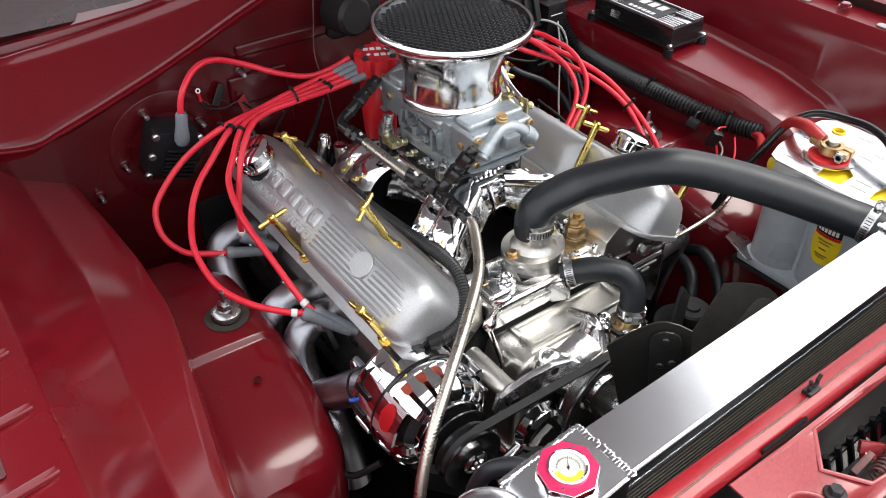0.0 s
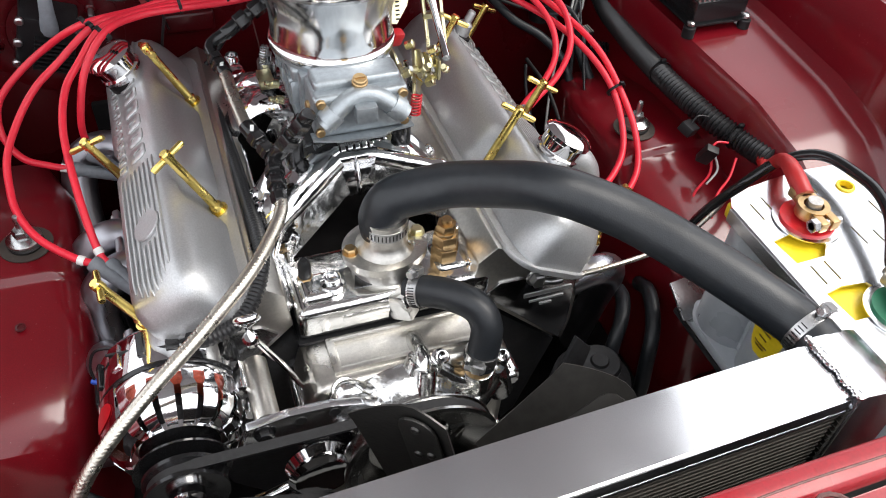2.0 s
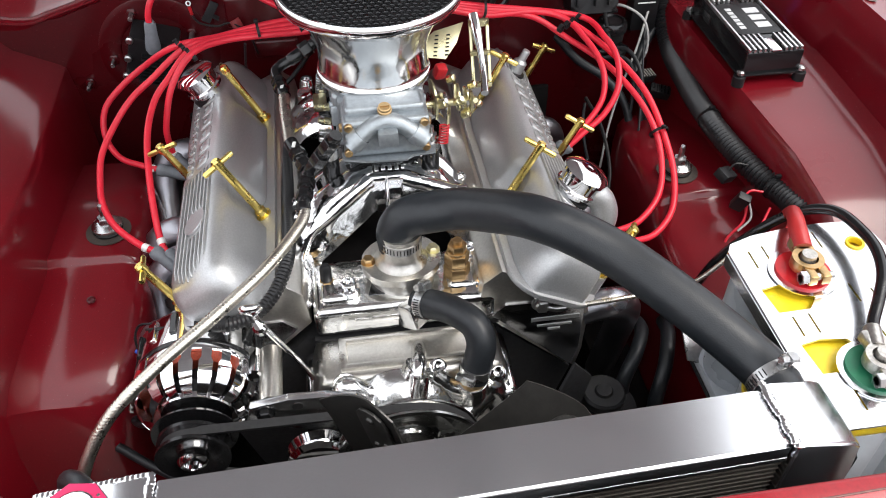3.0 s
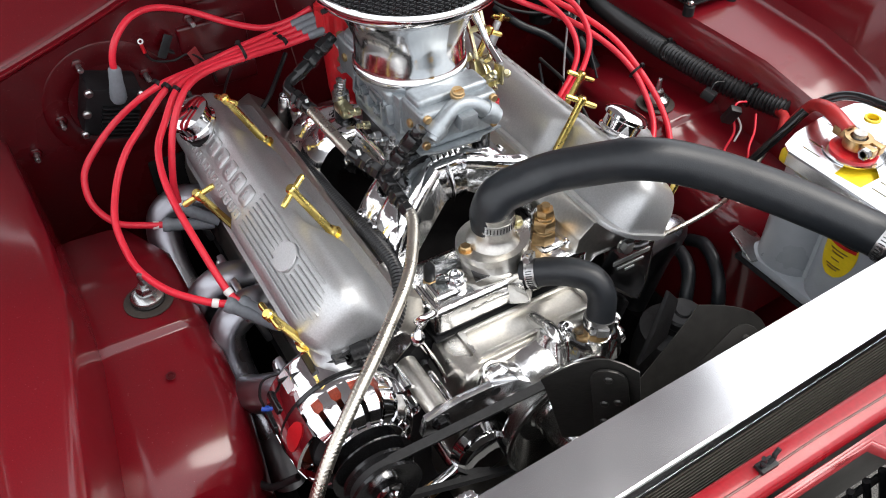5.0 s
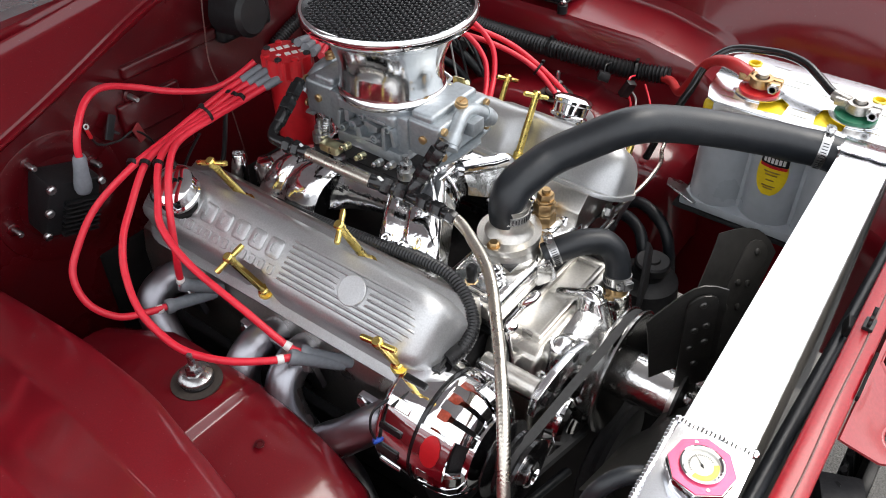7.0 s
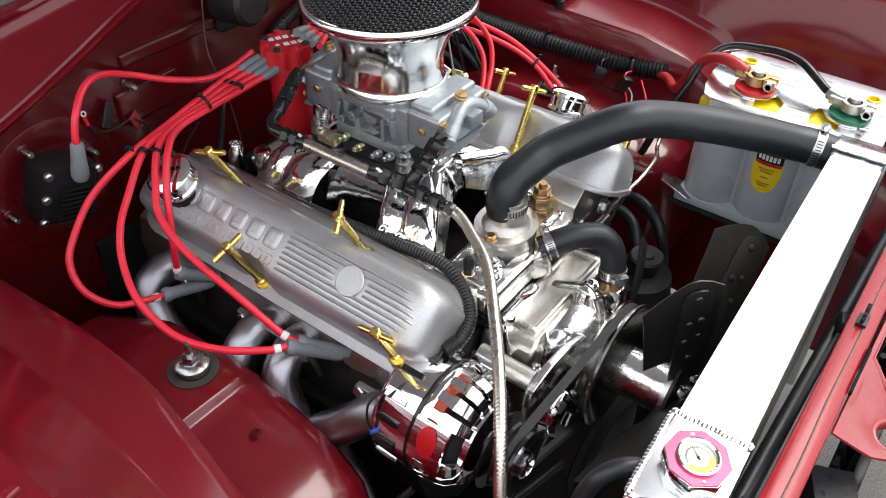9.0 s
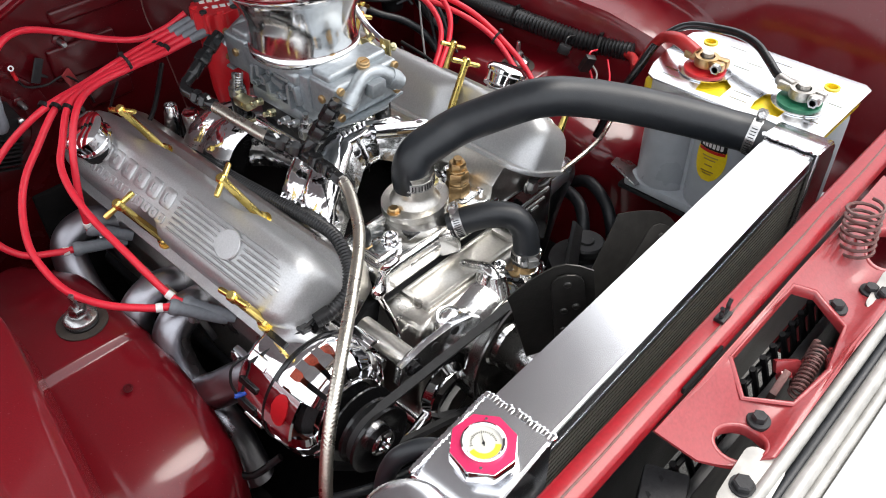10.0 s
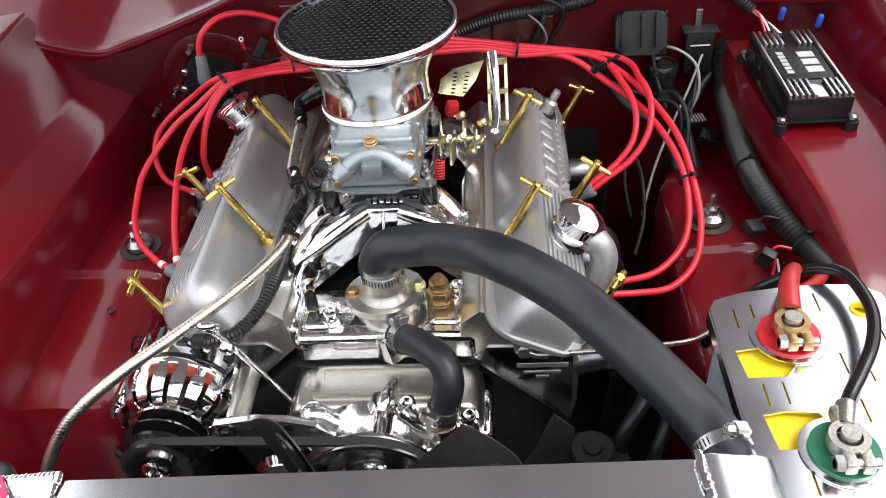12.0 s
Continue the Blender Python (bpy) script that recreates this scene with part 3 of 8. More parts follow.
for x, z in ((-0.105, 0.62), (0.128, 0.62), (-0.105, 0.50), (0.125, 0.50)):
    bm = B()
    lathe(bm, [(0.012, 0), (0.012, 0.085), (0.010, 0.088)], xf((x, -0.118, z), (0, -1, 0)), 18)
    hexbolt(bm, xf((x, -0.206, z), (0, -1, 0)), 0.007, 0.006)
    part("bolt_boss", bm, CHROME_WAVY, tc)

# ---- valve covers ----
TILT = radians(26.5)


def cover_frame(side, y):
    """Frame of a valve cover: x outwards down the gasket face, y along the engine, z out of the gasket face."""
    u = Vector((side * math.cos(TILT), 0, -math.sin(TILT)))
    n = Vector((side * math.sin(TILT), 0, math.cos(TILT)))
    m = Matrix((u, Vector((0, 1, 0)), n)).transposed().to_4x4()
    m.translation = (side * 0.1890, y, 0.7245)
    return m


WING_TURN = {-1: (84, 9, 10, 153, 69), 1: (60, 159, 10, 156, 168)}


def valve_cover(side, y0):
    """Cast cover with bolt pockets, long fins, a raised badge field, a plain disc and five long gold wing bolts."""
    L = 0.505
    m = cover_frame(side, y0)
    out = 0.0 if side < 0 else 0.008
    spots = [(0.047 + out, 0.040), (0.047 + out, 0.267), (0.047 + out, 0.475), (-0.047 + out, 0.165), (-0.047 + out, 0.383)]
    t = thing("valve_cover", "cast satin aluminium valve cover with fins and gold wing bolts", "valve cover", m @ Vector((0, L / 2, 0)), "valve covers")
    b = B()
    prism(b, [(x, y + L / 2) for x, y in rounded(0.126, L, 0.040, 7)], 0.007, m, 0.002)
    part("gasket_flange", b, CAST, t)
    prof = [(-0.051, 0.005), (-0.050, 0.020), (-0.047, 0.036), (-0.043, 0.052), (-0.036, 0.066), (-0.026, 0.0745), (-0.014, 0.0755), (0.012, 0.0690), (0.036, 0.0625), (0.043, 0.0590), (0.047, 0.052), (0.0490, 0.036), (0.0505, 0.020), (0.051, 0.005)]
    ends = [(0.005, 0.66, 0.05), (0.0065, 0.69, 0.40), (0.010, 0.755, 0.62), (0.016, 0.83, 0.79), (0.024, 0.90, 0.90), (0.034, 0.96, 0.965), (0.048, 1.0, 1.0)]

    def rise(y):
        y = min(y, L - y)
        for (ya, _, za), (yb, _, zb) in zip(ends[:-1], ends[1:]):
            if y <= yb:
                return za + (zb - za) * max(0.0, (y - ya) / (yb - ya))
        return 1.0

    stations = ends + [(0.058 + 0.01 * k, 1, 1) for k in range(39)] + [(L - y, sx, sz) for y, sx, sz in ends[::-1]]
    loops = []
    for y, sx, sz in stations:
        row = []
        for x, z in prof:
            cut = 0.0
            for bx, by in spots[1:2] + spots[3:]:
                if (bx > 0) == (x > 0) and abs(x) > 0.034:
                    cut += 0.013 * math.exp(-((y - by) / 0.020) ** 4) * min(1.0, (abs(x) - 0.034) / 0.009)
            row.append(m @ Vector((x * sx - math.copysign(cut, x), y, 0.005 + (z - 0.005) * sz)))
        loops.append(row)
    b = B()
    rings(b, loops)
    body = part("cover_body", b, CAST, t, angle=50)

    def fin(x, a0, a1):
        """One thin rib that follows the crown of the cover from a0 to a1."""
        z = 0.0755 - 0.25 * (x + 0.014)
        ys = [a0 + (a1 - a0) * i / 14 for i in range(15)]
        loops = []
        for i, y in enumerate(ys):
            base = 0.005 + (z - 0.005) * rise(y)
            h = 0.0030 if 0 < i < 14 else 0.0004
            loops.append([m @ Vector((x + dx, y, base + dz)) for dx, dz in ((-0.0016, -0.003), (-0.0013, h * 0.6), (-0.0006, h), (0.0006, h), (0.0013, h * 0.6), (0.0016, -0.003))])
        bb = B()
        rings(bb, loops)
        part("fin", bb, CAST, body)

    for k in range(8):
        x = -0.014 + 0.0068 * k
        near = (0.050, 0.042, 0.036, 0.032, 0.030, 0.033, 0.038, 0.046)[k]
        if k in (2, 3, 4):
            fin(x, near, 0.100)
            fin(x, 0.145, 0.225)
        else:
            fin(x, near, 0.225)
        fin(x, 0.415, 0.478)
    # badge field: two rows of plain raised bars
    slope = math.atan2(0.0625 - 0.0755, 0.05)
    ry = Matrix.Rotation(-slope, 4, "Y")
    fm = m @ Matrix.Translation((0.010, 0.320, 0.0695)) @ ry
    for cx, w, h, n in ((-0.0055, 0.0250, 0.0235, 6), (0.0195, 0.0120, 0.0120, 11)):
        span = 0.176
        for i in range(n):
            yy = (-span / 2 + span * (i + 0.5) / n) * (1 if side > 0 else -1)
            bb = B()
            ring_o, ring_i = rounded(w, h, w * 0.22), rounded(w * 0.46, h * 0.40, w * 0.12)
            q = fm @ Matrix.Translation((cx, yy, 0))
            rings(bb, [[q @ Vector((x, y, z)) for x, y in o] for o, z in ((ring_o, -0.002), (ring_o, 0.0008), ([(x * 0.92, y * 0.92) for x, y in ring_o], 0.0016), (ring_i, 0.0016), (ring_i, 0.0002))], True, True)
            part("raised_bar", bb, CAST, body)
    b = B()
    lathe(b, [(0.0185, -0.003), (0.0185, 0.0026), (0.0175, 0.0034)], m @ Matrix.Translation((0.0055, 0.122, 0.0705)) @ ry, 32)
    part("disc_boss", b, CAST, body)
    # wing bolts
    for i, (x, y) in enumerate(spots):
        if side < 0 and i == 2:
            continue
        b = B()
        foot = 0.032 if i in (0, 2) else 0.007
        fr = m @ Matrix.Translation((x, y, foot))
        if foot > 0.01:
            part("bolt_pillar", lathe(B(), [(0.0145, 0.004), (0.0130, 0.024), (0.0120, 0.0322)], m @ Matrix.Translation((x - 0.002, y, 0)), 20), CAST, t)
        top = 0.1095 - foot
        lathe(b, [(0.0105, 0.0), (0.0105, 0.002)], fr, 20)
        wb = part("wing_bolt", lathe(b, [(0.0075, 0.0015), (0.0075, 0.010), (0.0052, 0.0115), (0.0048, top - 0.0125), (0.0062, top - 0.0115), (0.0062, top - 0.0025), (0.0045, top - 0.0005)], fr, 16), GOLD, t, "long gold wing bolt")
        turn = radians(WING_TURN[side][i])
        d = (fr.to_3x3() @ Vector((math.cos(turn), math.sin(turn), 0)))
        c = fr @ Vector((0, 0, top - 0.008))
        b = B()
        lathe(b, [(0.0030, 0), (0.0038, 0.003), (0.0034, 0.020), (0.0034, 0.024), (0.0038, 0.041), (0.0030, 0.044)], xf(c - d * 0.022, d), 12)
        part("wing", b, GOLD, wb)
    return m


mL = valve_cover(-1, -0.146)
mR = valve_cover(1, -0.164)


def breather(m, x, y, label):
    """Chrome twist-in breather with a knurled skirt and a domed lid."""
    fr = m @ Matrix.Translation((x, y, 0.066))
    t = thing("breather", label, "breather", fr.translation, "valve cover breathers")
    part("grommet", lathe(B(), [(0.026, 0), (0.026, 0.006), (0.020, 0.009)], fr, 28), BLACK, t, "black rubber grommet")
    part("skirt", lathe(B(), [(0.0215, 0.007), (0.0215, 0.012), (0.028, 0.015), (0.0285, 0.019), (0.0265, 0.021)], fr, 36), CHROME, t)
    part("lid", lathe(B(), [(0.0255, 0.020), (0.0262, 0.034), (0.0300, 0.0365), (0.0302, 0.041), (0.0250, 0.0455), (0.012, 0.0480), (0.004, 0.0475), (0.0005, 0.0474)], fr, 40), CHROME, t, "domed chrome lid")
    return t


breather(mL, 0.004, 0.410, "chrome breather cap on the rear of a finned valve cover")
breather(mR, 0.018, 0.133, "chrome breather cap at the front of a finned valve cover")
bm = B()
tube(bm, [mR @ Vector((0.030, 0.128, 0.085)), mR @ Vector((0.055, 0.125, 0.080)), mR @ Vector((0.070, 0.118, 0.060)), mR @ Vector((0.072, 0.112, 0.020)), mR @ Vector((0.070, 0.110, -0.03))], 0.017, 16)
solo("breather_elbow", bm, CAST, "grey cast elbow beside the chrome breather", "pipe")

# ---- intake manifold ----
im = thing("intake_manifold", "polished dual-plane intake manifold with broad paired runners", "intake manifold", (0, 0.09, 0.66))
bm = B()
box(bm, (0.008, 0.100, 0.784), (0.128, 0.170, 0.030), bevel=0.007, seg=3)
part("carburetor_pad", bm, CHROME_WAVY, im)
bm = B()
rings(bm, [[(x * k + 0.014, y, z) for x in (-0.046, -0.040, 0.040, 0.046)] for y, z, k in ((0.060, 0.8035, 1.0), (0.046, 0.8060, 1.05), (0.041, 0.8045, 1.08), (0.022, 0.7870, 1.0), (0.018, 0.7820, 0.95), (0.020, 0.7700, 0.9))], False, False)
bmesh.ops.solidify(bm, geom=bm.faces[:], thickness=0.006)
lipface = part("front_plenum_lip", bm, CHROME_WAVY, im)
for i in range(9):
    bm = B()
    box(bm, (-0.020 + 0.0085 * i, 0.0300, 0.8010), (0.0055, 0.002, 0.005 + 0.002 * (i % 3)), rot=Euler((radians(-48), 0, 0)).to_matrix(), bevel=0.0008)
    part("raised_bar", bm, CHROME, lipface)


def runner_slab(s, path):
    """Two runners cast side by side: a broad sloping slab with a soft groove along its middle; path holds x, y, z, half width."""
    pts = smooth_path([p[:3] for p in path], 5)
    hws = [path[min(i // 5, len(path) - 1)][3] + (path[min(i // 5 + 1, len(path) - 1)][3] - path[min(i // 5, len(path) - 1)][3]) * (i % 5) / 5 for i in range(len(pts))]
    loops = []
    for i, (p, hw) in enumerate(zip(pts, hws)):
        d = (pts[min(i + 1, len(pts) - 1)] - pts[max(i - 1, 0)])
        n = Vector((-d.z * s, 0, abs(d.x))).normalized()
        n = Vector((s * abs(n.x), 0, abs(n.z)))
        row = []
        for k in range(17):
            f = -1 + 2 * k / 16
            h = 0.017 * (1 - 0.35 * math.exp(-((f - 0.15) / 0.16) ** 2) - abs(f) ** 7 * 0.55)
            row.append(p + Vector((0, f * hw, 0)) + n * h)
        for f in (0.98, 0.6, -0.6, -0.98):
            row.append(p + Vector((0, f * hw * 0.94, 0)) - n * 0.024)
        loops.append(row)
    bb = B()
    rings(bb, loops)
    return part("runner", bb, CHROME_WAVY, im, angle=50)


RIDGE = {-1: ((-0.014, 0.016, 0.794), (-0.094, -0.036, 0.764), (-0.108, -0.046, 0.738), (-0.114, -0.050, 0.705)), 1: ((0.030, 0.012, 0.797), (0.106, -0.012, 0.778), (0.118, -0.018, 0.745), (0.122, -0.020, 0.705))}
ARCH = {-1: ((-0.006, -0.008, 0.766), (-0.092, -0.054, 0.718)), 1: ((0.022, -0.008, 0.766), (0.104, -0.040, 0.722))}
fold = random.Random(21)
for s, dy in ((-1, 0.0), (1, 0.024)):
    runner_slab(s, [(0.012 + s * 0.020, 0.052, 0.786, 0.030), (0.010 + s * 0.048, 0.034 + dy * 0.4, 0.785, 0.038), (s * 0.078, 0.008 + dy, 0.772, 0.043), (s * 0.100, -0.003 + dy, 0.745, 0.046), (s * 0.112, -0.006 + dy, 0.705, 0.048)])
    runner_slab(s, [(0.012 + s * 0.020, 0.160, 0.786, 0.030), (0.008 + s * 0.048, 0.178, 0.785, 0.040), (s * 0.078, 0.198 + dy, 0.772, 0.048), (s * 0.100, 0.206 + dy, 0.745, 0.052), (s * 0.112, 0.208 + dy, 0.705, 0.054)])
    # rounded front edge of the forward pair
    bm = B()
    tube(bm, [Vector(RIDGE[s][0]).lerp(Vector(RIDGE[s][1]), k / 4) for k in range(5)] + [RIDGE[s][2], RIDGE[s][3]], 0.0105, 16)
    part("front_edge_bead", bm, CHROME_WAVY, im)
    # inner wall under the bead, down to the dark arch
    bm = B()
    rings(bm, [[Vector(RIDGE[s][0]).lerp(Vector(RIDGE[s][1]), k / 6).lerp(Vector(ARCH[s][0]).lerp(Vector(ARCH[s][1]), k / 6), g) + Vector((0, fold.uniform(-0.004, 0.001), fold.uniform(-0.001, 0.004)) if 0 < j < 3 else (0, 0, 0)) for j, g in enumerate((0.0, 0.35, 0.7, 1.0))] for k in range(7)], False, False)
    bmesh.ops.solidify(bm, geom=bm.faces[:], thickness=0.008)
    part("arch_wall", bm, POLISHED, im, angle=30)
    for y in (0.024, -0.002):
        bm = B()
        lathe(bm, [(0.0080, -0.006), (0.0080, 0.004), (0.0065, 0.0052), (0.0042, 0.0050), (0.0036, 0.001), (0.0003, 0.0008)], xf((s * 0.1085, y + dy, 0.761), (s * 0.75, 0, 0.65)), 18)
        part("bolt_boss", bm, CHROME, im)
    bm = B()
    lathe(bm, [(0.0080, -0.006), (0.0080, 0.005), (0.0065, 0.006), (0.0040, 0.0058), (0.0036, 0.001), (0.0003, 0.0008)], xf((s * 0.106, 0.196 + dy, 0.752), (s * 0.85, 0, 0.5)), 18)
    part("bolt_boss", bm, CHROME, im)
    bm = B()
    lathe(bm, [(0.013, -0.03), (0.012, 0.010), (0.0105, 0.013), (0.006, 0.0135)], xf((s * 0.088, 0.264 + dy, 0.764), (s * 0.15, -0.15, 1)), 20)
    part("rear_boss", bm, CHROME_WAVY, im)
    bm = B()
    lathe(bm, [(0.0150, -0.05), (0.0125, -0.010), (0.0100, 0.010), (0.0085, 0.0115), (0.0055, 0.0112), (0.0048, 0.006), (0.0003, 0.0055)], xf((s * 0.0865, 0.325, 0.750), (s * -0.05, -0.06, 1)), 22)
    part("rear_post", bm, CHROME_WAVY, im)
    # plenum side that sweeps out into the rear runner
    bm = B()
    rows_ = []
    for y, z1, x1 in ((0.040, 0.756, 0.062), (0.060, 0.753, 0.062), (0.080, 0.749, 0.062), (0.105, 0.743, 0.063), (0.130, 0.735, 0.065), (0.150, 0.727, 0.069), (0.166, 0.721, 0.077), (0.178, 0.716, 0.088), (0.186, 0.712, 0.100)):
        x0, z0 = 0.050 + 0.35 * (x1 - 0.062), 0.795
        rows_.append([(s * (x0 + (x1 - x0) * f + 0.006 * math.sin(math.pi * f)), y + dy * 0.8, z0 + (z1 - z0) * f) for f in (0.0, 0.15, 0.32, 0.5, 0.68, 0.84, 0.94, 1.0)] + [(s * (x1 - 0.010), y + dy * 0.8, z1 - 0.004)])
    part("plenum_side", sheet(bm, rows_, 0.004), CHROME_WAVY, im, angle=60)
    bm = B()
    fr = xf((s * 0.118, 0.085 + dy, 0.700), (s * 0.45, 0, 0.9), (0, 1, 0))
    prism(bm, rounded(0.40, 0.050, 0.010), 0.012, fr, 0.003)
    part("side_flange", bm, CHROME_WAVY, im)
# web panels between the two forward runners, over the arch
for x0, x1 in ((-0.014, 0.006), (0.010, 0.030)):
    bm = B()
    rings(bm, [[(x0, 0.020, 0.797), (x1, 0.020, 0.797)], [(x0, 0.009, 0.786), (x1, 0.009, 0.784)], [(x0, 0.000, 0.770), (x1, 0.000, 0.768)], [(x0, 0.002, 0.752), (x1, 0.002, 0.752)]], False, False)
    bmesh.ops.solidify(bm, geom=bm.faces[:], thickness=0.006)
    part("web_panel", bm, CHROME_WAVY, im)
bm = B()
tube(bm, [(0.008, 0.020, 0.797), (0.008, 0.007, 0.787), (0.008, -0.002, 0.770), (0.008, 0.0, 0.752)], 0.0022, 10)
part("web_rib", bm, CHROME_WAVY, im)
bm = B()
box(bm, (0.014, -0.088, 0.698), (0.222, 0.090, 0.044), bevel=0.010, seg=3)
box(bm, (-0.070, -0.100, 0.712), (0.036, 0.040, 0.030), bevel=0.009, seg=3)
box(bm, (0.086, -0.092, 0.708), (0.040, 0.048, 0.034), bevel=0.010, seg=3)
part("water_crossover", bm, POLISHED, im)
# black gasket line that also paints the shadow of the gap
bm = B()
box(bm, (0.014, -0.090, 0.6745), (0.226, 0.092, 0.004))
part("gasket", bm, BLACK, im, "dark gasket line drawn as the gap shadow under the crossover")
bm = B()
prism(bm, [(-0.030, -0.112), (0.002, -0.112), (-0.024, -0.092)], 0.0015, pose(0, 0, 0.7196), 0.0004)
part("triangular_recess", bm, DARK_CHROME, im)
bm = B()
box(bm, (0.020, -0.126, 0.702), (0.034, 0.034, 0.036), rot=Euler((radians(-20), 0, radians(45))).to_matrix(), bevel=0.005)
part("bypass_outlet", bm, POLISHED, im)
bm = B()
box(bm, (-0.020, -0.124, 0.700), (0.078, 0.012, 0.022), bevel=0.004)
box(bm, (-0.020, -0.131, 0.700), (0.058, 0.006, 0.010), bevel=0.002)
part("crossover_rib", bm, POLISHED, im)
for x, y, z in ((-0.052, -0.103, 0.727), (-0.078, -0.110, 0.712), (0.112, -0.112, 0.716), (0.100, -0.062, 0.727)):
    bm = B()
    lathe(bm, [(0.013, -0.006), (0.013, 0.002), (0.0095, 0.003), (0.0095, 0.010), (0.008, 0.011), (0.006, 0.011), (0.0055, 0.007), (0.0003, 0.0065)], pose(x, y, z), 20)
    part("cap_screw", bm, CHROME, im)
# valley under the runners, with its shade as near-black colour
bm = B()
box(bm, (0.0, 0.10, 0.665), (0.20, 0.36, 0.012), bevel=0.003)
part("valley_tray", bm, DARK, im, "dark valley under the runners")
bm = B()
box(bm, (0.0, 0.285, 0.715), (0.16, 0.05, 0.06), bevel=0.012, seg=3)
part("rear_crossover", bm, CHROME_WAVY, im)

# thermostat housing
th = thing("thermostat_housing", "machined aluminium thermostat housing with gold bolts", "thermostat housing", (0.014, -0.080, 0.722))
bm = B()
c = (0.014, -0.080)
lathe(bm, [(0.040, 0.700), (0.040, 0.735), (0.0385, 0.738)], pose(c[0], c[1], 0), 40)
part("base", bm, MACHINED, th)
bm = B()
prism(bm, [(x * 1.18, y) for x, y in circle(0.0415, 40)], 0.010, pose(c[0], c[1], 0.737, 0, 0, 12), 0.0025)
part("flange", bm, MACHINED, th)
bm = B()
lathe(bm, [(0.034, 0.745), (0.030, 0.752), (0.0265, 0.756), (0.0250, 0.762), (0.0250, 0.790)], pose(c[0], c[1], 0), 36)
part("neck", bm, MACHINED, th)
for x, y in ((-0.026, -0.082), (0.054, -0.072)):
    bm = B()
    hexbolt(bm, pose(x, y, 0.746), 0.0066, 0.007)
    part("bolt", bm, BRASS if x < 0 else YZINC, th, "gold hex bolt")


def hose_clamp(parent, path_point, d, r):
    """Worm-drive clamp: slotted band and screw housing."""
    fr = xf(path_point, d, (0, 0, 1))
    b = B()
    lathe(b, [(r, -0.006), (r + 0.0012, -0.006), (r + 0.0012, 0.006), (r, 0.006)], fr, 36)
    band = part("clamp_band", b, STEEL, parent, "stainless worm-drive clamp")
    b = B()
    for i in range(22):
        ang = radians(40 + 9 * i)
        p = fr @ Matrix.Rotation(ang, 4, "Z") @ Matrix.Translation((r + 0.0013, 0, 0))
        bmesh.ops.create_cube(b, size=1, matrix=p @ Matrix.Diagonal((0.0006, 0.0012, 0.0075, 1)))
    tagged(part("slot", b, BLACK, band), kind="stuff")
    b = B()
    hp = fr @ Matrix.Rotation(radians(-20), 4, "Z") @ Matrix.Translation((r + 0.0055, 0, 0))
    vs = bmesh.ops.create_cube(b, size=1, matrix=hp @ Matrix.Diagonal((0.010, 0.016, 0.013, 1)))["verts"]
    bmesh.ops.bevel(b, geom=b.edges[:], offset=0.002, segments=2, affect="EDGES")
    lathe(b, [(0.0052, 0), (0.0052, 0.006), (0.004, 0.007)], hp @ Matrix.Translation((0, 0.008, 0)) @ Matrix.Rotation(radians(-90), 4, "X"), 6)
    part("screw_housing", b, STEEL, band)


def hose(name, pts, r, label, clamps):
    t = thing(name, label, "hose", pts[0])
    part("rubber", tube(B(), pts, r, 24, 10), RUBBER, t)
    for p, d in clamps:
        hose_clamp(t, p, d, r)
    return t


TOP = [(0.012, -0.078, 0.766), (0.011, -0.077, 0.788), (0.024, -0.077, 0.807), (0.050, -0.085, 0.819), (0.082, -0.096, 0.829), (0.112, -0.122, 0.844), (0.140, -0.154, 0.862), (0.160, -0.172, 0.866), (0.185, -0.186, 0.861), (0.226, -0.213, 0.848), (0.262, -0.252, 0.837), (0.300, -0.297, 0.823), (0.328, -0.333, 0.811), (0.340, -0.358, 0.807), (0.344, -0.388, 0.803)]
hose("upper_radiator_hose", TOP, 0.0245, "thick black upper radiator hose with steel clamps", [((0.014, -0.080, 0.777), (0, 0, 1)), ((0.341, -0.363, 0.807), (0.2, -1, -0.1))])
BYP = [(0.028, -0.128, 0.716), (0.045, -0.144, 0.726), (0.066, -0.162, 0.731), (0.086, -0.182, 0.727), (0.092, -0.198, 0.712), (0.087, -0.208, 0.690), (0.082, -0.212, 0.668)]
hose("bypass_hose", BYP, 0.0175, "short curved black bypass hose with two steel clamps", [((0.036, -0.136, 0.721), (0.7, -0.65, 0.35)), ((0.084, -0.210, 0.681), (-0.15, -0.12, -1))])

# brass temperature sender stack
sn = thing("brass_fitting", "stacked brass hex fittings on the intake manifold", "fitting", (0.0805, -0.093, 0.715))
for r, z0, z1, n in ((0.0165, 0.712, 0.740, 6), (0.0145, 0.739, 0.744, 20), (0.0152, 0.743, 0.759, 6), (0.0125, 0.758, 0.763, 16), (0.0115, 0.762, 0.773, 6), (0.0060, 0.772, 0.779, 12)):
    bm = B()
    lathe(bm, [(r * 0.93, z0), (r, z0 + 0.0015), (r, z1 - 0.0015), (r * 0.93, z1)], pose(0.0805, -0.093, 0), n)
    part("hex", bm, BRASS, sn)
s2 = thing("temperature_sender", "small brass sender with a black connector", "sensor", (-0.078, -0.085, 0.715))
part("brass_hex", lathe(B(), [(0.0085, 0.715), (0.0085, 0.728)], pose(-0.078, -0.085, 0), 6), BRASS, s2)
part("connector", lathe(B(), [(0.0065, 0.726), (0.0075, 0.730), (0.0070, 0.748), (0.004, 0.752)], pose(-0.078, -0.085, 0), 14), BLACK, s2)

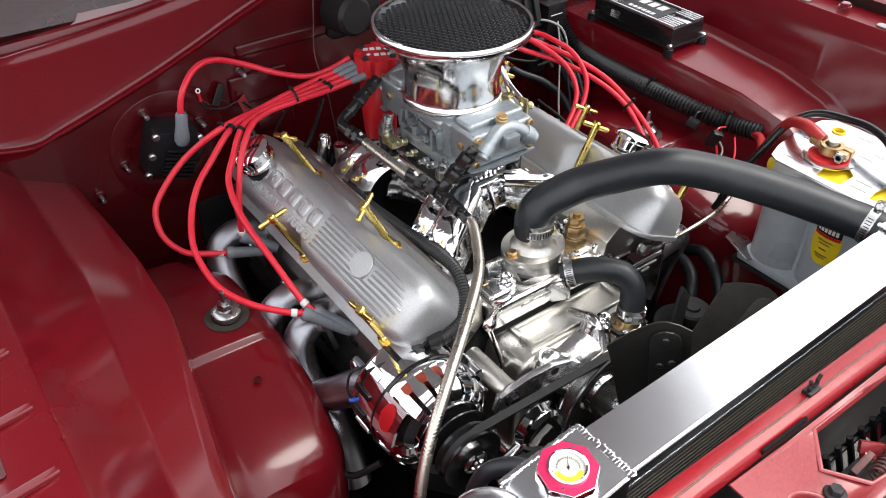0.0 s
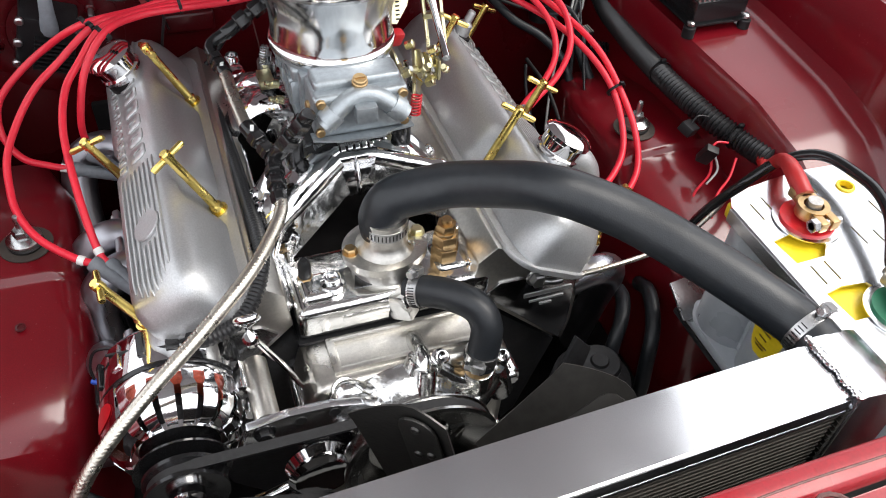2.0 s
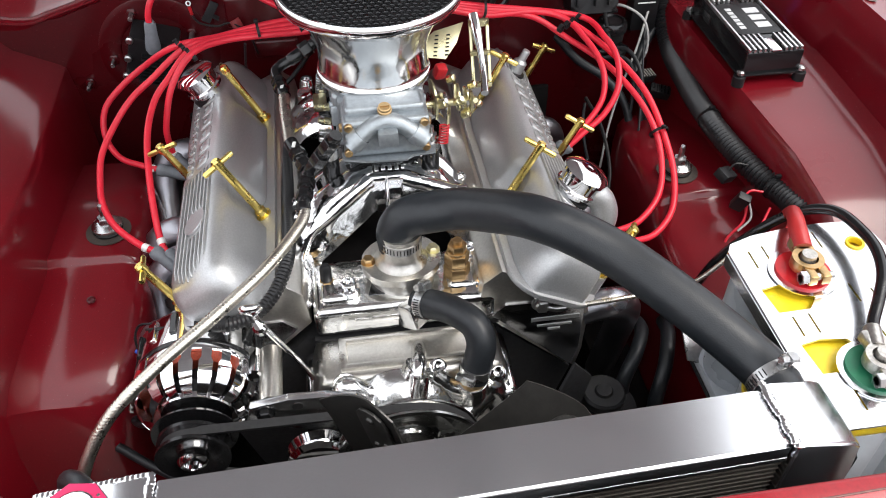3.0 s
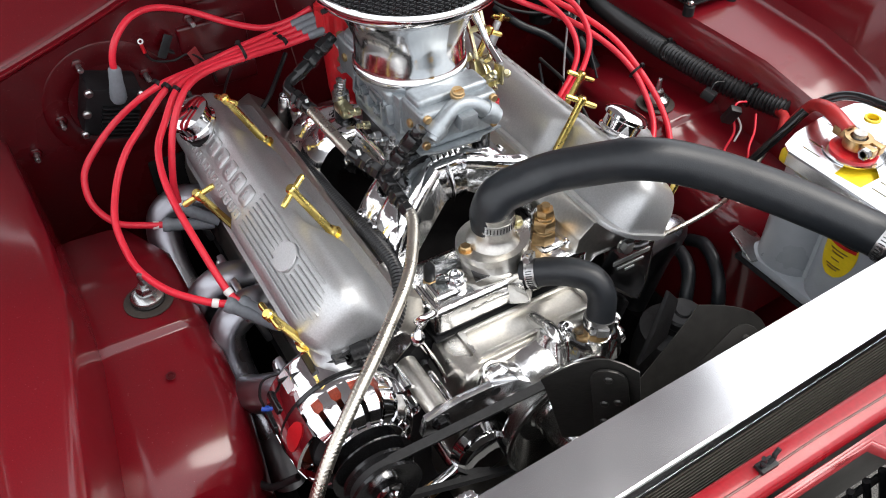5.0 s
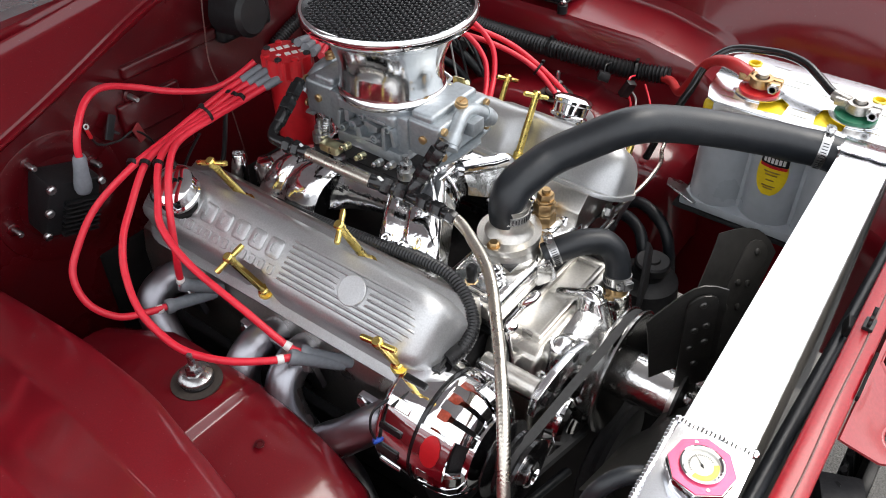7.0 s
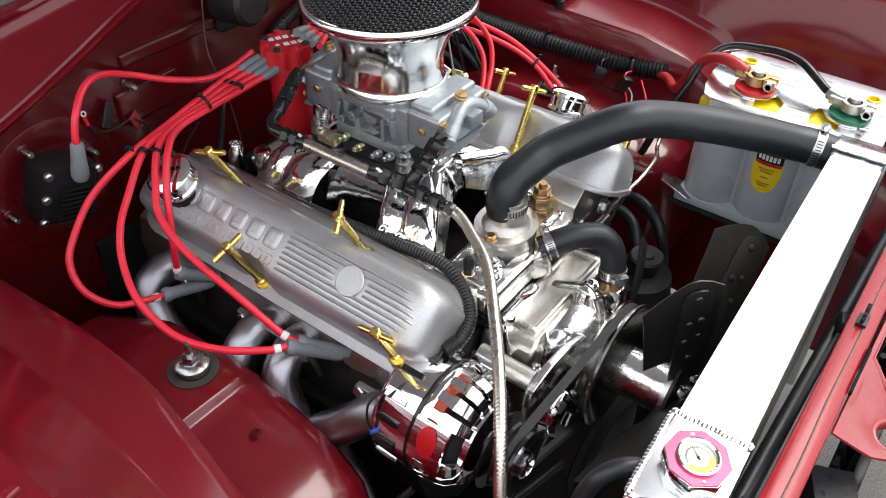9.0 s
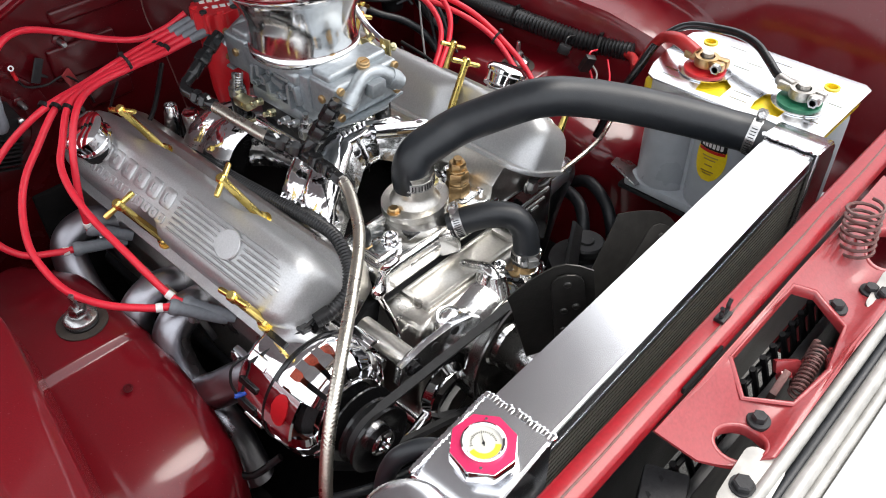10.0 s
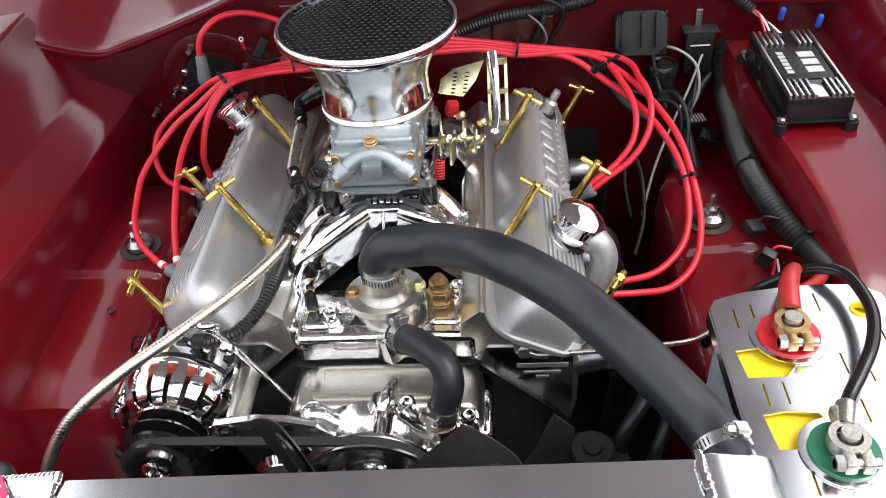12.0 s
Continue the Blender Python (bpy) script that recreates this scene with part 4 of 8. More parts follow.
# ---- air scoop and carburetor ----
sc = thing("air_scoop", "chrome flared air horn with a black perforated mesh top", "air horn", (0.006, 0.102, 0.885))
CX, CY = 0.006, 0.102
bm = B()
lathe(bm, [(0.0680, 0.900), (0.0700, 0.902), (0.0700, 0.907), (0.0675, 0.909), (0.0668, 0.916), (0.0668, 0.938), (0.0690, 0.950), (0.0750, 0.965), (0.0850, 0.982), (0.0960, 0.996), (0.1030, 1.003), (0.1030, 1.000), (0.0930, 0.992), (0.0800, 0.976), (0.0700, 0.955), (0.0640, 0.935), (0.0640, 0.904)], pose(CX, CY, 0), 72, caps=False)
part("horn", bm, HORN_METAL, sc, angle=50)
bm = B()
lathe(bm, [(0.1020, 0.999), (0.1075, 1.000), (0.1092, 1.004), (0.1092, 1.010), (0.1070, 1.013), (0.1035, 1.012), (0.1030, 1.006)], pose(CX, CY, 0), 72, caps=False)
part("rim", bm, CHROME, sc)
bm = B()
lathe(bm, [(0.104, 1.0065), (0.080, 1.0085), (0.04, 1.0095), (0.0005, 1.010)], pose(CX, CY, 0), 48)
screen = part("mesh_screen", bm, MESHMAT, sc, "black perforated mesh screen")
bm = B()
k = 0
for j in range(-13, 14):
    for i in range(-13, 14):
        x, y = (i + 0.5 * (j % 2)) * 0.0086, j * 0.0076
        if math.hypot(x, y) < 0.099:
            zz = 1.0100 - 0.0035 * (math.hypot(x, y) / 0.104) ** 2
            lathe(bm, [(0.0036, 0.0), (0.0035, 0.0010), (0.0028, 0.0016), (0.0023, 0.0010), (0.0021, -0.0015)], pose(CX + x, CY + y, zz - 0.0003), 8, caps=False)
tagged(part("mesh_ring", bm, BLACK_GLOSS, screen, "embossed rims round the holes"), kind="stuff")

cb = thing("carburetor", "four-barrel zinc carburetor with gold screws", "carburetor", (CX, CY, 0.805))
bm = B()
box(bm, (CX, CY, 0.836), (0.108, 0.108, 0.018), bevel=0.004)
part("throttle_base", bm, ZINC, cb)
bm = B()
box(bm, (CX, CY, 0.814), (0.096, 0.100, 0.030), bevel=0.003)
part("gasket_spacer", bm, BLACK, cb, "black spacer under the base")
bm = B()
box(bm, (CX, CY, 0.866), (0.090, 0.120, 0.048), bevel=0.006, seg=3)
box(bm, (CX, CY, 0.888), (0.112, 0.096, 0.018), bevel=0.006, seg=3)
lathe(bm, [(0.060, 0.890), (0.068, 0.896), (0.069, 0.902)], pose(CX, CY, 0), 48)
part("main_body", bm, ZINC, cb)
for s in (-1, 1):
    for i, (y, z, w, h) in enumerate(((-0.045, 0.850, 0.006, 0.030), (-0.030, 0.842, 0.006, 0.040), (-0.010, 0.856, 0.022, 0.010), (0.012, 0.838, 0.010, 0.018), (0.030, 0.858, 0.008, 0.020), (0.045, 0.846, 0.006, 0.034), (0.0, 0.832, 0.05, 0.006), (-0.02, 0.868, 0.03, 0.006))):
        bm = B()
        box(bm, (CX + s * 0.048, CY + y, z * 0.9 + 0.102), (0.020, w, h * 0.85), rot=Euler((radians(12 * (i % 3 - 1)), 0, 0)).to_matrix(), bevel=0.0018)
        part("cast_rib", bm, ZINC, cb)
    for i, (y, z, r) in enumerate(((-0.038, 0.862, 0.005), (-0.015, 0.838, 0.006), (0.020, 0.848, 0.0065), (0.038, 0.836, 0.005), (0.004, 0.866, 0.0045))):
        bm = B()
        lathe(bm, [(r, 0), (r, 0.011), (r * 0.6, 0.0115), (r * 0.55, 0.007), (0.0003, 0.007)], xf((CX + s * 0.048, CY + y, z * 0.9 + 0.102), (s, 0, 0)), 12)
        part("cast_boss", bm, ZINC, cb)


def fuel_bowl(y, s):
    """Bowl with a sight block under an arched inlet horn, seam screws and a brass top screw; s points away from the carburetor."""
    b = B()
    box(b, (CX + 0.004, y, 0.874), (0.102, 0.050, 0.050), bevel=0.006, seg=3)
    box(b, (CX + 0.004, y - s * 0.006, 0.898), (0.094, 0.034, 0.020), bevel=0.006, seg=3)
    box(b, (CX + 0.002, y - s * 0.032, 0.871), (0.104, 0.018, 0.050), bevel=0.003)
    bowl = part("fuel_bowl", b, ZINC, cb)
    b = B()
    tube(b, [(CX + 0.004 + d * 0.0112, y + s * (0.026 + 0.0012 * abs(d) ** 1.5), z) for d, z in ((-4, 0.872), (-3.2, 0.879), (-2.2, 0.888), (-1.1, 0.8955), (0, 0.898), (1.1, 0.8955), (2.2, 0.888), (3.2, 0.879), (4, 0.872))], 0.0100, 16)
    part("inlet_horn", b, ZINC, bowl)
    for d in (-1, 1):
        b = B()
        lathe(b, [(0.0122, 0), (0.0128, 0.002), (0.0128, 0.014), (0.0105, 0.015)], xf((CX + 0.004 + d * 0.030, y + s * 0.030, 0.884), (d * 0.75, s * 0.15, -0.65)), 20)
        part("horn_collar", b, ZINC, bowl)
    b = B()
    box(b, (CX + 0.004, y + s * 0.039, 0.885), (0.023, 0.016, 0.019), bevel=0.0025)
    part("sight_block", b, ZINC, bowl)
    b = B()
    prism(b, [(CX - 0.050, 0), (CX + 0.060, 0), (CX + 0.062, 0.014), (CX + 0.034, 0.016), (CX + 0.026, 0.024), (CX - 0.020, 0.022), (CX - 0.050, 0.014)], 0.003, Matrix.Translation((0, y + s * 0.012, 0.846)) @ Matrix.Diagonal((1, s, 1, 1)), 0.0006)
    part("bowl_lip", b, ZINC, bowl)
    b = B()
    lathe(b, [(0.0085, 0), (0.0085, 0.004), (0.0075, 0.005), (0.0075, 0.008), (0.0065, 0.009)], pose(CX + 0.003, y + s * 0.020, 0.907, s * -14), 16)
    box(b, pose(CX + 0.003, y + s * 0.020, 0.907, s * -14) @ Vector((0, 0, 0.0092)), (0.010, 0.0020, 0.002))
    part("adjusting_screw", b, BRASS, bowl, "gold slotted float screw")
    for x, z in ((-0.040, 0.893), (0.048, 0.893), (-0.042, 0.858), (0.050, 0.858)):
        b = B()
        lathe(b, [(0.0052, 0), (0.0052, 0.004), (0.004, 0.005)], xf((CX + x, y + s * 0.025, z), (0, s, 0)), 8)
        part("bowl_screw", b, BRASS, bowl)
    for d in (-1, 1):
        b = B()
        lathe(b, [(0.0055, 0), (0.0055, 0.004), (0.004, 0.005)], xf((CX + 0.004 + d * 0.050, y, 0.876), (d, 0, 0)), 12)
        part("sight_plug", b, BRASS, bowl)


fuel_bowl(0.016, -1)
fuel_bowl(0.190, 1)
for x, y in ((-0.066, 0.030), (0.074, 0.030), (-0.066, 0.175), (0.074, 0.175)):
    bm = B()
    lathe(bm, [(0.0115, 0.826), (0.0115, 0.838), (0.0080, 0.839), (0.0080, 0.847), (0.0040, 0.848), (0.0040, 0.858)], pose(x * 0.9, y, 0), 12)
    part("mounting_stud", bm, STEEL, cb)
    bm = B()
    lathe(bm, [(0.0110, 0.776), (0.0110, 0.827)], pose(x * 0.9, y, 0), 16)
    part("stud_pillar", bm, BLACK_GLOSS, cb)
# throttle linkage, gold and steel
lk = thing("throttle_linkage", "yellow zinc throttle bracket, levers and return spring", "linkage", (0.10, 0.12, 0.83))
BP = xf((0.076, 0.196, 0.862), (0.0, -0.70, 0.71), (1, 0, 0))
bm = B()
prism(bm, [(0.0, -0.004), (0.034, -0.010), (0.052, 0.012), (0.064, 0.040), (0.022, 0.030), (0.004, 0.016)], 0.0022, BP, 0.0006)
br = part("bracket_plate", bm, YZINC, lk, "perforated pale yellow zinc bracket")
bm = B()
for j in range(2):
    for i in range(6):
        box(bm, BP @ Vector((0.020 + 0.016 * j + 0.001 * i, -0.004 + 0.0055 * i, 0.0022)), (0.0050, 0.0020, 0.0014))
tagged(part("hole", bm, BLACK, br), kind="stuff")
for z0, z1, y in ((0.862, 0.896, 0.196), (0.826, 0.862, 0.176)):
    for x in (0.146, 0.169):
        bm = B()
        box(bm, (x, y, (z0 + z1) / 2), (0.0045, 0.006, z1 - z0), rot=Euler((radians(-28), 0, 0)).to_matrix(), bevel=0.001)
        part("bracket_post", bm, YZINC, lk)
for y, z, h in ((0.206, 0.898, 0.010), (0.187, 0.863, 0.007), (0.166, 0.826, 0.007)):
    bm = B()
    box(bm, (0.1575, y, z), (0.028, 0.006, h), bevel=0.001)
    part("bracket_bar", bm, YZINC, lk)
bm = B()
tube(bm, [(0.151, 0.214, 0.906), (0.153, 0.196, 0.892), (0.155, 0.176, 0.874), (0.156, 0.150, 0.852), (0.152, 0.118, 0.842)], 0.0048, 10, radii=[0.0075, 0.0075, 0.0052, 0.0045, 0.0055])
part("cable_end", bm, CHROME, lk)
bm = B()
lathe(bm, [(0.007, 0), (0.007, 0.010), (0.0055, 0.011)], xf((0.151, 0.208, 0.894), (0, -0.6, 0.8)), 6)
part("nut", bm, BRASS, lk)
bm = B()
box(bm, (0.096, 0.148, 0.862), (0.016, 0.014, 0.020), rot=Euler((0.3, 0.2, 0.3)).to_matrix(), bevel=0.004)
part("lever_cover", bm, RED_PLASTIC, lk, "small red plastic cover")
rnd = random.Random(21)
for i in range(12):
    x, y, z = 0.082 + 0.005 * i, 0.098 + rnd.uniform(-0.02, 0.03), 0.836 + rnd.uniform(-0.012, 0.020)
    bm = B()
    if i % 3 == 0:
        box(bm, (x, y, z), (0.0035, 0.018, 0.026), rot=Euler((rnd.uniform(-0.4, 0.4), 0, rnd.uniform(-0.3, 0.3))).to_matrix(), bevel=0.001)
        part("lever_plate", bm, YZINC, lk)
    else:
        lathe(bm, [(0.0050, 0), (0.0050, 0.007), (0.0035, 0.008), (0.0035, 0.014)], xf((x, y, z), (rnd.uniform(-1, 1), -0.6, 0.8)), 8)
        part("screw", bm, (STEEL, YZINC, CHROME)[i % 3 - 1], lk)
for i, (x, y, z, r, ax) in enumerate(((0.080, 0.118, 0.842, 0.024, (1, 0.1, 0)), (0.096, 0.100, 0.836, 0.020, (1, 0, 0.1)), (0.112, 0.108, 0.846, 0.018, (1, 0, 0)), (0.124, 0.116, 0.840, 0.014, (1, 0.2, 0)))):
    bm = B()
    prism(bm, circle(r, 18, 0, 0, 20, 250) + [(r * 0.2, -r * 0.3)], 0.003, xf((x, y, z), ax, (0, 1, 0.3)), 0.0006)
    part("lever", bm, YZINC if i != 1 else STEEL, lk)
bm = B()
tube(bm, [(0.06, 0.110, 0.836), (0.14, 0.110, 0.838)], 0.005, 10)
part("shaft", bm, YZINC, lk)
for x, y, z in ((0.086, 0.085, 0.850), (0.118, 0.092, 0.828), (0.104, 0.132, 0.858), (0.090, 0.140, 0.826), (0.132, 0.126, 0.850)):
    bm = B()
    lathe(bm, [(0.0055, 0), (0.0055, 0.010), (0.004, 0.011)], xf((x, y, z), (0.7, -0.4, 0.5)), 6)
    part("screw", bm, YZINC, lk)


def spring(b, p0, p1, r, wire, turns):
    p0, p1 = Vector(p0), Vector(p1)
    fr = xf(p0, p1 - p0)
    length = (p1 - p0).length
    n = turns * 14
    pts = [fr @ Vector((r * math.cos(2 * math.pi * turns * i / n), r * math.sin(2 * math.pi * turns * i / n), length * i / n)) for i in range(n + 1)]
    return tube(b, pts, wire, 6, raw=True)


bm = B()
spring(bm, (0.082, 0.028, 0.832), (0.084, 0.030, 0.858), 0.0055, 0.0011, 7)
part("return_spring", bm, RED_PLASTIC, lk, "small red return spring")
bm = B()
spring(bm, (-0.062, 0.158, 0.866), (-0.066, 0.160, 0.842), 0.0045, 0.001, 7)
part("return_spring", bm, STEEL, lk)
bm = B()
box(bm, (-0.066, 0.150, 0.828), (0.018, 0.030, 0.012), bevel=0.003)
part("idle_lever", bm, YZINC, lk)
for y, z in ((0.13, 0.832), (0.105, 0.826), (0.075, 0.828), (0.055, 0.832)):
    bm = B()
    lathe(bm, [(0.0052, 0), (0.0052, 0.008), (0.0035, 0.009), (0.0035, 0.016), (0.002, 0.017)], xf((-0.054, y, z), (-1, 0, 0.2)), 10)
    part("idle_screw", bm, YZINC if y > 0.1 else STEEL, lk)

# fuel lines
fl = thing("fuel_log", "black anodised fuel line fittings with a braided section", "fuel line", (-0.09, 0.06, 0.82))


def fitting(b, p0, p1, r):
    """Hose end: alternating hexes and collars between two points."""
    p0, p1 = Vector(p0), Vector(p1)
    fr, n = xf(p0, p1 - p0), (p1 - p0).length
    for f0, f1, k, segs in ((0, 0.30, 1.0, 16), (0.30, 0.52, 1.22, 6), (0.52, 0.62, 0.9, 16), (0.62, 0.86, 1.15, 6), (0.86, 1.0, 0.85, 16)):
        lathe(b, [(r * k * 0.94, n * f0), (r * k, n * f0 + 0.001), (r * k, n * f1 - 0.001), (r * k * 0.94, n * f1)], fr, segs)
    return b


part("front_fitting", fitting(B(), (-0.086, 0.003, 0.824), (-0.048, -0.021, 0.892), 0.0092), BLACK_GLOSS, fl)
part("line_fitting", fitting(B(), (-0.106, 0.050, 0.839), (-0.085, 0.002, 0.824), 0.0088), BLACK_GLOSS, fl)
part("tee", fitting(B(), (-0.086, 0.006, 0.824), (-0.094, -0.062, 0.829), 0.0088), BLACK_GLOSS, fl)
part("rear_fitting", fitting(B(), (-0.111, 0.148, 0.843), (-0.120, 0.186, 0.849), 0.0088), BLACK_GLOSS, fl)
part("rear_elbow", tube(B(), [(-0.119, 0.180, 0.849), (-0.121, 0.196, 0.852), (-0.114, 0.204, 0.856), (-0.098, 0.207, 0.863)], 0.0076, 14), BLACK_GLOSS, fl)
part("rear_riser", fitting(B(), (-0.102, 0.206, 0.861), (-0.043, 0.220, 0.893), 0.0088), BLACK_GLOSS, fl)
for x, y, z in ((-0.113, 0.157, 0.853), (-0.101, 0.036, 0.844)):
    bm = B()
    box(bm, (x, y, z), (0.0040, 0.0090, 0.0010), rot=Euler((radians(8), 0, radians(-12))).to_matrix())
    part("printed_mark", bm, WHITE, fl, "small white print")


def weave(path, r):
    """Steel overbraid: a skin pressed into a fine basket weave."""
    path = resample(path, 0.0010)
    loops, up, n = [], Vector((0.13, 0.21, 0.97)), 32
    for i, p in enumerate(path):
        d = (path[min(i + 1, len(path) - 1)] - path[max(i - 1, 0)]).normalized()
        up = (up - d * up.dot(d)).normalized()
        side = d.cross(up)
        loops.append([p + (up * math.cos(2 * math.pi * j / n) + side * math.sin(2 * math.pi * j / n)) * r * (1.0 + 0.042 * math.sin(2 * math.pi * (i / 4.0 + (0.28 * ((j % 8) if j % 8 < 4 else 8 - j % 8))))) for j in range(n)])
    return rings(B(), loops), path


part("braided_section", weave(smooth_path([(-0.112, 0.152, 0.843), (-0.110, 0.100, 0.841), (-0.106, 0.045, 0.838)], 10), 0.0072)[0], BRAID, fl, "stainless braided hose section", angle=60)


def braided_hose(pts, r, label):
    """A braided hose with a hex ferrule at each end."""
    t = thing("braided_hose", label, "fuel line", pts[0])
    skin, path = weave(smooth_path(pts, 10), r)
    part("braid", skin, BRAID, t, angle=60)
    for a_, b_ in ((path[0], path[18]), (path[-1], path[-19])):
        part("ferrule", lathe(B(), [(r * 1.05, 0), (r * 1.3, 0.001), (r * 1.3, 0.010), (r * 1.1, 0.012)], xf(a_, b_ - a_), 6), BLACK_GLOSS, t)
    return t


braided_hose([(-0.094, -0.060, 0.829), (-0.094, -0.078, 0.825), (-0.108, -0.106, 0.821), (-0.140, -0.151, 0.816), (-0.191, -0.196, 0.802), (-0.244, -0.238, 0.788), (-0.290, -0.272, 0.766), (-0.318, -0.292, 0.735), (-0.338, -0.309, 0.690), (-0.345, -0.322, 0.620), (-0.348, -0.330, 0.50)], 0.0066, "stainless braided fuel hose crossing the alternator")

# ---- radiator ----
rad = thing("radiator", "brushed aluminium crossflow radiator with welded end tanks", "radiator", (0.05, -0.44, 0.40))
RX = Vector((0.561, 0.021, -0.011)).normalized()
RY = Vector((RX.y, -RX.x, 0)).normalized()
RZ = RY.cross(RX) * -1
RZ = RX.cross(RY * -1)
RM = Matrix((RX, RY, RZ)).transposed().to_4x4()
RM.translation = (-0.223, -0.408, 0.841)
# in this frame: x along the radiator, y towards the grille, z up


def rbox(b, x0, x1, y0, y1, z0, z1, bevel=0.0):
    vs = bmesh.ops.create_cube(b, size=1, matrix=RM @ Matrix.Translation(((x0 + x1) / 2, (y0 + y1) / 2, (z0 + z1) / 2)) @ Matrix.Diagonal((x1 - x0, y1 - y0, z1 - z0, 1)))["verts"]
    if bevel:
        bmesh.ops.bevel(b, geom=list({e for v in vs for e in v.link_edges}), offset=bevel, segments=2, affect="EDGES")
    return b


part("top_plate", rbox(B(), 0.0, 0.535, 0.0, 0.062, -0.020, 0.0, 0.0025), BRUSHED, rad, "brushed aluminium top plate")


def end_tank(x0, x1, name):
    """Folded end tank, wider than the core, with a drooping outer shoulder."""
    b = B()
    s = 1 if x1 > x0 else -1
    w = abs(x1 - x0)
    rings(b, [[RM @ Vector((x0 + s * f * w, y, z)) for y, z in ((-0.002 - 0.004 * f, zz), (-0.004 - 0.004 * f, -0.42), (0.068, -0.42), (0.066, zz))] for f, zz in ((0, 0.004), (0.06, 0.005), (0.82, -0.006), (0.96, -0.014), (1.0, -0.032))])
    bmesh.ops.bevel(b, geom=b.edges[:], offset=0.0025, segments=2, affect="EDGES")
    return part(name, b, BRUSHED, rad, "welded aluminium end tank")


end_tank(-0.002, -0.098, "end_tank")
end_tank(0.537, 0.605, "end_tank")


def weld_bead(x):
    """A row of overlapping weld ripples across the top seam."""
    b = B()
    rnd = random.Random(7)
    for i in range(19):
        p = RM @ Vector((x + rnd.uniform(-0.0012, 0.0012), -0.002 + 0.0037 * i, 0.0035))
        bmesh.ops.create_icosphere(b, subdivisions=1, radius=1, matrix=Matrix.Translation(p) @ Matrix.Diagonal((0.0052 + rnd.uniform(-0.001, 0.001), 0.0036, 0.0024, 1)))
    tagged(part("weld_bead", b, CHROME_WAVY, rad, "rippled weld bead"), kind="stuff")


weld_bead(-0.001)
weld_bead(0.536)
bm = B()
rnd = random.Random(3)
for i in range(22):
    p = RM @ Vector((-0.004 - 0.0042 * i, -0.004, 0.001 - 0.00035 * i))
    bmesh.ops.create_icosphere(bm, subdivisions=1, radius=1, matrix=Matrix.Translation(p) @ Matrix.Diagonal((0.0036, 0.0036 + rnd.uniform(-0.0006, 0.0006), 0.0026, 1)))
tagged(part("weld_bead", bm, CHROME_WAVY, rad), kind="stuff")
part("core_block", rbox(B(), 0.004, 0.533, 0.006, 0.052, -0.42, -0.018), IRON, rad)
for i in range(40):
    part("core_tube", rbox(B(), 0.004, 0.533, 0.004, 0.0600, -0.0315 - 0.0072 * i, -0.0298 - 0.0072 * i), CORE, rad)
bm = B()
for i in range(12):
    z0 = -0.0243 - 0.0072 * i
    for k in range(240):
        x = 0.005 + 0.0022 * k
        rbox(bm, x, x + 0.0010, 0.044, 0.0592, z0 - 0.0055, z0)
tagged(part("core_fin", bm, CORE, rad, "folded radiator fins"), kind="stuff")
bm = B()
rbox(bm, 0.0, 0.535, 0.0575, 0.0622, -0.0245, -0.018, 0.001)
part("front_lip", bm, BRUSHED, rad)
bm = B()
lathe(bm, [(0.0245, 0), (0.0245, 0.030), (0.0225, 0.030), (0.0225, 0.0)], xf((0.346, -0.404, 0.802), (-0.05, 1, 0.03)), 32)
part("outlet_neck", bm, MACHINED, rad)
bm = B()
lathe(bm, [(0.0075, 0), (0.0075, 0.014), (0.0060, 0.014), (0.006, 0.024)], xf((-0.270, -0.420, 0.822), (-0.45, 0.9, 0)), 16)
part("overflow_nipple", bm, BRASS, rad, "brass overflow nipple")

cap = thing("pressure_gauge", "octagonal magenta radiator filler gauge with a cream dial", "gauge", (-0.284, -0.449, 0.834))
cm = xf((-0.2725, -0.443, 0.842), (RZ + Vector((-0.06, -0.05, 0))), (1, 0.1, 0)) @ Matrix.Scale(0.68, 4)
part("neck", lathe(B(), [(0.030, -0.004), (0.030, 0.010), (0.034, 0.012)], cm, 32), BRUSHED, cap)
bm = B()
prism(bm, circle(0.0415, 8, 0, 0, 8), 0.0205, cm @ Matrix.Translation((0, 0, 0.010)), 0.0022)
part("octagon_body", bm, CHROME, cap, "polished octagon body")
bm = B()
rings(bm, [[cm @ Vector((x, y, z)) for x, y in [(r * math.cos(radians(8 + 9 * i)), r * math.sin(radians(8 + 9 * i))) for i in range(40) for r in [(0.0400 * math.cos(radians(22.5)) / math.cos(radians((9 * i) % 45 - 22.5))) if oct_ else 0.0250]]] for oct_, z in ((True, 0.0300), (True, 0.0325), (False, 0.0325), (False, 0.0295))], True, False)
part("magenta_ring", bm, PINK, cap, "magenta anodised ring")
part("gauge_bezel", lathe(B(), [(0.0255, 0.030), (0.0262, 0.0362), (0.0240, 0.0375), (0.0215, 0.0355), (0.0210, 0.032)], cm, 40, caps=False), CHROME, cap)
dial = part("gauge_face", lathe(B(), [(0.0214, 0.0322), (0.0003, 0.0328)], cm, 40), DIAL, cap, "cream gauge face")
bm = B()
for i in range(20):
    a = radians(142 - 9.6 * i)
    q = cm @ Matrix.Rotation(a, 4, "Z") @ Matrix.Translation((0.0145, 0, 0.0330))
    bmesh.ops.create_cube(bm, size=1, matrix=q @ Matrix.Diagonal((0.0022 if i % 5 else 0.0040, 0.0006, 0.0004, 1)))
tagged(part("scale_mark", bm, BLACK, dial), kind="stuff")
bm = B()
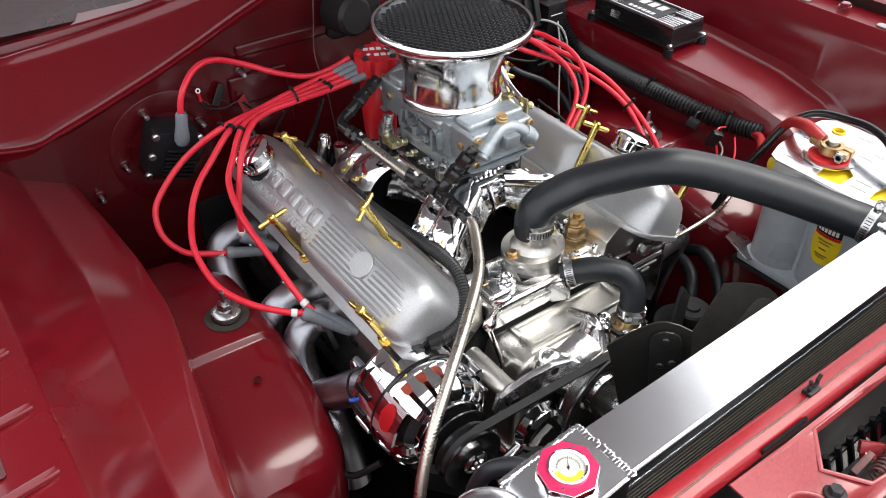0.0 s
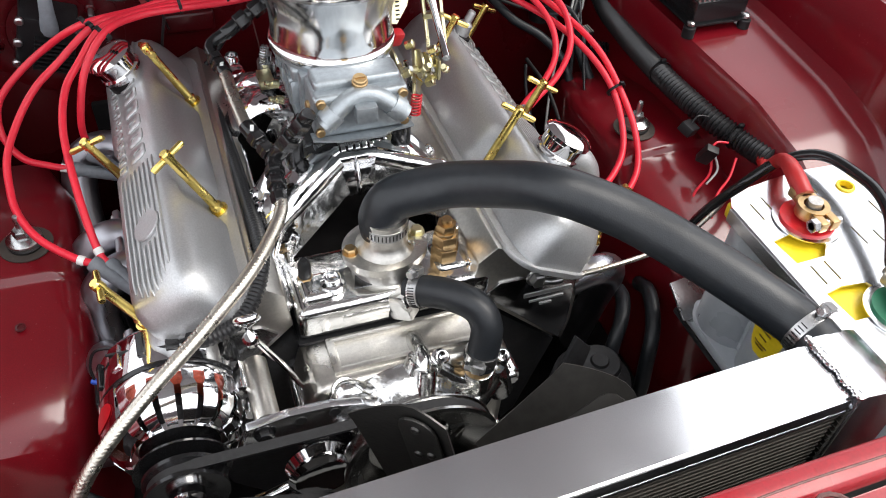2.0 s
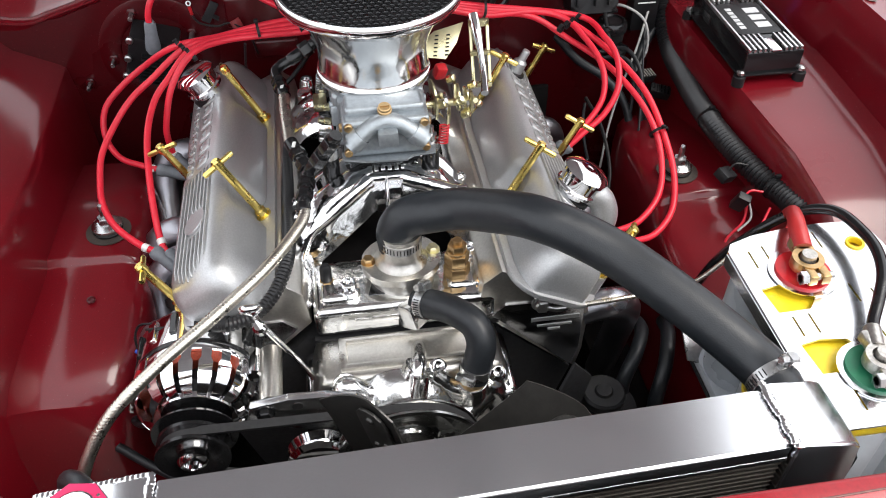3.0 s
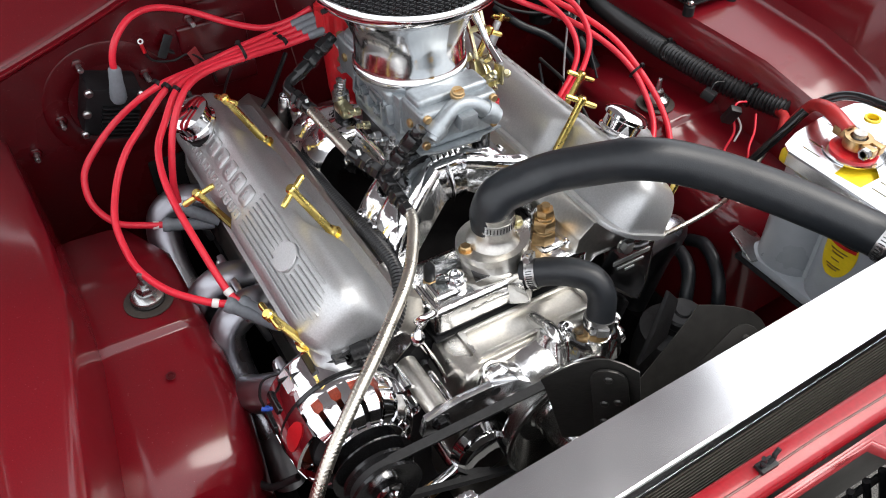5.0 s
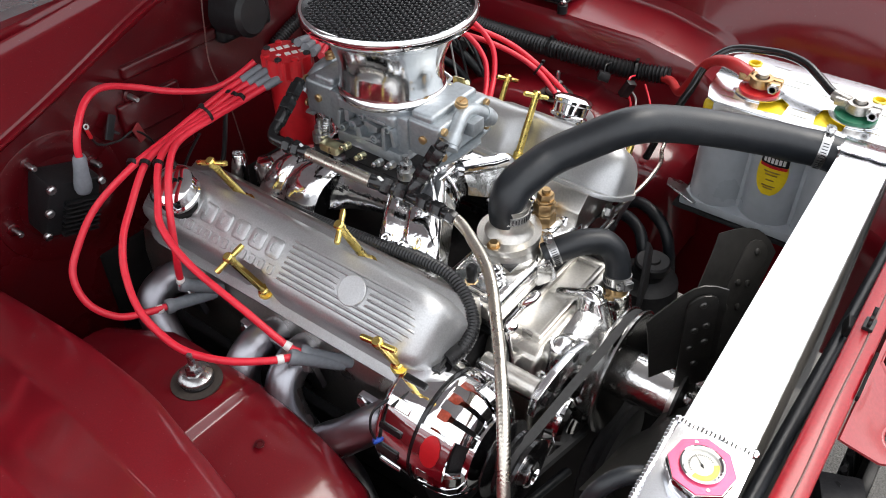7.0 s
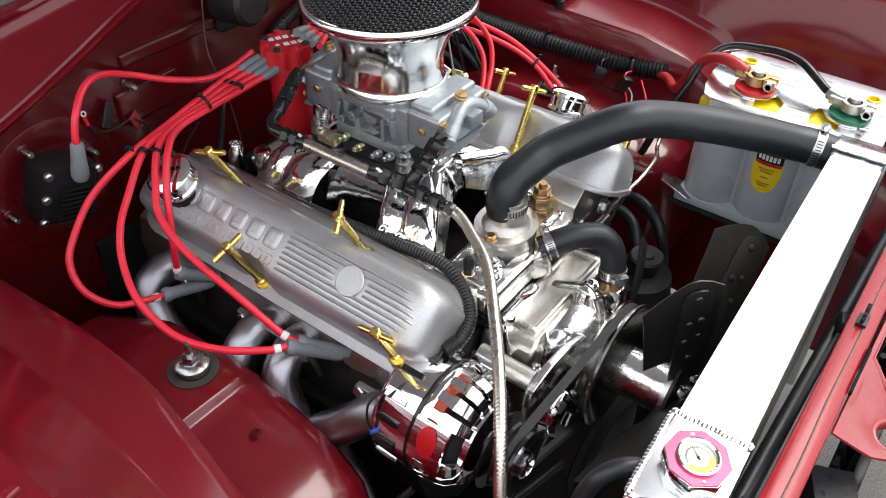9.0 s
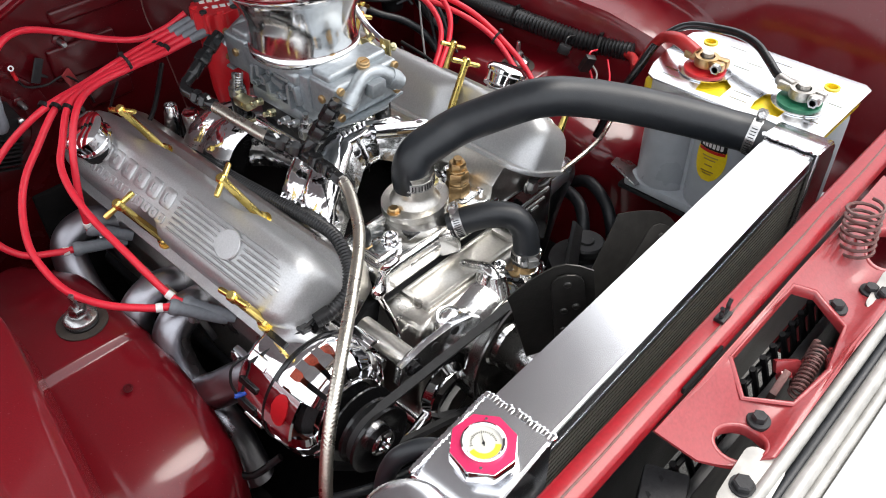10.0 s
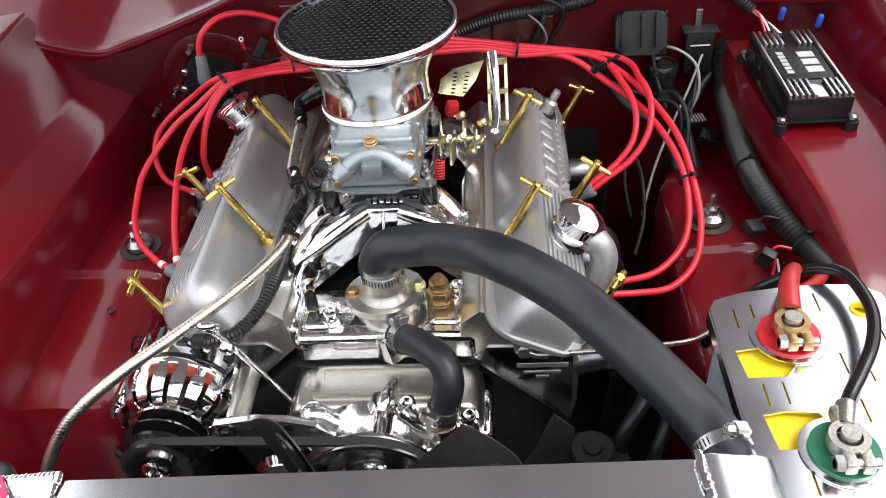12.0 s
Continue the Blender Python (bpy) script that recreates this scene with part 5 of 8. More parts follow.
prism(bm, circle(0.0200, 20, 0, 0, -198, 140) + circle(0.0135, 20, 0, 0, -58, -140), 0.0004, cm @ Matrix.Translation((0, 0, 0.0328)))
part("yellow_band", bm, YELLOW, dial, "yellow band on the dial")
bm = B()
prism(bm, [(-0.004, -0.0008), (0.013, 0), (-0.004, 0.0008)], 0.0005, cm @ Matrix.Rotation(radians(48), 4, "Z") @ Matrix.Translation((0, 0, 0.0337)))
lathe(bm, [(0.0018, 0.0330), (0.0015, 0.0345)], cm, 12)
part("needle", bm, BLACK, dial)
for a in (30, 210):
    bm = B()
    lathe(bm, [(0.0020, 0.032), (0.0018, 0.0336)], cm @ Matrix.Translation((0.032 * math.cos(radians(a)), 0.032 * math.sin(radians(a)), 0)), 12)
    part("rivet", bm, CHROME, cap)

ov = thing("overflow_can", "chrome overflow canister with a domed lid beside the radiator", "canister", (-0.375, -0.440, 0.50))
part("can", lathe(B(), [(0.034, 0.50), (0.034, 0.828), (0.0355, 0.830)], pose(-0.356, -0.442, 0), 36), CHROME, ov)
part("lid", lathe(B(), [(0.0362, 0.830), (0.0366, 0.850), (0.0345, 0.855), (0.030, 0.859), (0.016, 0.862), (0.0005, 0.863)], pose(-0.356, -0.442, 0), 40), BRUSHED, ov, "domed chrome lid")
bm = B()
tube(bm, [(-0.278, -0.403, 0.822), (-0.290, -0.389, 0.821), (-0.305, -0.376, 0.808), (-0.314, -0.369, 0.775), (-0.316, -0.368, 0.72), (-0.32, -0.38, 0.62)], 0.0085, 14)
solo("overflow_hose", bm, RUBBER, "black rubber overflow hose from the filler neck", "hose")

# ---- radiator support, latch panel and grille ----
bm = B()
rows = []
for y, z in ((-0.4945, 0.812), (-0.4950, 0.8425), (-0.4965, 0.8448), (-0.5000, 0.8456), (-0.5180, 0.8448), (-0.5205, 0.8430), (-0.5215, 0.8400), (-0.5216, 0.828)):
    rows.append([(x, y + 0.003 * math.sin((x + 0.2) * 2.0), z) for x in [-0.66 + 0.06 * i for i in range(24)]])
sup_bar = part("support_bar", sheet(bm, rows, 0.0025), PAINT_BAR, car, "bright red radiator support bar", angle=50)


def plate_with_holes(outer, holes, height, thick, cuts=2):
    """A plate over the outline, pierced by the holes; height(x, y) presses relief into it."""
    b = B()
    loops = [outer] + holes
    edges = []
    for loop in loops:
        vs = [b.verts.new((x, y, 0)) for x, y in loop]
        edges += [b.edges.new((vs[i], vs[(i + 1) % len(vs)])) for i in range(len(vs))]
    bmesh.ops.triangle_fill(b, use_beauty=True, edges=edges)
    bmesh.ops.subdivide_edges(b, edges=b.edges[:], cuts=cuts, use_grid_fill=True)
    bmesh.ops.triangulate(b, faces=b.faces[:])
    for v in b.verts:
        v.co.z = height(v.co.x, v.co.y)
    bmesh.ops.recalc_face_normals(b, faces=b.faces[:])
    bmesh.ops.solidify(b, geom=b.faces[:], thickness=thick)
    return b


def panel_z(x, y):
    f = max(0.0, min(1.0, (-0.516 - y) / 0.085))
    rib = 0.006 * math.exp(-((x - 0.055) / 0.030) ** 2)
    bowl = 0.016 * math.exp(-((x + 0.085) / 0.045) ** 2 - ((y + 0.565) / 0.030) ** 2) + 0.014 * math.exp(-((x - 0.165) / 0.05) ** 2 - ((y + 0.560) / 0.026) ** 2) + 0.014 * math.exp(-((x - 0.25) / 0.04) ** 2 - ((y + 0.57) / 0.03) ** 2)
    lip = 0.010 * math.exp(-((y + 0.602) / 0.010) ** 2)
    return 0.838 - 0.040 * f ** 0.7 + rib * (0.3 + f) - bowl + lip


outer = [(-0.150, -0.524), (0.330, -0.524), (0.345, -0.560), (0.300, -0.598), (0.200, -0.606), (-0.085, -0.606), (-0.135, -0.560)]
hole_a = [(-0.030, -0.530), (0.092, -0.530), (0.112, -0.547), (0.098, -0.585), (0.030, -0.597), (-0.020, -0.590), (-0.048, -0.556)]
hole_b = [(-0.108, -0.560), (-0.088, -0.553), (-0.066, -0.568), (-0.068, -0.590), (-0.085, -0.598), (-0.104, -0.585)]
hole_c = [(0.215, -0.560), (0.240, -0.550), (0.275, -0.556), (0.280, -0.580), (0.240, -0.592), (0.215, -0.582)]


def cut_round(loop, turns=2):
    """The outline with its corners cut round."""
    for _ in range(turns):
        out = []
        for i, (x, y) in enumerate(loop):
            x2, y2 = loop[(i + 1) % len(loop)]
            out += [(x * 0.75 + x2 * 0.25, y * 0.75 + y2 * 0.25), (x * 0.25 + x2 * 0.75, y * 0.25 + y2 * 0.75)]
        loop = out
    return loop


hole_b, hole_c = cut_round(hole_b), cut_round(hole_c)
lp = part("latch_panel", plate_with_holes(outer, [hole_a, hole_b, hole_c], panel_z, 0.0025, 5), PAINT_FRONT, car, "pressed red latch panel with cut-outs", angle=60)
for hole in (hole_a, hole_b, hole_c):
    mx, my = sum(p[0] for p in hole) / len(hole), sum(p[1] for p in hole) / len(hole)
    wall = []
    for grow, dz in ((0.0050, 0.0006), (0.0030, 0.0018), (0.0010, 0.0018), (-0.0008, 0.0004), (-0.0012, -0.0090)):
        ring = []
        for x, y in hole + hole[:1]:
            d = math.hypot(x - mx, y - my)
            ring.append((x + (x - mx) / d * grow, y + (y - my) / d * grow, panel_z(x, y) + dz))
        wall.append(ring)
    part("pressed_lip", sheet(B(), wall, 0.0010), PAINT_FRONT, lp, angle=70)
bm = B()
box(bm, (-0.075, -0.5228, 0.842), (0.066, 0.003, 0.007), bevel=0.001)
part("slot_recess", bm, DARK, sup_bar)
for x, y in ((-0.055, -0.576), (0.118, -0.569), (0.172, -0.583)):
    bm = B()
    z = panel_z(x, y)
    lathe(bm, [(0.0105, -0.004), (0.0105, 0.002), (0.0098, 0.0025)], pose(x, y, z), 20)
    lathe(bm, [(0.0068, 0.002), (0.0068, 0.0072), (0.0060, 0.0084)], pose(x, y, z), 6)
    part("panel_bolt", bm, IRON, lp)
solo("hood_spring", spring(B(), (0.206, -0.549, 0.808), (0.210, -0.541, 0.866), 0.0175, 0.0019, 7), RUST, "rust-red coil spring standing on the latch panel", "spring")
bm = B()
spring(bm, (0.000, -0.586, 0.792), (0.060, -0.580, 0.800), 0.007, 0.0014, 12)
solo("latch_spring", bm, RUST, "small rusty latch spring lying in the cut-out", "spring")
lt = thing("hood_latch", "overspray-covered hood latch levers in the cut-out", "latch", (0.04, -0.57, 0.74))
rnd = random.Random(11)
for i in range(9):
    bm = B()
    c = (0.015 + 0.009 * i, -0.565 - 0.002 * i + rnd.uniform(-0.008, 0.006), 0.772 + rnd.uniform(-0.012, 0.014))
    box(bm, c, (rnd.uniform(0.010, 0.032), rnd.uniform(0.004, 0.012), rnd.uniform(0.010, 0.03)), rot=Euler((rnd.uniform(-0.6, 0.6), rnd.uniform(-0.5, 0.5), rnd.uniform(-0.9, 0.9))).to_matrix(), bevel=0.002)
    part("lever", bm, PAINT_FRONT if i % 3 else RUST, lt)
cl = thing("hood_prop_clip", "black plastic prop rod clip on the support bar", "clip", (-0.012, -0.505, 0.846))
bm = B()
box(bm, (-0.012, -0.506, 0.8475), (0.018, 0.010, 0.004), bevel=0.001)
part("base", bm, BLACK, cl)
for s in (-1, 1):
    bm = B()
    tube(bm, [(-0.012 + s * 0.002, -0.506, 0.8485), (-0.012 + s * 0.0065, -0.506, 0.854), (-0.012 + s * 0.0050, -0.506, 0.858), (-0.012 + s * 0.0085, -0.506, 0.864)], 0.0020, 8)
    part("jaw", bm, BLACK, cl)
# added black strip and sheet that stand for shade between the core and the bar
sl = thing("gap_darkener", "added black strip and sheet darkening the gap between radiator and support bar", "seal", (0.03, -0.485, 0.78))
part("strip", tube(B(), [(-0.330, -0.481, 0.770), (-0.18, -0.482, 0.773), (0.0, -0.485, 0.775), (0.20, -0.488, 0.775), (0.400, -0.490, 0.773)], 0.0080, 10), RUBBER, sl)
part("apron", sheet(B(), [[(x, -0.484 - 0.006 * (x + 0.3), z) for x in (-0.34, -0.1, 0.15, 0.41)] for z in (0.768, 0.72, 0.64, 0.56)], 0.004), RUBBER, sl)
for x in (-0.245, 0.04, 0.31):
    bm = B()
    box(bm, (x, -0.488 - 0.004 * (x + 0.3), 0.792), (0.026, 0.010, 0.014), rot=Euler((0.3, 0.2, 0.2)).to_matrix(), bevel=0.002)
    part("retainer", bm, BLACK, sl)
# rust-brown sealer bead along the bar's top
seam = thing("sealer_bead", "thin rust-brown sealer bead along the support bar", "sealer", (0.0, -0.508, 0.8455))
bm = B()
rows_ = [(x, -0.5100 + 0.003 * math.sin((x + 0.2) * 2.0) + 0.0006 * math.sin(37 * x), 0.8450) for x in [-0.60 + 0.03 * i for i in range(38)]]
tube(bm, rows_, 0.0011, 6, 2)
part("bead", bm, RUST, seam)
# condenser and electric fan grid behind the cut-outs
ef = thing("electric_fan", "black pusher fan shroud with curved ribs ahead of the radiator", "fan", (0.02, -0.53, 0.50))
bm = B()
box(bm, (-0.01, -0.560, 0.57), (0.50, 0.010, 0.38), bevel=0.002)
part("shroud", bm, BLACK, ef)
for i in range(22):
    bm = B()
    x = -0.23 + 0.021 * i
    tube(bm, [(x, -0.538, 0.770), (x + 0.012, -0.546, 0.73), (x + 0.03, -0.551, 0.68), (x + 0.055, -0.553, 0.60)], 0.0036, 6)
    part("rib", bm, BLACK, ef)
for z in (0.755, 0.70, 0.63):
    bm = B()
    tube(bm, [(-0.26, -0.538 - (0.755 - z) * 0.10, z), (0.26, -0.538 - (0.755 - z) * 0.10, z)], 0.0035, 6)
    part("cross_rib", bm, BLACK, ef)
horn = thing("horn_bracket", "dark brackets hanging ahead of the radiator", "bracket", (-0.14, -0.56, 0.60))
for c, s, r in (((-0.150, -0.545, 0.70), (0.040, 0.040, 0.14), 0.4), ((-0.185, -0.570, 0.66), (0.014, 0.06, 0.18), -0.3), ((0.26, -0.57, 0.66), (0.03, 0.05, 0.16), 0.2)):
    bm = B()
    box(bm, c, s, rot=Euler((0, 0, r)).to_matrix(), bevel=0.004)
    part("bracket", bm, IRON, horn)
gr = thing("grille_moulding", "weathered grey grille moulding along the nose", "moulding", (0.05, -0.62, 0.76))
for k, (y, z, r, mat) in enumerate(((-0.611, 0.798, 0.0065, GREYSEAL), (-0.622, 0.792, 0.0055, RUBBER), (-0.632, 0.795, 0.0070, GREYSEAL), (-0.643, 0.790, 0.0060, GREYSEAL))):
    bm = B()
    tube(bm, [(-0.70, y + 0.010, z - 0.004), (-0.35, y + 0.002, z), (0.03, y, z), (0.45, y + 0.002, z), (0.75, y + 0.010, z - 0.004)], r, 10)
    part("strip", bm, mat, gr)
for x in (-0.120, 0.178):
    bm = B()
    prism(bm, rounded(0.075, 0.036, 0.012), 0.0025, pose(x, -0.602, 0.799, 4, 0, 4), 0.0006)
    tab = part("tab", bm, GREYSEAL, gr)
    bm = B()
    hexbolt(bm, pose(x - 0.008, -0.598, 0.802), 0.0080, 0.007)
    part("tab_bolt", bm, IRON, tab)
bm = B()
rows = []
for y, z in ((-0.650, 0.794), (-0.656, 0.800), (-0.70, 0.800), (-0.76, 0.79), (-0.79, 0.77), (-0.80, 0.70), (-0.79, 0.55), (-0.76, 0.40)):
    rows.append([(x, y + 0.02 * (x / 0.8) ** 2, z) for x in [-0.80 + 0.1 * i for i in range(17)]])
part("header_panel", sheet(bm, rows, 0.002), WHITE_TRIM, car, "bright front header panel", angle=60)

# ---- water pump, pulleys, fan ----
wp = thing("water_pump", "polished aluminium water pump with a rounded body", "water pump", (0.01, -0.23, 0.60))
PC = (0.0, 0.612)
bm = B()
lathe(bm, [(0.074, 0.0), (0.074, 0.012), (0.066, 0.030), (0.050, 0.044), (0.034, 0.052), (0.026, 0.070)], xf((PC[0], -0.200, PC[1]), (0, -1, 0)), 40)
part("volute", bm, POLISHED, wp)
bm = B()
tube(bm, [(-0.085, -0.206, 0.610), (-0.078, -0.210, 0.652), (-0.066, -0.212, 0.676), (-0.046, -0.213, 0.664), (-0.020, -0.212, 0.656), (0.002, -0.208, 0.668), (0.016, -0.204, 0.690)], 0.0145, 16)
part("upper_ridge", bm, POLISHED, wp)
bm = B()
tube(bm, [(0.030, -0.204, 0.672), (0.052, -0.210, 0.652), (0.078, -0.212, 0.646), (0.104, -0.206, 0.640), (0.116, -0.204, 0.600)], 0.0165, 16)
part("outlet_ridge", bm, POLISHED, wp)
for x, y, z, r, d in ((-0.068, -0.204, 0.660, 0.0150, (0.05, -0.35, 1)),):
    bm = B()
    lathe(bm, [(r * 1.15, -0.04), (r * 1.05, 0.012), (r, 0.022), (r * 0.9, 0.0235), (r * 0.5, 0.0230), (r * 0.45, 0.016), (0.0003, 0.016)], xf((x, y, z), d), 22)
    part("bolt_boss", bm, POLISHED, wp)
bm = B()
tube(bm, [(0.024, -0.158, 0.668), (0.022, -0.180, 0.680), (0.019, -0.200, 0.690), (0.014, -0.216, 0.684), (0.010, -0.228, 0.660)], 0.0095, 14)
part("centre_rib", bm, POLISHED, wp)
for x, y, z in ((0.041, -0.196, 0.672), (0.112, -0.200, 0.652), (-0.094, -0.200, 0.630)):
    bm = B()
    lathe(bm, [(0.0105, -0.02), (0.0105, 0.008), (0.0080, 0.009), (0.0080, 0.015), (0.0068, 0.0165), (0.0045, 0.016), (0.0003, 0.012)], xf((x, y, z), (0.05, -0.45, 0.9)), 18)
    part("cap_screw", bm, CHROME, wp)
for pts, r in (([(-0.074, -0.222, 0.652), (-0.050, -0.234, 0.630), (-0.030, -0.240, 0.606)], 0.012), ([(0.018, -0.216, 0.690), (0.012, -0.232, 0.660), (0.006, -0.240, 0.640)], 0.012), ([(0.100, -0.214, 0.640), (0.070, -0.232, 0.624), (0.040, -0.242, 0.604)], 0.013)):
    bm = B()
    tube(bm, pts, r, 14)
    part("web", bm, POLISHED, wp)
bm = B()
lathe(bm, [(0.021, -0.03), (0.0205, 0.010), (0.0185, 0.014), (0.016, 0.015)], xf((0.079, -0.213, 0.648), (0.06, 0.06, 1)), 26)
part("bypass_boss", bm, POLISHED, wp)
bm = B()
lathe(bm, [(0.0160, 0), (0.0160, 0.012)], xf((0.080, -0.213, 0.660), (0.06, 0.06, 1)), 24)
part("brass_nipple", bm, BRASS, wp, "brass bypass nipple")
pu = thing("pump_pulley", "dark steel dished water pump pulley", "pulley", (PC[0], -0.285, PC[1]))
bm = B()
lathe(bm, [(0.030, 0.0), (0.080, 0.0), (0.0840, 0.003), (0.0840, 0.005), (0.075, 0.011), (0.0840, 0.017), (0.0865, 0.020), (0.0865, 0.023), (0.0830, 0.0245), (0.0790, 0.021), (0.060, 0.004), (0.046, -0.006), (0.036, -0.008), (0.034, 0.004)], xf((PC[0], -0.250, PC[1]), (0, -1, 0)), 64)
part("sheave", bm, PULLEY_STEEL, pu)
bm = B()
lathe(bm, [(0.0335, 0.0), (0.0335, 0.086), (0.031, 0.088)], xf((PC[0], -0.262, PC[1]), (0, -1, 0)), 40)
part("spacer", bm, POLISHED, pu, "bright aluminium fan spacer")
part("spacer_collar", lathe(B(), [(0.030, 0.080), (0.0375, 0.081), (0.0375, 0.089), (0.031, 0.090)], xf((PC[0], -0.262, PC[1]), (0, -1, 0)), 40), MACHINED, pu)
FC = (0.003, 0.619)
fan = thing("cooling_fan", "six-blade dark grey steel engine fan", "fan", (FC[0], -0.36, FC[1]))
bm = B()
lathe(bm, [(0.055, 0.0), (0.056, 0.004), (0.030, 0.006), (0.012, 0.010), (0.012, 0.016)], xf((FC[0], -0.352, FC[1]), (0, -1, 0)), 40)
part("hub", bm, FAN, fan)
FANROT = 43.0
for k in range(6):
    ang = radians(FANROT + 60 * k)
    m = Matrix.Translation((FC[0], -0.356, FC[1])) @ Matrix.Rotation(-ang, 4, "Y") @ Matrix(((1, 0, 0, 0), (0, 0, -1, 0), (0, 1, 0, 0), (0, 0, 0, 1)))
    # local x outward, y round the hub, z towards the grille
    arm = B()
    prism(arm, [(0.035, -0.020), (0.195, -0.017)] + circle(0.017, 7, 0.198, 0, -90, 180) + [(0.035, 0.020)], 0.003, m @ pose(0, 0, 0, -44, 0, 0), 0.0008)
    arm_ob = part("blade_arm", arm, FAN, fan)
    b = B()
    rows = []
    for i in range(6):
        x = 0.078 + (0.226 - 0.078) * i / 5
        half0, half1 = 0.020, 0.042 + 0.008 * i / 5
        rr = []
        for j in range(9):
            f = j / 8
            y = -half0 + (half0 + half1) * f
            z = -0.004 - (1.15 if y < 0 else 0.70) * y
            cut = (0.030 * max(0, (f - 0.35) / 0.65) ** 1.5 + 0.014 * max(0, (0.30 - f) / 0.30) ** 2) * (0, 0, 0, 0.1, 0.4, 1)[i]
            rr.append(m @ Vector((x - cut, y, z)))
        rows.append(rr)
    part("blade", sheet(b, rows, 0.0016), FAN, fan, "pitched steel blade", angle=50)
    for x, y in ((0.120, 0.008), (0.128, -0.008), (0.155, 0.006), (0.160, -0.007), (0.200, 0.0), (0.085, 0.0)):
        rv = B()
        q = m @ pose(0, 0, 0, -44, 0, 0) @ Matrix.Translation((x, y, 0.003))
        lathe(rv, [(0.0045, 0), (0.0038, 0.002), (0.0018, 0.003), (0.0002, 0.0031)], q, 12)
        part("rivet", rv, FAN, arm_ob)
for k in range(4):
    bm = B()
    a = radians(45 + 90 * k)
    hexbolt(bm, xf((FC[0] + 0.024 * math.cos(a), -0.359, FC[1] + 0.024 * math.sin(a)), (0, -1, 0)), 0.007, 0.010)
    part("hub_bolt", bm, STEEL, fan)
crank = thing("crank_pulley", "dark crankshaft pulley low in the bay", "pulley", (0, -0.27, 0.44))
part("sheave", lathe(B(), [(0.02, 0), (0.080, 0.0), (0.085, 0.004), (0.077, 0.012), (0.085, 0.020), (0.078, 0.026), (0.03, 0.022)], xf((0.0, -0.264, 0.44), (0, -1, 0)), 48), IRON, crank)

# ---- alternator ----
AC = Vector((-0.236, 0, 0.664))
alt = thing("alternator", "chrome alternator with slotted housings and copper windings", "alternator", (AC.x, -0.19, AC.z))
am = xf((AC.x, -0.105, AC.z), (0, -1, 0), (1, 0, 0))
bm = B()
lathe(bm, [(0.030, 0.000), (0.060, 0.002), (0.068, 0.008), (0.071, 0.014), (0.071, 0.058)], am, 48)
part("rear_housing", bm, CHROME, alt)
bm = B()
lathe(bm, [(0.072, 0.0575), (0.0725, 0.0590), (0.0725, 0.0605), (0.072, 0.0620)], am, 48)
part("joint_band", bm, BLACK_GLOSS, alt)
bm = B()
lathe(bm, [(0.0640, 0.060), (0.0655, 0.070), (0.0640, 0.083), (0.052, 0.084)], am, 40)
part("stator_winding", bm, COPPER, alt, "red copper windings behind the slots")
bm = B()
lathe(bm, [(0.070, 0.0615), (0.071, 0.063), (0.071, 0.070), (0.0695, 0.072), (0.066, 0.072), (0.066, 0.0615)], am, 48, caps=False)
front = part("front_housing", bm, CHROME, alt)
bm = B()
lathe(bm, [(0.050, 0.080), (0.052, 0.100), (0.040, 0.112)], am, 40)
part("rotor", bm, IRON, alt)
for k in [q for q in range(20) if not 7 < q < 10]:
    a = radians(18 * k)
    bm = B()
    rows = []
    for r, h, half in ((0.0705, 0.070, 0.0058), (0.0695, 0.082, 0.0052), (0.0690, 0.088, 0.0078), (0.0650, 0.103, 0.0072), (0.0560, 0.114, 0.0062), (0.0420, 0.118, 0.0046)):
        rows.append([am @ Matrix.Rotation(a, 4, "Z") @ Vector((rr, s * half, h - (0.0 if rr == r else 0.004))) for rr, s in ((r, -1), (r, 1), (r - 0.007, 1), (r - 0.007, -1))])
    rings(bm, rows)
    part("housing_finger", bm, CHROME, front)
bm = B()
lathe(bm, [(0.046, 0.112), (0.046, 0.120), (0.030, 0.126), (0.018, 0.127), (0.018, 0.138)], am, 40)
part("nose_ring", bm, CHROME, alt)
bm = B()
lathe(bm, [(0.046, 0.134), (0.047, 0.137), (0.010, 0.137)], am, 40)
lathe(bm, [(0.0400, 0.146), (0.0400, 0.150), (0.032, 0.157), (0.0400, 0.164), (0.0400, 0.168), (0.022, 0.166), (0.018, 0.164)], am, 48)
part("pulley", bm, BLACK_GLOSS, alt, "black alternator pulley and fan")
bm = B()
lathe(bm, [(0.0165, 0.160), (0.0165, 0.172), (0.0140, 0.175), (0.0095, 0.176), (0.0085, 0.170), (0.0003, 0.170)], am, 28)
part("shaft_nut", bm, CHROME, alt)
for k in range(9):
    a = radians(200 - 24 * k)
    bm = B()
    mm = am @ Matrix.Rotation(a, 4, "Z") @ Matrix.Translation((0.0716, 0, 0.030))
    vs = bmesh.ops.create_cube(bm, size=1, matrix=mm @ Matrix.Diagonal((0.004, 0.013 if k % 2 else 0.008, 0.030, 1)))["verts"]
    bmesh.ops.bevel(bm, geom=bm.edges[:], offset=0.001, segments=1, affect="EDGES")
    part("housing_lug" if k % 3 == 0 else "housing_slot", bm, CHROME if k % 3 == 0 else BLACK_GLOSS, alt)
bm = B()


def curved(r, a0, a1, h0, h1):
    """A patch of the alternator's drum."""
    return [[am @ Vector((r * math.cos(radians(a0 + (a1 - a0) * i / 12)), r * math.sin(radians(a0 + (a1 - a0) * i / 12)), h)) for i in range(13)] for h in (h0, (h0 + h1) / 2, h1)]


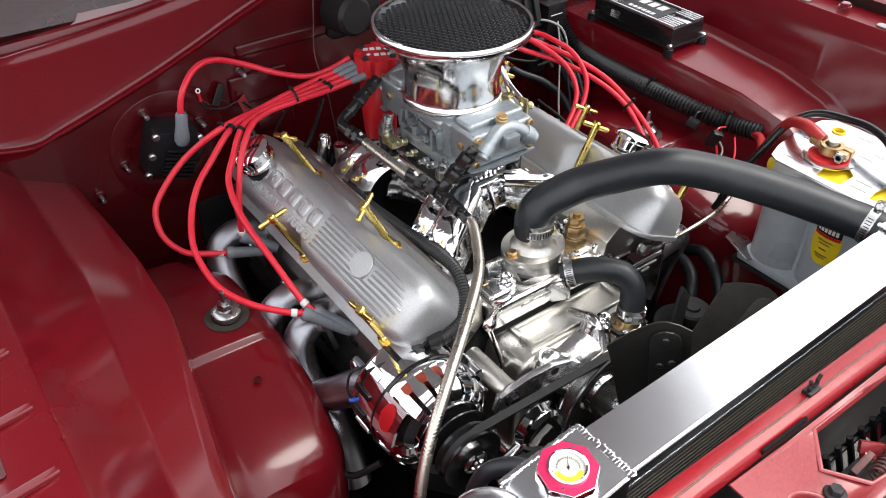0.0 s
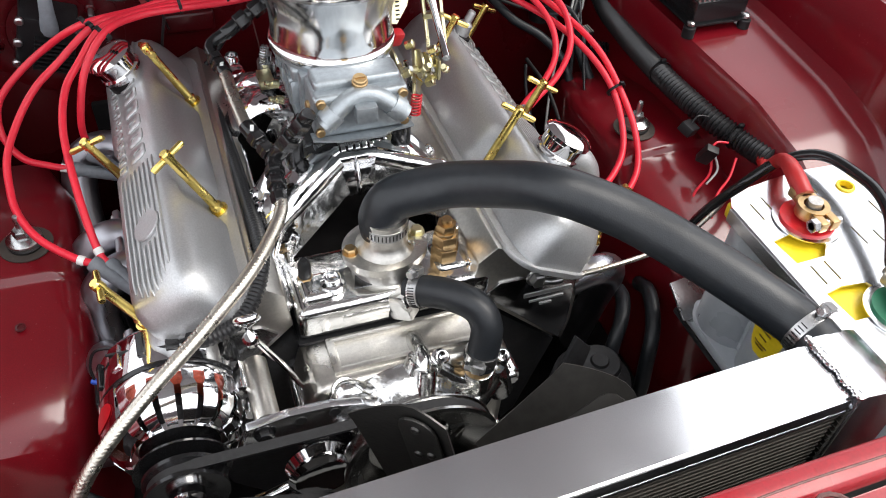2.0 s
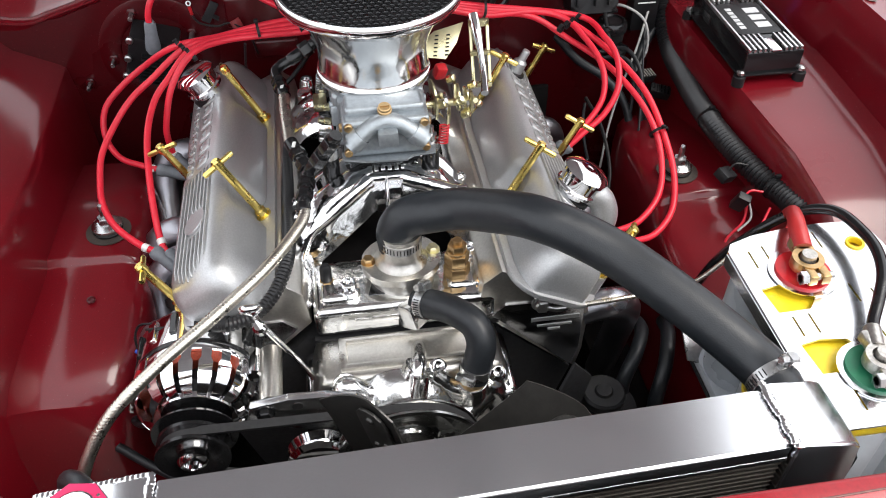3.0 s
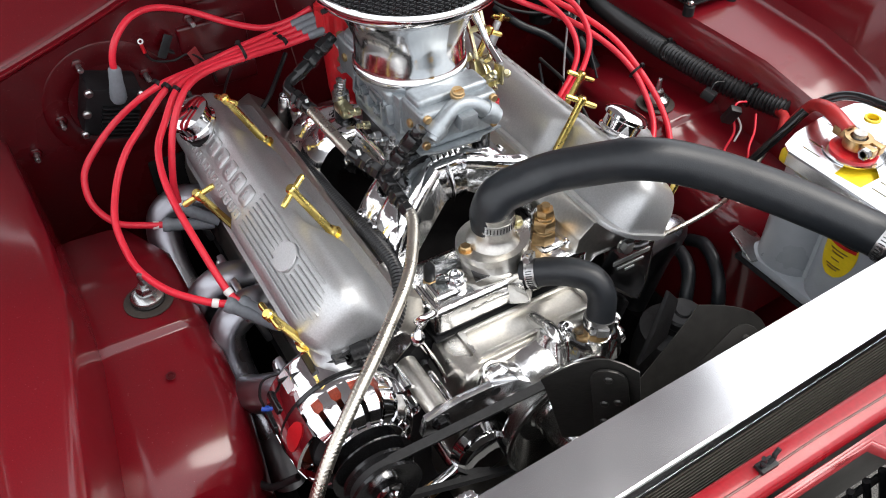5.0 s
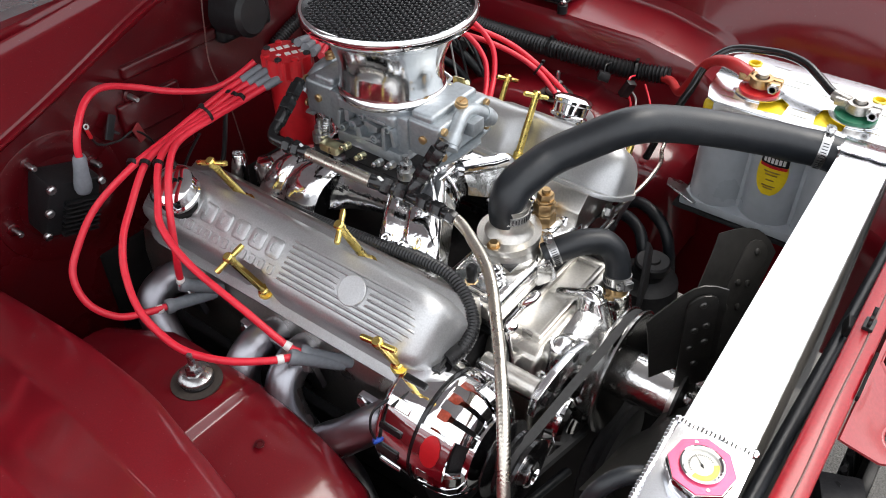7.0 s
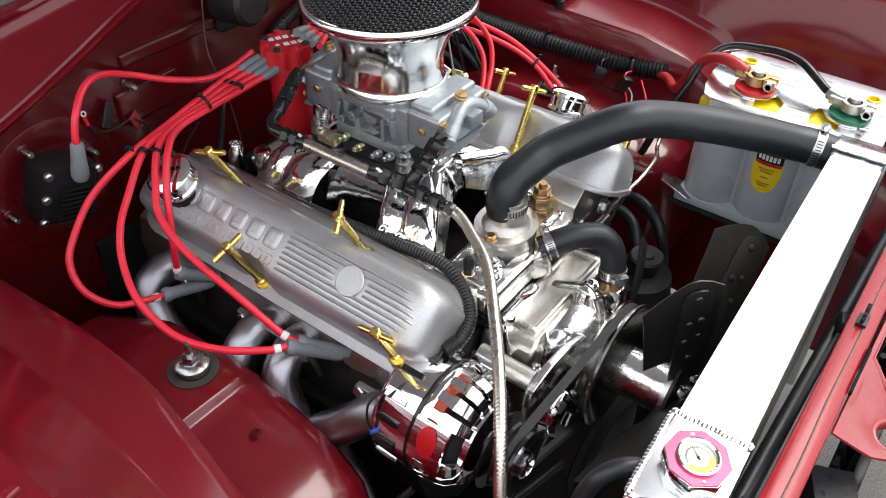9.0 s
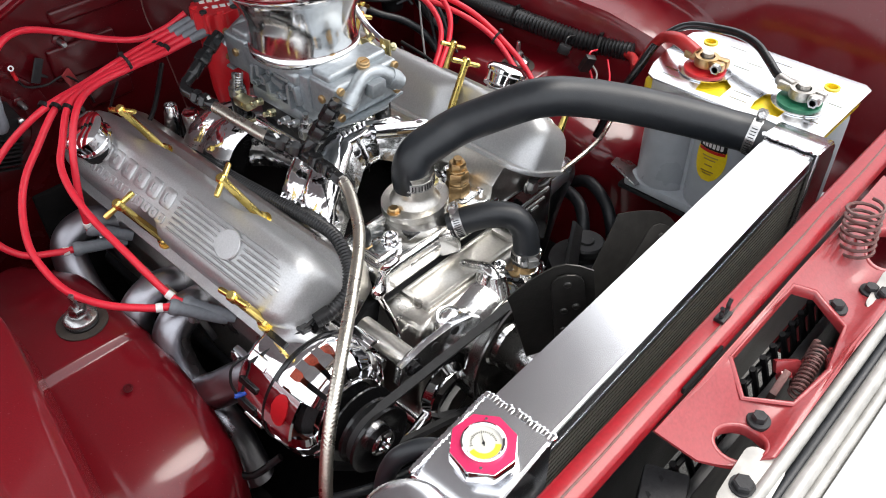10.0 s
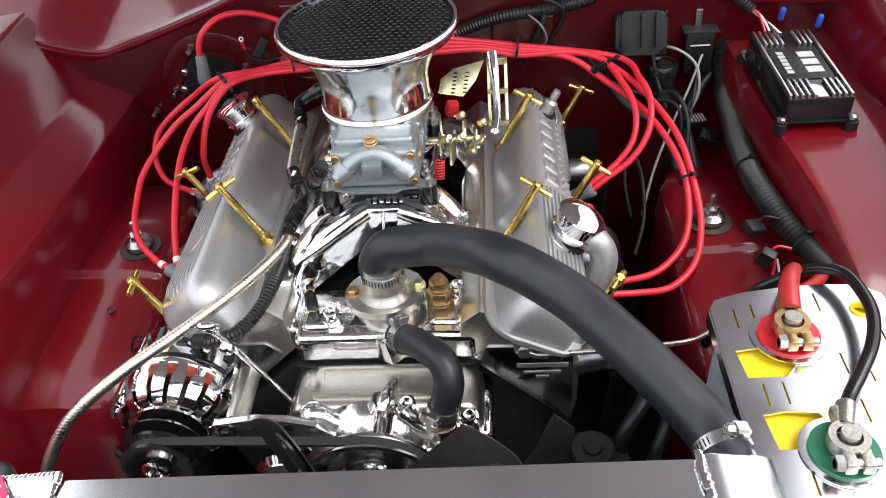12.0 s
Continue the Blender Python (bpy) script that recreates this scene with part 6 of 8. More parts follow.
part("housing_pad", sheet(bm, curved(0.0722, 132, 172, 0.062, 0.104), 0.004), CHROME, alt)
rows = []
for k in range(13):
    f = -1 + 2 * k / 12
    w = 14 * math.sqrt(max(0.0, 1 - f * f)) + 0.5
    rows.append([am @ Vector((0.0732 * math.cos(radians(150 - w + 2 * w * i / 8)), 0.0732 * math.sin(radians(150 - w + 2 * w * i / 8)), 0.083 + 0.012 * f)) for i in range(9)])
bm = B()
rings(bm, rows, False, False)
part("red_sticker", bm, RED_PLASTIC, alt, "oval red sticker")
for a, h in ((-5, 0.055), (25, 0.055)):
    bm = B()
    lathe(bm, [(0.010, 0), (0.010, 0.034), (0.0075, 0.036)], am @ Matrix.Rotation(radians(a), 4, "Z") @ Matrix.Translation((0.074, 0, h)), 16)
    part("through_bolt_boss", bm, CHROME, alt)
bm = B()
lathe(bm, [(0.0036, 0), (0.0036, 0.010)], xf((-0.302, -0.124, 0.674), (-0.8, 0.5, 0.2)), 12)
part("blue_connector", bm, material("blue_plastic", (0.02, 0.08, 0.45), 0.4), alt, "blue crimp connector")
wr = thing("alternator_wire", "thin black wires running down to the alternator", "wire", (-0.25, -0.12, 0.72))
for pts in ([(-0.205, -0.140, 0.735), (-0.235, -0.140, 0.727), (-0.270, -0.125, 0.722), (-0.298, -0.112, 0.712), (-0.308, -0.114, 0.694), (-0.308, -0.120, 0.678)], [(-0.202, -0.142, 0.737), (-0.228, -0.146, 0.735), (-0.262, -0.136, 0.728), (-0.288, -0.128, 0.720)], [(-0.200, -0.140, 0.735), (-0.212, -0.150, 0.722), (-0.220, -0.150, 0.712)]):
    part("strand", tube(B(), pts, 0.0016, 6), BLACK, wr)

# belt, bracket, adjuster
bm = B()
A, P = Vector((AC.x, 0, AC.z)), Vector((PC[0], 0, PC[1]))


def belt_path(c0, r0, c1, r1, y):
    """Outline of an open belt round two pulleys."""
    d = (c1 - c0)
    L, th = d.length, math.atan2(d.z, d.x)
    off = math.acos((r0 - r1) / L)
    out = []
    for i in range(15):
        a = th + off + (2 * math.pi - 2 * off) * i / 14
        out.append(Vector((c0.x + r0 * math.cos(a), y, c0.z + r0 * math.sin(a))))
    for i in range(25):
        a = th - off + 2 * off * i / 24
        out.append(Vector((c1.x + r1 * math.cos(a), y, c1.z + r1 * math.sin(a))))
    return out


path = belt_path(A, 0.036, P, 0.082, -0.262)
b_in = belt_path(A, 0.030, P, 0.076, -0.262)
rows = [[p + Vector((0, -0.0055, 0)) for p in path], [p + Vector((0, 0.0055, 0)) for p in path], [p + Vector((0, 0.0035, 0)) for p in b_in], [p + Vector((0, -0.0035, 0)) for p in b_in]]
loops = [[rows[k][i] for k in range(4)] for i in range(len(path))]
loops.append(loops[0])
rings(bm, loops, True, False)
solo("drive_belt", bm, TYREBLACK, "black rubber vee belt between pump and alternator pulleys", "belt")
ab = thing("alternator_bracket", "polished curved alternator bracket with slots", "bracket", (-0.12, -0.24, 0.68))
bm = B()
arc = [(-0.178, 0.674), (-0.172, 0.699), (-0.130, 0.706), (-0.090, 0.704), (-0.056, 0.694), (-0.036, 0.676), (-0.046, 0.660), (-0.080, 0.674), (-0.130, 0.670)]
prism(bm, arc, 0.010, Matrix.Translation((0, -0.232, 0)) @ Matrix(((1, 0, 0, 0), (0, 0, -1, 0), (0, 1, 0, 0), (0, 0, 0, 1))), 0.002)
part("arm", bm, BRUSHED, ab)
for x, z in ((-0.150, 0.692), (-0.120, 0.694), (-0.086, 0.694)):
    bm = B()
    lathe(bm, [(0.006, 0), (0.006, 0.0015)], xf((x, -0.2415, z), (0, -1, 0)), 16)
    part("hole", bm, BLACK, ab)
bm = B()
lathe(bm, [(0.013, 0.0), (0.013, 0.075)], xf((-0.150, -0.155, 0.688), (0, -1, 0)), 24)
part("spacer_tube", bm, MACHINED, ab)
bm = B()
hexbolt(bm, xf((-0.156, -0.242, 0.690), (0, -1, 0)), 0.008, 0.008)
part("pivot_bolt", bm, BLACK_GLOSS, ab)
bm = B()
prism(bm, [(-0.165, 0.66), (-0.150, 0.675), (-0.06, 0.640), (-0.03, 0.59), (-0.045, 0.575), (-0.08, 0.62)], 0.008, Matrix.Translation((0, -0.226, 0)) @ Matrix(((1, 0, 0, 0), (0, 0, -1, 0), (0, 1, 0, 0), (0, 0, 0, 1))), 0.002)
part("lower_plate", bm, BLACK_GLOSS, ab)
adj = thing("adjuster_rod", "steel threaded belt adjuster with brass collar", "rod", (-0.15, -0.24, 0.57))
d = Vector((-0.105, -0.236, 0.579)) - Vector((-0.205, -0.246, 0.557))
part("rod", lathe(B(), [(0.0055, 0), (0.0055, 0.05), (0.009, 0.051), (0.009, 0.095), (0.0055, 0.096), (0.0055, 0.125)], xf((-0.220, -0.2475, 0.5537), d), 14), CHROME, adj)
part("collar", lathe(B(), [(0.0095, 0.046), (0.0095, 0.058)], xf((-0.220, -0.2475, 0.5537), d), 6), BRASS, adj)
ps = thing("idler_pulley", "small chrome idler below the bracket", "pulley", (-0.10, -0.25, 0.60))
part("wheel", lathe(B(), [(0.01, 0), (0.034, 0), (0.037, 0.004), (0.030, 0.012), (0.037, 0.020), (0.030, 0.024), (0.012, 0.02)], xf((-0.105, -0.235, 0.604), (0, -1, 0)), 36), CHROME, ps)

# dipstick
dp = thing("dipstick", "chrome dipstick with a looped handle and bracket", "dipstick", (-0.147, -0.205, 0.80))
part("tube", tube(B(), [(-0.152, -0.202, 0.805), (-0.149, -0.183, 0.765), (-0.138, -0.178, 0.735), (-0.120, -0.172, 0.690), (-0.100, -0.165, 0.63)], 0.0034, 12), CHROME, dp)
part("collar", lathe(B(), [(0.0062, 0), (0.0075, 0.003), (0.0075, 0.012), (0.005, 0.015)], xf((-0.150, -0.186, 0.760), (-0.1, -0.35, 0.9)), 14), CHROME, dp)
bm = B()
tube(bm, [(-0.152, -0.202, 0.806), (-0.144, -0.208, 0.818), (-0.147, -0.216, 0.828), (-0.157, -0.217, 0.829), (-0.161, -0.209, 0.819), (-0.153, -0.202, 0.807)], 0.0040, 10)
part("handle", bm, CHROME, dp)

# ---- exhaust headers ----
hd = thing("exhaust_header", "heat-tinted tubular exhaust header", "exhaust header", (-0.28, 0.1, 0.5), "exhaust headers")
LEFT_PIPES = [
    [(-0.236, -0.128, 0.668), (-0.258, -0.122, 0.676), (-0.282, -0.098, 0.664), (-0.300, -0.064, 0.632), (-0.306, -0.030, 0.598), (-0.302, 0.01, 0.53), (-0.29, 0.05, 0.42)],
    [(-0.240, 0.048, 0.660), (-0.272, 0.044, 0.664), (-0.300, 0.036, 0.645), (-0.306, 0.020, 0.608), (-0.302, -0.012, 0.566), (-0.296, -0.05, 0.54), (-0.292, -0.08, 0.46)],
    [(-0.240, 0.098, 0.660), (-0.278, 0.100, 0.668), (-0.310, 0.098, 0.648), (-0.318, 0.090, 0.600), (-0.312, 0.070, 0.55), (-0.302, 0.04, 0.46)],
    [(-0.240, 0.262, 0.668), (-0.276, 0.270, 0.680), (-0.308, 0.266, 0.664), (-0.318, 0.236, 0.620), (-0.314, 0.192, 0.575), (-0.306, 0.15, 0.52), (-0.30, 0.12, 0.44)]]
for pts in LEFT_PIPES:
    part("pipe", tube(B(), pts, 0.0230, 20, 10), HEADER, hd)
for y, w in ((-0.100, 0.070), (0.072, 0.125), (0.266, 0.075)):
    bm = B()
    box(bm, (-0.263, y, 0.655), (0.009, w, 0.058), rot=Euler((0, radians(-14), 0)).to_matrix(), bevel=0.003)
    part("flange", bm, HEADER, hd)
    for dy in (-0.42, 0.42):
        bm = B()
        hexbolt(bm, xf((-0.268, y + dy * w, 0.672), (-0.95, 0, 0.2)), 0.0075, 0.008)
        part("flange_bolt", bm, STEEL, hd)
hr = thing("exhaust_header", "dark exhaust header beside the driver-side head", "exhaust header", (0.28, 0.1, 0.5), "exhaust headers")
for y in (-0.115, 0.065, 0.115, 0.28):
    part("pipe", tube(B(), [(0.240, y, 0.655), (0.280, y, 0.662), (0.305, y + 0.01, 0.64), (0.312, y + 0.03, 0.58), (0.305, y + 0.05, 0.46)], 0.0205, 16, 8), HEADER, hr)

# ---- ignition leads ----


def lead(pts, label, bands=(), boot=None, n_group="plug leads"):
    t = thing("spark_plug_lead", label, "ignition lead", pts[0], n_group)
    part("cable", tube(B(), pts, 0.0046, 12, 8), RED_WIRE, t)
    if boot:
        a, b_ = Vector(boot[0]), Vector(boot[1])
        d = b_ - a
        part("plug_boot", lathe(B(), [(0.0085, -0.003), (0.0098, 0.000), (0.0098, 0.006), (0.0082, 0.009), (0.0080, d.length * 0.9), (0.0070, d.length)], xf(a, d), 16), BOOT, t, "grey rubber plug boot")
    for p, d in bands:
        part("marker_band", lathe(B(), [(0.0052, -0.004), (0.0056, -0.0035), (0.0056, 0.0035), (0.0052, 0.004)], xf(p, d), 14), WHITE, t, "white number sleeve")
    return t


lead([(-0.042, 0.312, 0.876), (-0.085, 0.324, 0.863), (-0.144, 0.312, 0.861), (-0.200, 0.310, 0.850), (-0.264, 0.299, 0.845), (-0.318, 0.314, 0.808), (-0.360, 0.303, 0.779), (-0.384, 0.290, 0.754), (-0.388, 0.268, 0.724), (-0.370, 0.242, 0.703), (-0.340, 0.228, 0.695), (-0.312, 0.222, 0.688)], "red silicone plug lead looping past the shock tower", [((-0.324, 0.225, 0.690), (0.9, -0.2, -0.2))], [(-0.313, 0.222, 0.688), (-0.252, 0.205, 0.676)])
lead([(-0.040, 0.300, 0.875), (-0.085, 0.314, 0.860), (-0.142, 0.304, 0.859), (-0.200, 0.302, 0.851), (-0.249, 0.291, 0.846), (-0.300, 0.268, 0.814), (-0.329, 0.249, 0.797), (-0.353, 0.222, 0.776), (-0.372, 0.180, 0.754), (-0.374, 0.140, 0.735), (-0.368, 0.105, 0.725), (-0.348, 0.063, 0.720), (-0.315, 0.029, 0.714), (-0.292, 0.016, 0.709)], "red silicone plug lead in a long outer loop", [((-0.306, 0.023, 0.712), (0.85, -0.5, -0.15))], [(-0.294, 0.017, 0.709), (-0.248, -0.020, 0.680)])
lead([(-0.036, 0.288, 0.873), (-0.085, 0.304, 0.858), (-0.140, 0.297, 0.858), (-0.200, 0.294, 0.854), (-0.241, 0.274, 0.850), (-0.272, 0.246, 0.826), (-0.294, 0.218, 0.806), (-0.303, 0.164, 0.782), (-0.297, 0.085, 0.748), (-0.287, 0.029, 0.714), (-0.276, 0.014, 0.703)], "red silicone plug lead crossing the valve cover side", [((-0.287, 0.030, 0.714), (0.3, -0.8, -0.5))], [(-0.278, 0.016, 0.704), (-0.240, -0.026, 0.680)])
lead([(-0.032, 0.276, 0.872), (-0.084, 0.296, 0.855), (-0.138, 0.292, 0.856), (-0.195, 0.288, 0.854), (-0.236, 0.259, 0.853), (-0.268, 0.232, 0.820), (-0.286, 0.216, 0.765), (-0.288, 0.219, 0.728), (-0.287, 0.221, 0.704)], "red silicone plug lead dropping behind the valve cover", [((-0.288, 0.220, 0.716), (0, 0.1, -1))], [(-0.287, 0.221, 0.708), (-0.246, 0.196, 0.684)])
cw = thing("coil_lead", "red silicone coil lead arching to the firewall coil", "ignition lead", (-0.31, 0.355, 0.85))
part("cable", tube(B(), [(-0.030, 0.322, 0.884), (-0.060, 0.334, 0.868), (-0.092, 0.352, 0.858), (-0.130, 0.384, 0.862), (-0.175, 0.404, 0.882), (-0.222, 0.391, 0.906), (-0.260, 0.368, 0.913), (-0.288, 0.351, 0.897), (-0.300, 0.347, 0.872), (-0.301, 0.348, 0.848)], 0.0046, 12), RED_WIRE, cw)
part("coil_boot", lathe(B(), [(0.0062, -0.004), (0.0084, 0.0), (0.0092, 0.020), (0.0108, 0.034), (0.0112, 0.044), (0.0085, 0.050), (0.0005, 0.0515)], xf((-0.301, 0.348, 0.858), (-0.006, 0.006, -0.050)), 20), BOOT, cw, "straight grey coil boot")

RIGHT = [
    ([(0.335, 0.318, 0.838), (0.362, 0.262, 0.830), (0.372, 0.225, 0.815), (0.366, 0.188, 0.788), (0.342, 0.166, 0.758), (0.305, 0.148, 0.738), (0.285, 0.140, 0.725)], "red plug lead dropping to the rear cylinders", 0.010),
    ([(0.300, 0.318, 0.842), (0.338, 0.270, 0.822), (0.352, 0.225, 0.800), (0.346, 0.190, 0.774), (0.322, 0.168, 0.750), (0.292, 0.152, 0.734), (0.278, 0.146, 0.722)], "red plug lead curving down beside the valve cover", 0.004),
    ([(0.262, 0.318, 0.842), (0.313, 0.294, 0.816), (0.362, 0.237, 0.798), (0.394, 0.176, 0.775), (0.409, 0.126, 0.748), (0.410, 0.085, 0.715), (0.396, 0.050, 0.690), (0.360, 0.018, 0.676), (0.318, -0.004, 0.682), (0.286, -0.016, 0.690)], "red plug lead sweeping forward along the driver side", -0.002),
    ([(0.285, 0.322, 0.846), (0.335, 0.296, 0.828), (0.378, 0.240, 0.806), (0.406, 0.180, 0.782), (0.419, 0.126, 0.750), (0.424, 0.075, 0.714), (0.412, 0.030, 0.682), (0.376, -0.004, 0.668), (0.330, -0.022, 0.676), (0.288, -0.032, 0.684)], "red plug lead in the widest driver-side loop", -0.008)]
for k, (pts, lab, off) in enumerate(RIGHT):
    start = [(0.024, 0.282 - 0.012 * k, 0.905 - 0.004 * k), (0.080, 0.305 - 0.006 * k, 0.888 - 0.004 * k), (0.135, 0.318 - 0.004 * k, 0.873 - 0.002 * k), (0.190, 0.322 - 0.004 * k, 0.862 - 0.003 * k)]
    e = Vector(pts[-1])
    lead(start + pts, lab, [], [e, e + Vector((-0.045, 0.006, -0.030))])


def cable_tie(c, d, w, h, name="wire_separator", n=4, mat=BLACK):
    """A black separator clip that holds several leads side by side."""
    t = thing(name, "black plastic lead separator clip", "clip", c, "lead separators")
    fr = xf(c, d, (0, 0, 1))
    for i in range(n):
        b = B()
        off = (i - (n - 1) / 2) * w / n
        lathe(b, [(0.0050, -0.0028), (0.0066, -0.0028), (0.0066, 0.0028), (0.0050, 0.0028)], fr @ Matrix.Translation((0, off, 0)), 14, caps=False)
        part("ring", b, mat, t)
    return t


cable_tie((-0.086, 0.313, 0.859), (-1, -0.2, -0.2), 0.040, 0.0)
cable_tie((-0.248, 0.281, 0.848), (-0.80, -0.50, -0.3), 0.066, 0.0)
for c, d in (((-0.144, 0.301, 0.859), (1, 0.1, 0.1)), ((0.186, 0.316, 0.860), (1, 0.1, -0.2)), ((0.412, 0.122, 0.750), (0.2, -0.9, -0.5))):
    bm = B()
    fr = xf(c, d, (0, 0, 1))
    lathe(bm, [(0.0130, -0.002), (0.0142, -0.002), (0.0142, 0.002), (0.0130, 0.002)], fr, 20, caps=False)
    box(bm, fr @ Vector((0.016, 0, 0)), (0.006, 0.005, 0.005), bevel=0.001)
    solo("cable_tie", bm, BLACK, "black cable tie round the red leads", "cable tie", "cable ties")
cable_tie((0.318, 0.300, 0.836), (0.6, -0.75, -0.2), 0.060, 0.0)

# distributor
ds = thing("distributor", "red distributor with a scalloped cap and grey boots", "distributor", (-0.024, 0.262, 0.70))
DM = pose(-0.003, 0.284, -0.006, 0, 0, 0)
part("body", lathe(B(), [(0.022, 0.70), (0.024, 0.76), (0.027, 0.78), (0.029, 0.83), (0.030, 0.878)], DM, 36), RED_PLASTIC, ds)
bm = B()
sc_out = []
for i in range(80):
    a = 2 * math.pi * i / 80
    r = 0.0340 + 0.0024 * math.cos(10 * a)
    sc_out.append((r * math.cos(a), r * math.sin(a)))
prism(bm, sc_out, 0.028, DM @ Matrix.Translation((0, 0, 0.878)), 0.003)
dcap = part("cap", bm, RED_PLASTIC, ds, "scalloped red cap")
for k in range(8):
    a = radians(22.5 + 45 * k)
    bm = B()
    lathe(bm, [(0.0050, 0), (0.0050, 0.004), (0.0035, 0.005)], DM @ Matrix.Translation((0.0295 * math.cos(a), 0.0295 * math.sin(a), 0.9045)), 12)
    part("screw", bm, RED_PLASTIC if k % 2 else IRON, dcap)
bm = B()
for dx, dy, w, h, r in ((0.0, 0.018, 0.030, 0.008, -25), (0.006, -0.014, 0.030, 0.008, 155), (-0.022, 0.0, 0.005, 0.005, 0), (0.026, 0.004, 0.005, 0.005, 20)):
    for j in range(3 if w > 0.01 else 1):
        bmesh.ops.create_cube(bm, size=1, matrix=DM @ Matrix.Translation((dx * 0.7, dy * 0.8, 0.9062)) @ Matrix.Rotation(radians(r), 4, "Z") @ Matrix.Translation(((j - 1) * w / 2.9 if w > 0.01 else 0, 0, 0)) @ Matrix.Diagonal((w / 4 if w > 0.01 else w, h * 1.1, 0.0008, 1)))
part("printed_mark", bm, WHITE, dcap, "white printed blocks")
for p0, p1 in (((-0.042, 0.312, 0.876), (-0.085, 0.324, 0.863)), ((-0.040, 0.300, 0.875), (-0.085, 0.314, 0.860)), ((-0.036, 0.288, 0.873), (-0.085, 0.304, 0.858)), ((-0.032, 0.276, 0.872), (-0.084, 0.296, 0.855)),
               ((0.024, 0.282, 0.905), (0.080, 0.305, 0.888)), ((0.024, 0.270, 0.901), (0.080, 0.299, 0.884)), ((0.024, 0.258, 0.897), (0.080, 0.293, 0.880))):
    p0, d = Vector(p0), (Vector(p1) - Vector(p0)).normalized()
    part("boot", lathe(B(), [(0.0060, -0.012), (0.0064, 0.0), (0.0062, 0.010), (0.0057, 0.020), (0.0052, 0.022)], xf(p0, d), 16), BOOT, ds, "grey cap boot")

# coil on the firewall
co = thing("ignition_coil", "black finned ignition coil bolted to the firewall", "ignition coil", (-0.33, 0.39, 0.80))
CC = Vector((-0.317, 0.396, 0.786))
crot = Euler((radians(8), radians(18), 0)).to_matrix()
bm = B()
box(bm, CC, (0.072, 0.050, 0.078), rot=crot, bevel=0.006)
part("case", bm, BLACK, co)
for i in range(8):
    bm = B()
    c = CC + crot @ Vector((0.010, -0.028, -0.036 + 0.0068 * i))
    box(bm, c, (0.050, 0.010, 0.0028), rot=crot, bevel=0.0008)
    part("fin", bm, BLACK, co)
for x, z in ((-0.034, 0.034), (0.034, 0.034), (-0.034, -0.034), (-0.034, 0.0)):
    bm = B()
    c = CC + crot @ Vector((x, -0.025, z))
    lathe(bm, [(0.006, 0), (0.006, 0.004), (0.004, 0.006)], xf(c, crot @ Vector((0, -1, 0))), 10)
    part("screw", bm, STEEL, co)
bm = B()
box(bm, CC + crot @ Vector((0.016, -0.0262, -0.036)), (0.036, 0.002, 0.008), rot=crot)
part("label_bar", bm, RED_PLASTIC, co, "small red and white label")

# PCV hose along the inner side of the passenger cover
pv = thing("vacuum_loom", "black corrugated loom along the valve cover", "hose", (-0.12, 0.1, 0.75))
part("conduit", tube(B(), [(-0.133, 0.320, 0.744), (-0.126, 0.222, 0.745), (-0.121, 0.120, 0.748), (-0.119, 0.030, 0.756), (-0.118, -0.045, 0.764), (-0.121, -0.085, 0.764), (-0.134, -0.118, 0.754), (-0.156, -0.142, 0.744), (-0.184, -0.150, 0.738), (-0.204, -0.146, 0.734)], 0.0080, 12, 8, ripple=0.0007, pitch=0.0045), LOOM, pv)
bm = B()
tube(bm, [(-0.190, -0.149, 0.737), (-0.208, -0.144, 0.733)], 0.0092, 12)
part("tape", bm, BLACK, pv)

# ---- battery ----
bt = thing("battery", "grey spiral-cell battery with yellow top and oval label", "battery", (0.448, -0.325, 0.632))
bm = B()
prof = [(0.040, 0.622), (0.0435, 0.628), (0.0435, 0.783), (0.042, 0.789)]
for i in range(3):
    for j in range(2):
        part("cell", lathe(B(), prof, pose(0.413 + 0.079 * j, -0.223 - 0.081 * i, 0), 28), GREYPLASTIC, bt, "round cell tower")
box(bm, (0.452, -0.304, 0.705), (0.120, 0.22, 0.164), bevel=0.004)
part("case_core", bm, GREYPLASTIC, bt)
bm = B()
box(bm, (0.452, -0.304, 0.630), (0.170, 0.252, 0.016), bevel=0.006)
part("case_foot", bm, GREYPLASTIC, bt)
bm = B()
box(bm, (0.453, -0.304, 0.798), (0.162, 0.246, 0.022), bevel=0.008, seg=3)
part("yellow_top", bm, YELLOW, bt, "yellow top moulding")

bm = B()
ov_out = [(0.021 * math.cos(2 * math.pi * i / 32), 0.037 * math.sin(2 * math.pi * i / 32)) for i in range(32)]
R_C = 0.0440


def wrap(x, z, r=R_C):
    """A point of a label that is wrapped round the middle cell."""
    a = x / r
    return Vector((0.413 - r * math.cos(a), -0.304 - r * math.sin(a), 0.728 + z))


def strip_label(b, x0, x1, z0, z1, r):
    n = 8
    lo = [b.verts.new(wrap(x0 + (x1 - x0) * i / n, z0, r)) for i in range(n + 1)]
    hi = [b.verts.new(wrap(x0 + (x1 - x0) * i / n, z1, r)) for i in range(n + 1)]
    for i in range(n):
        b.faces.new((lo[i], lo[i + 1], hi[i + 1], hi[i]))


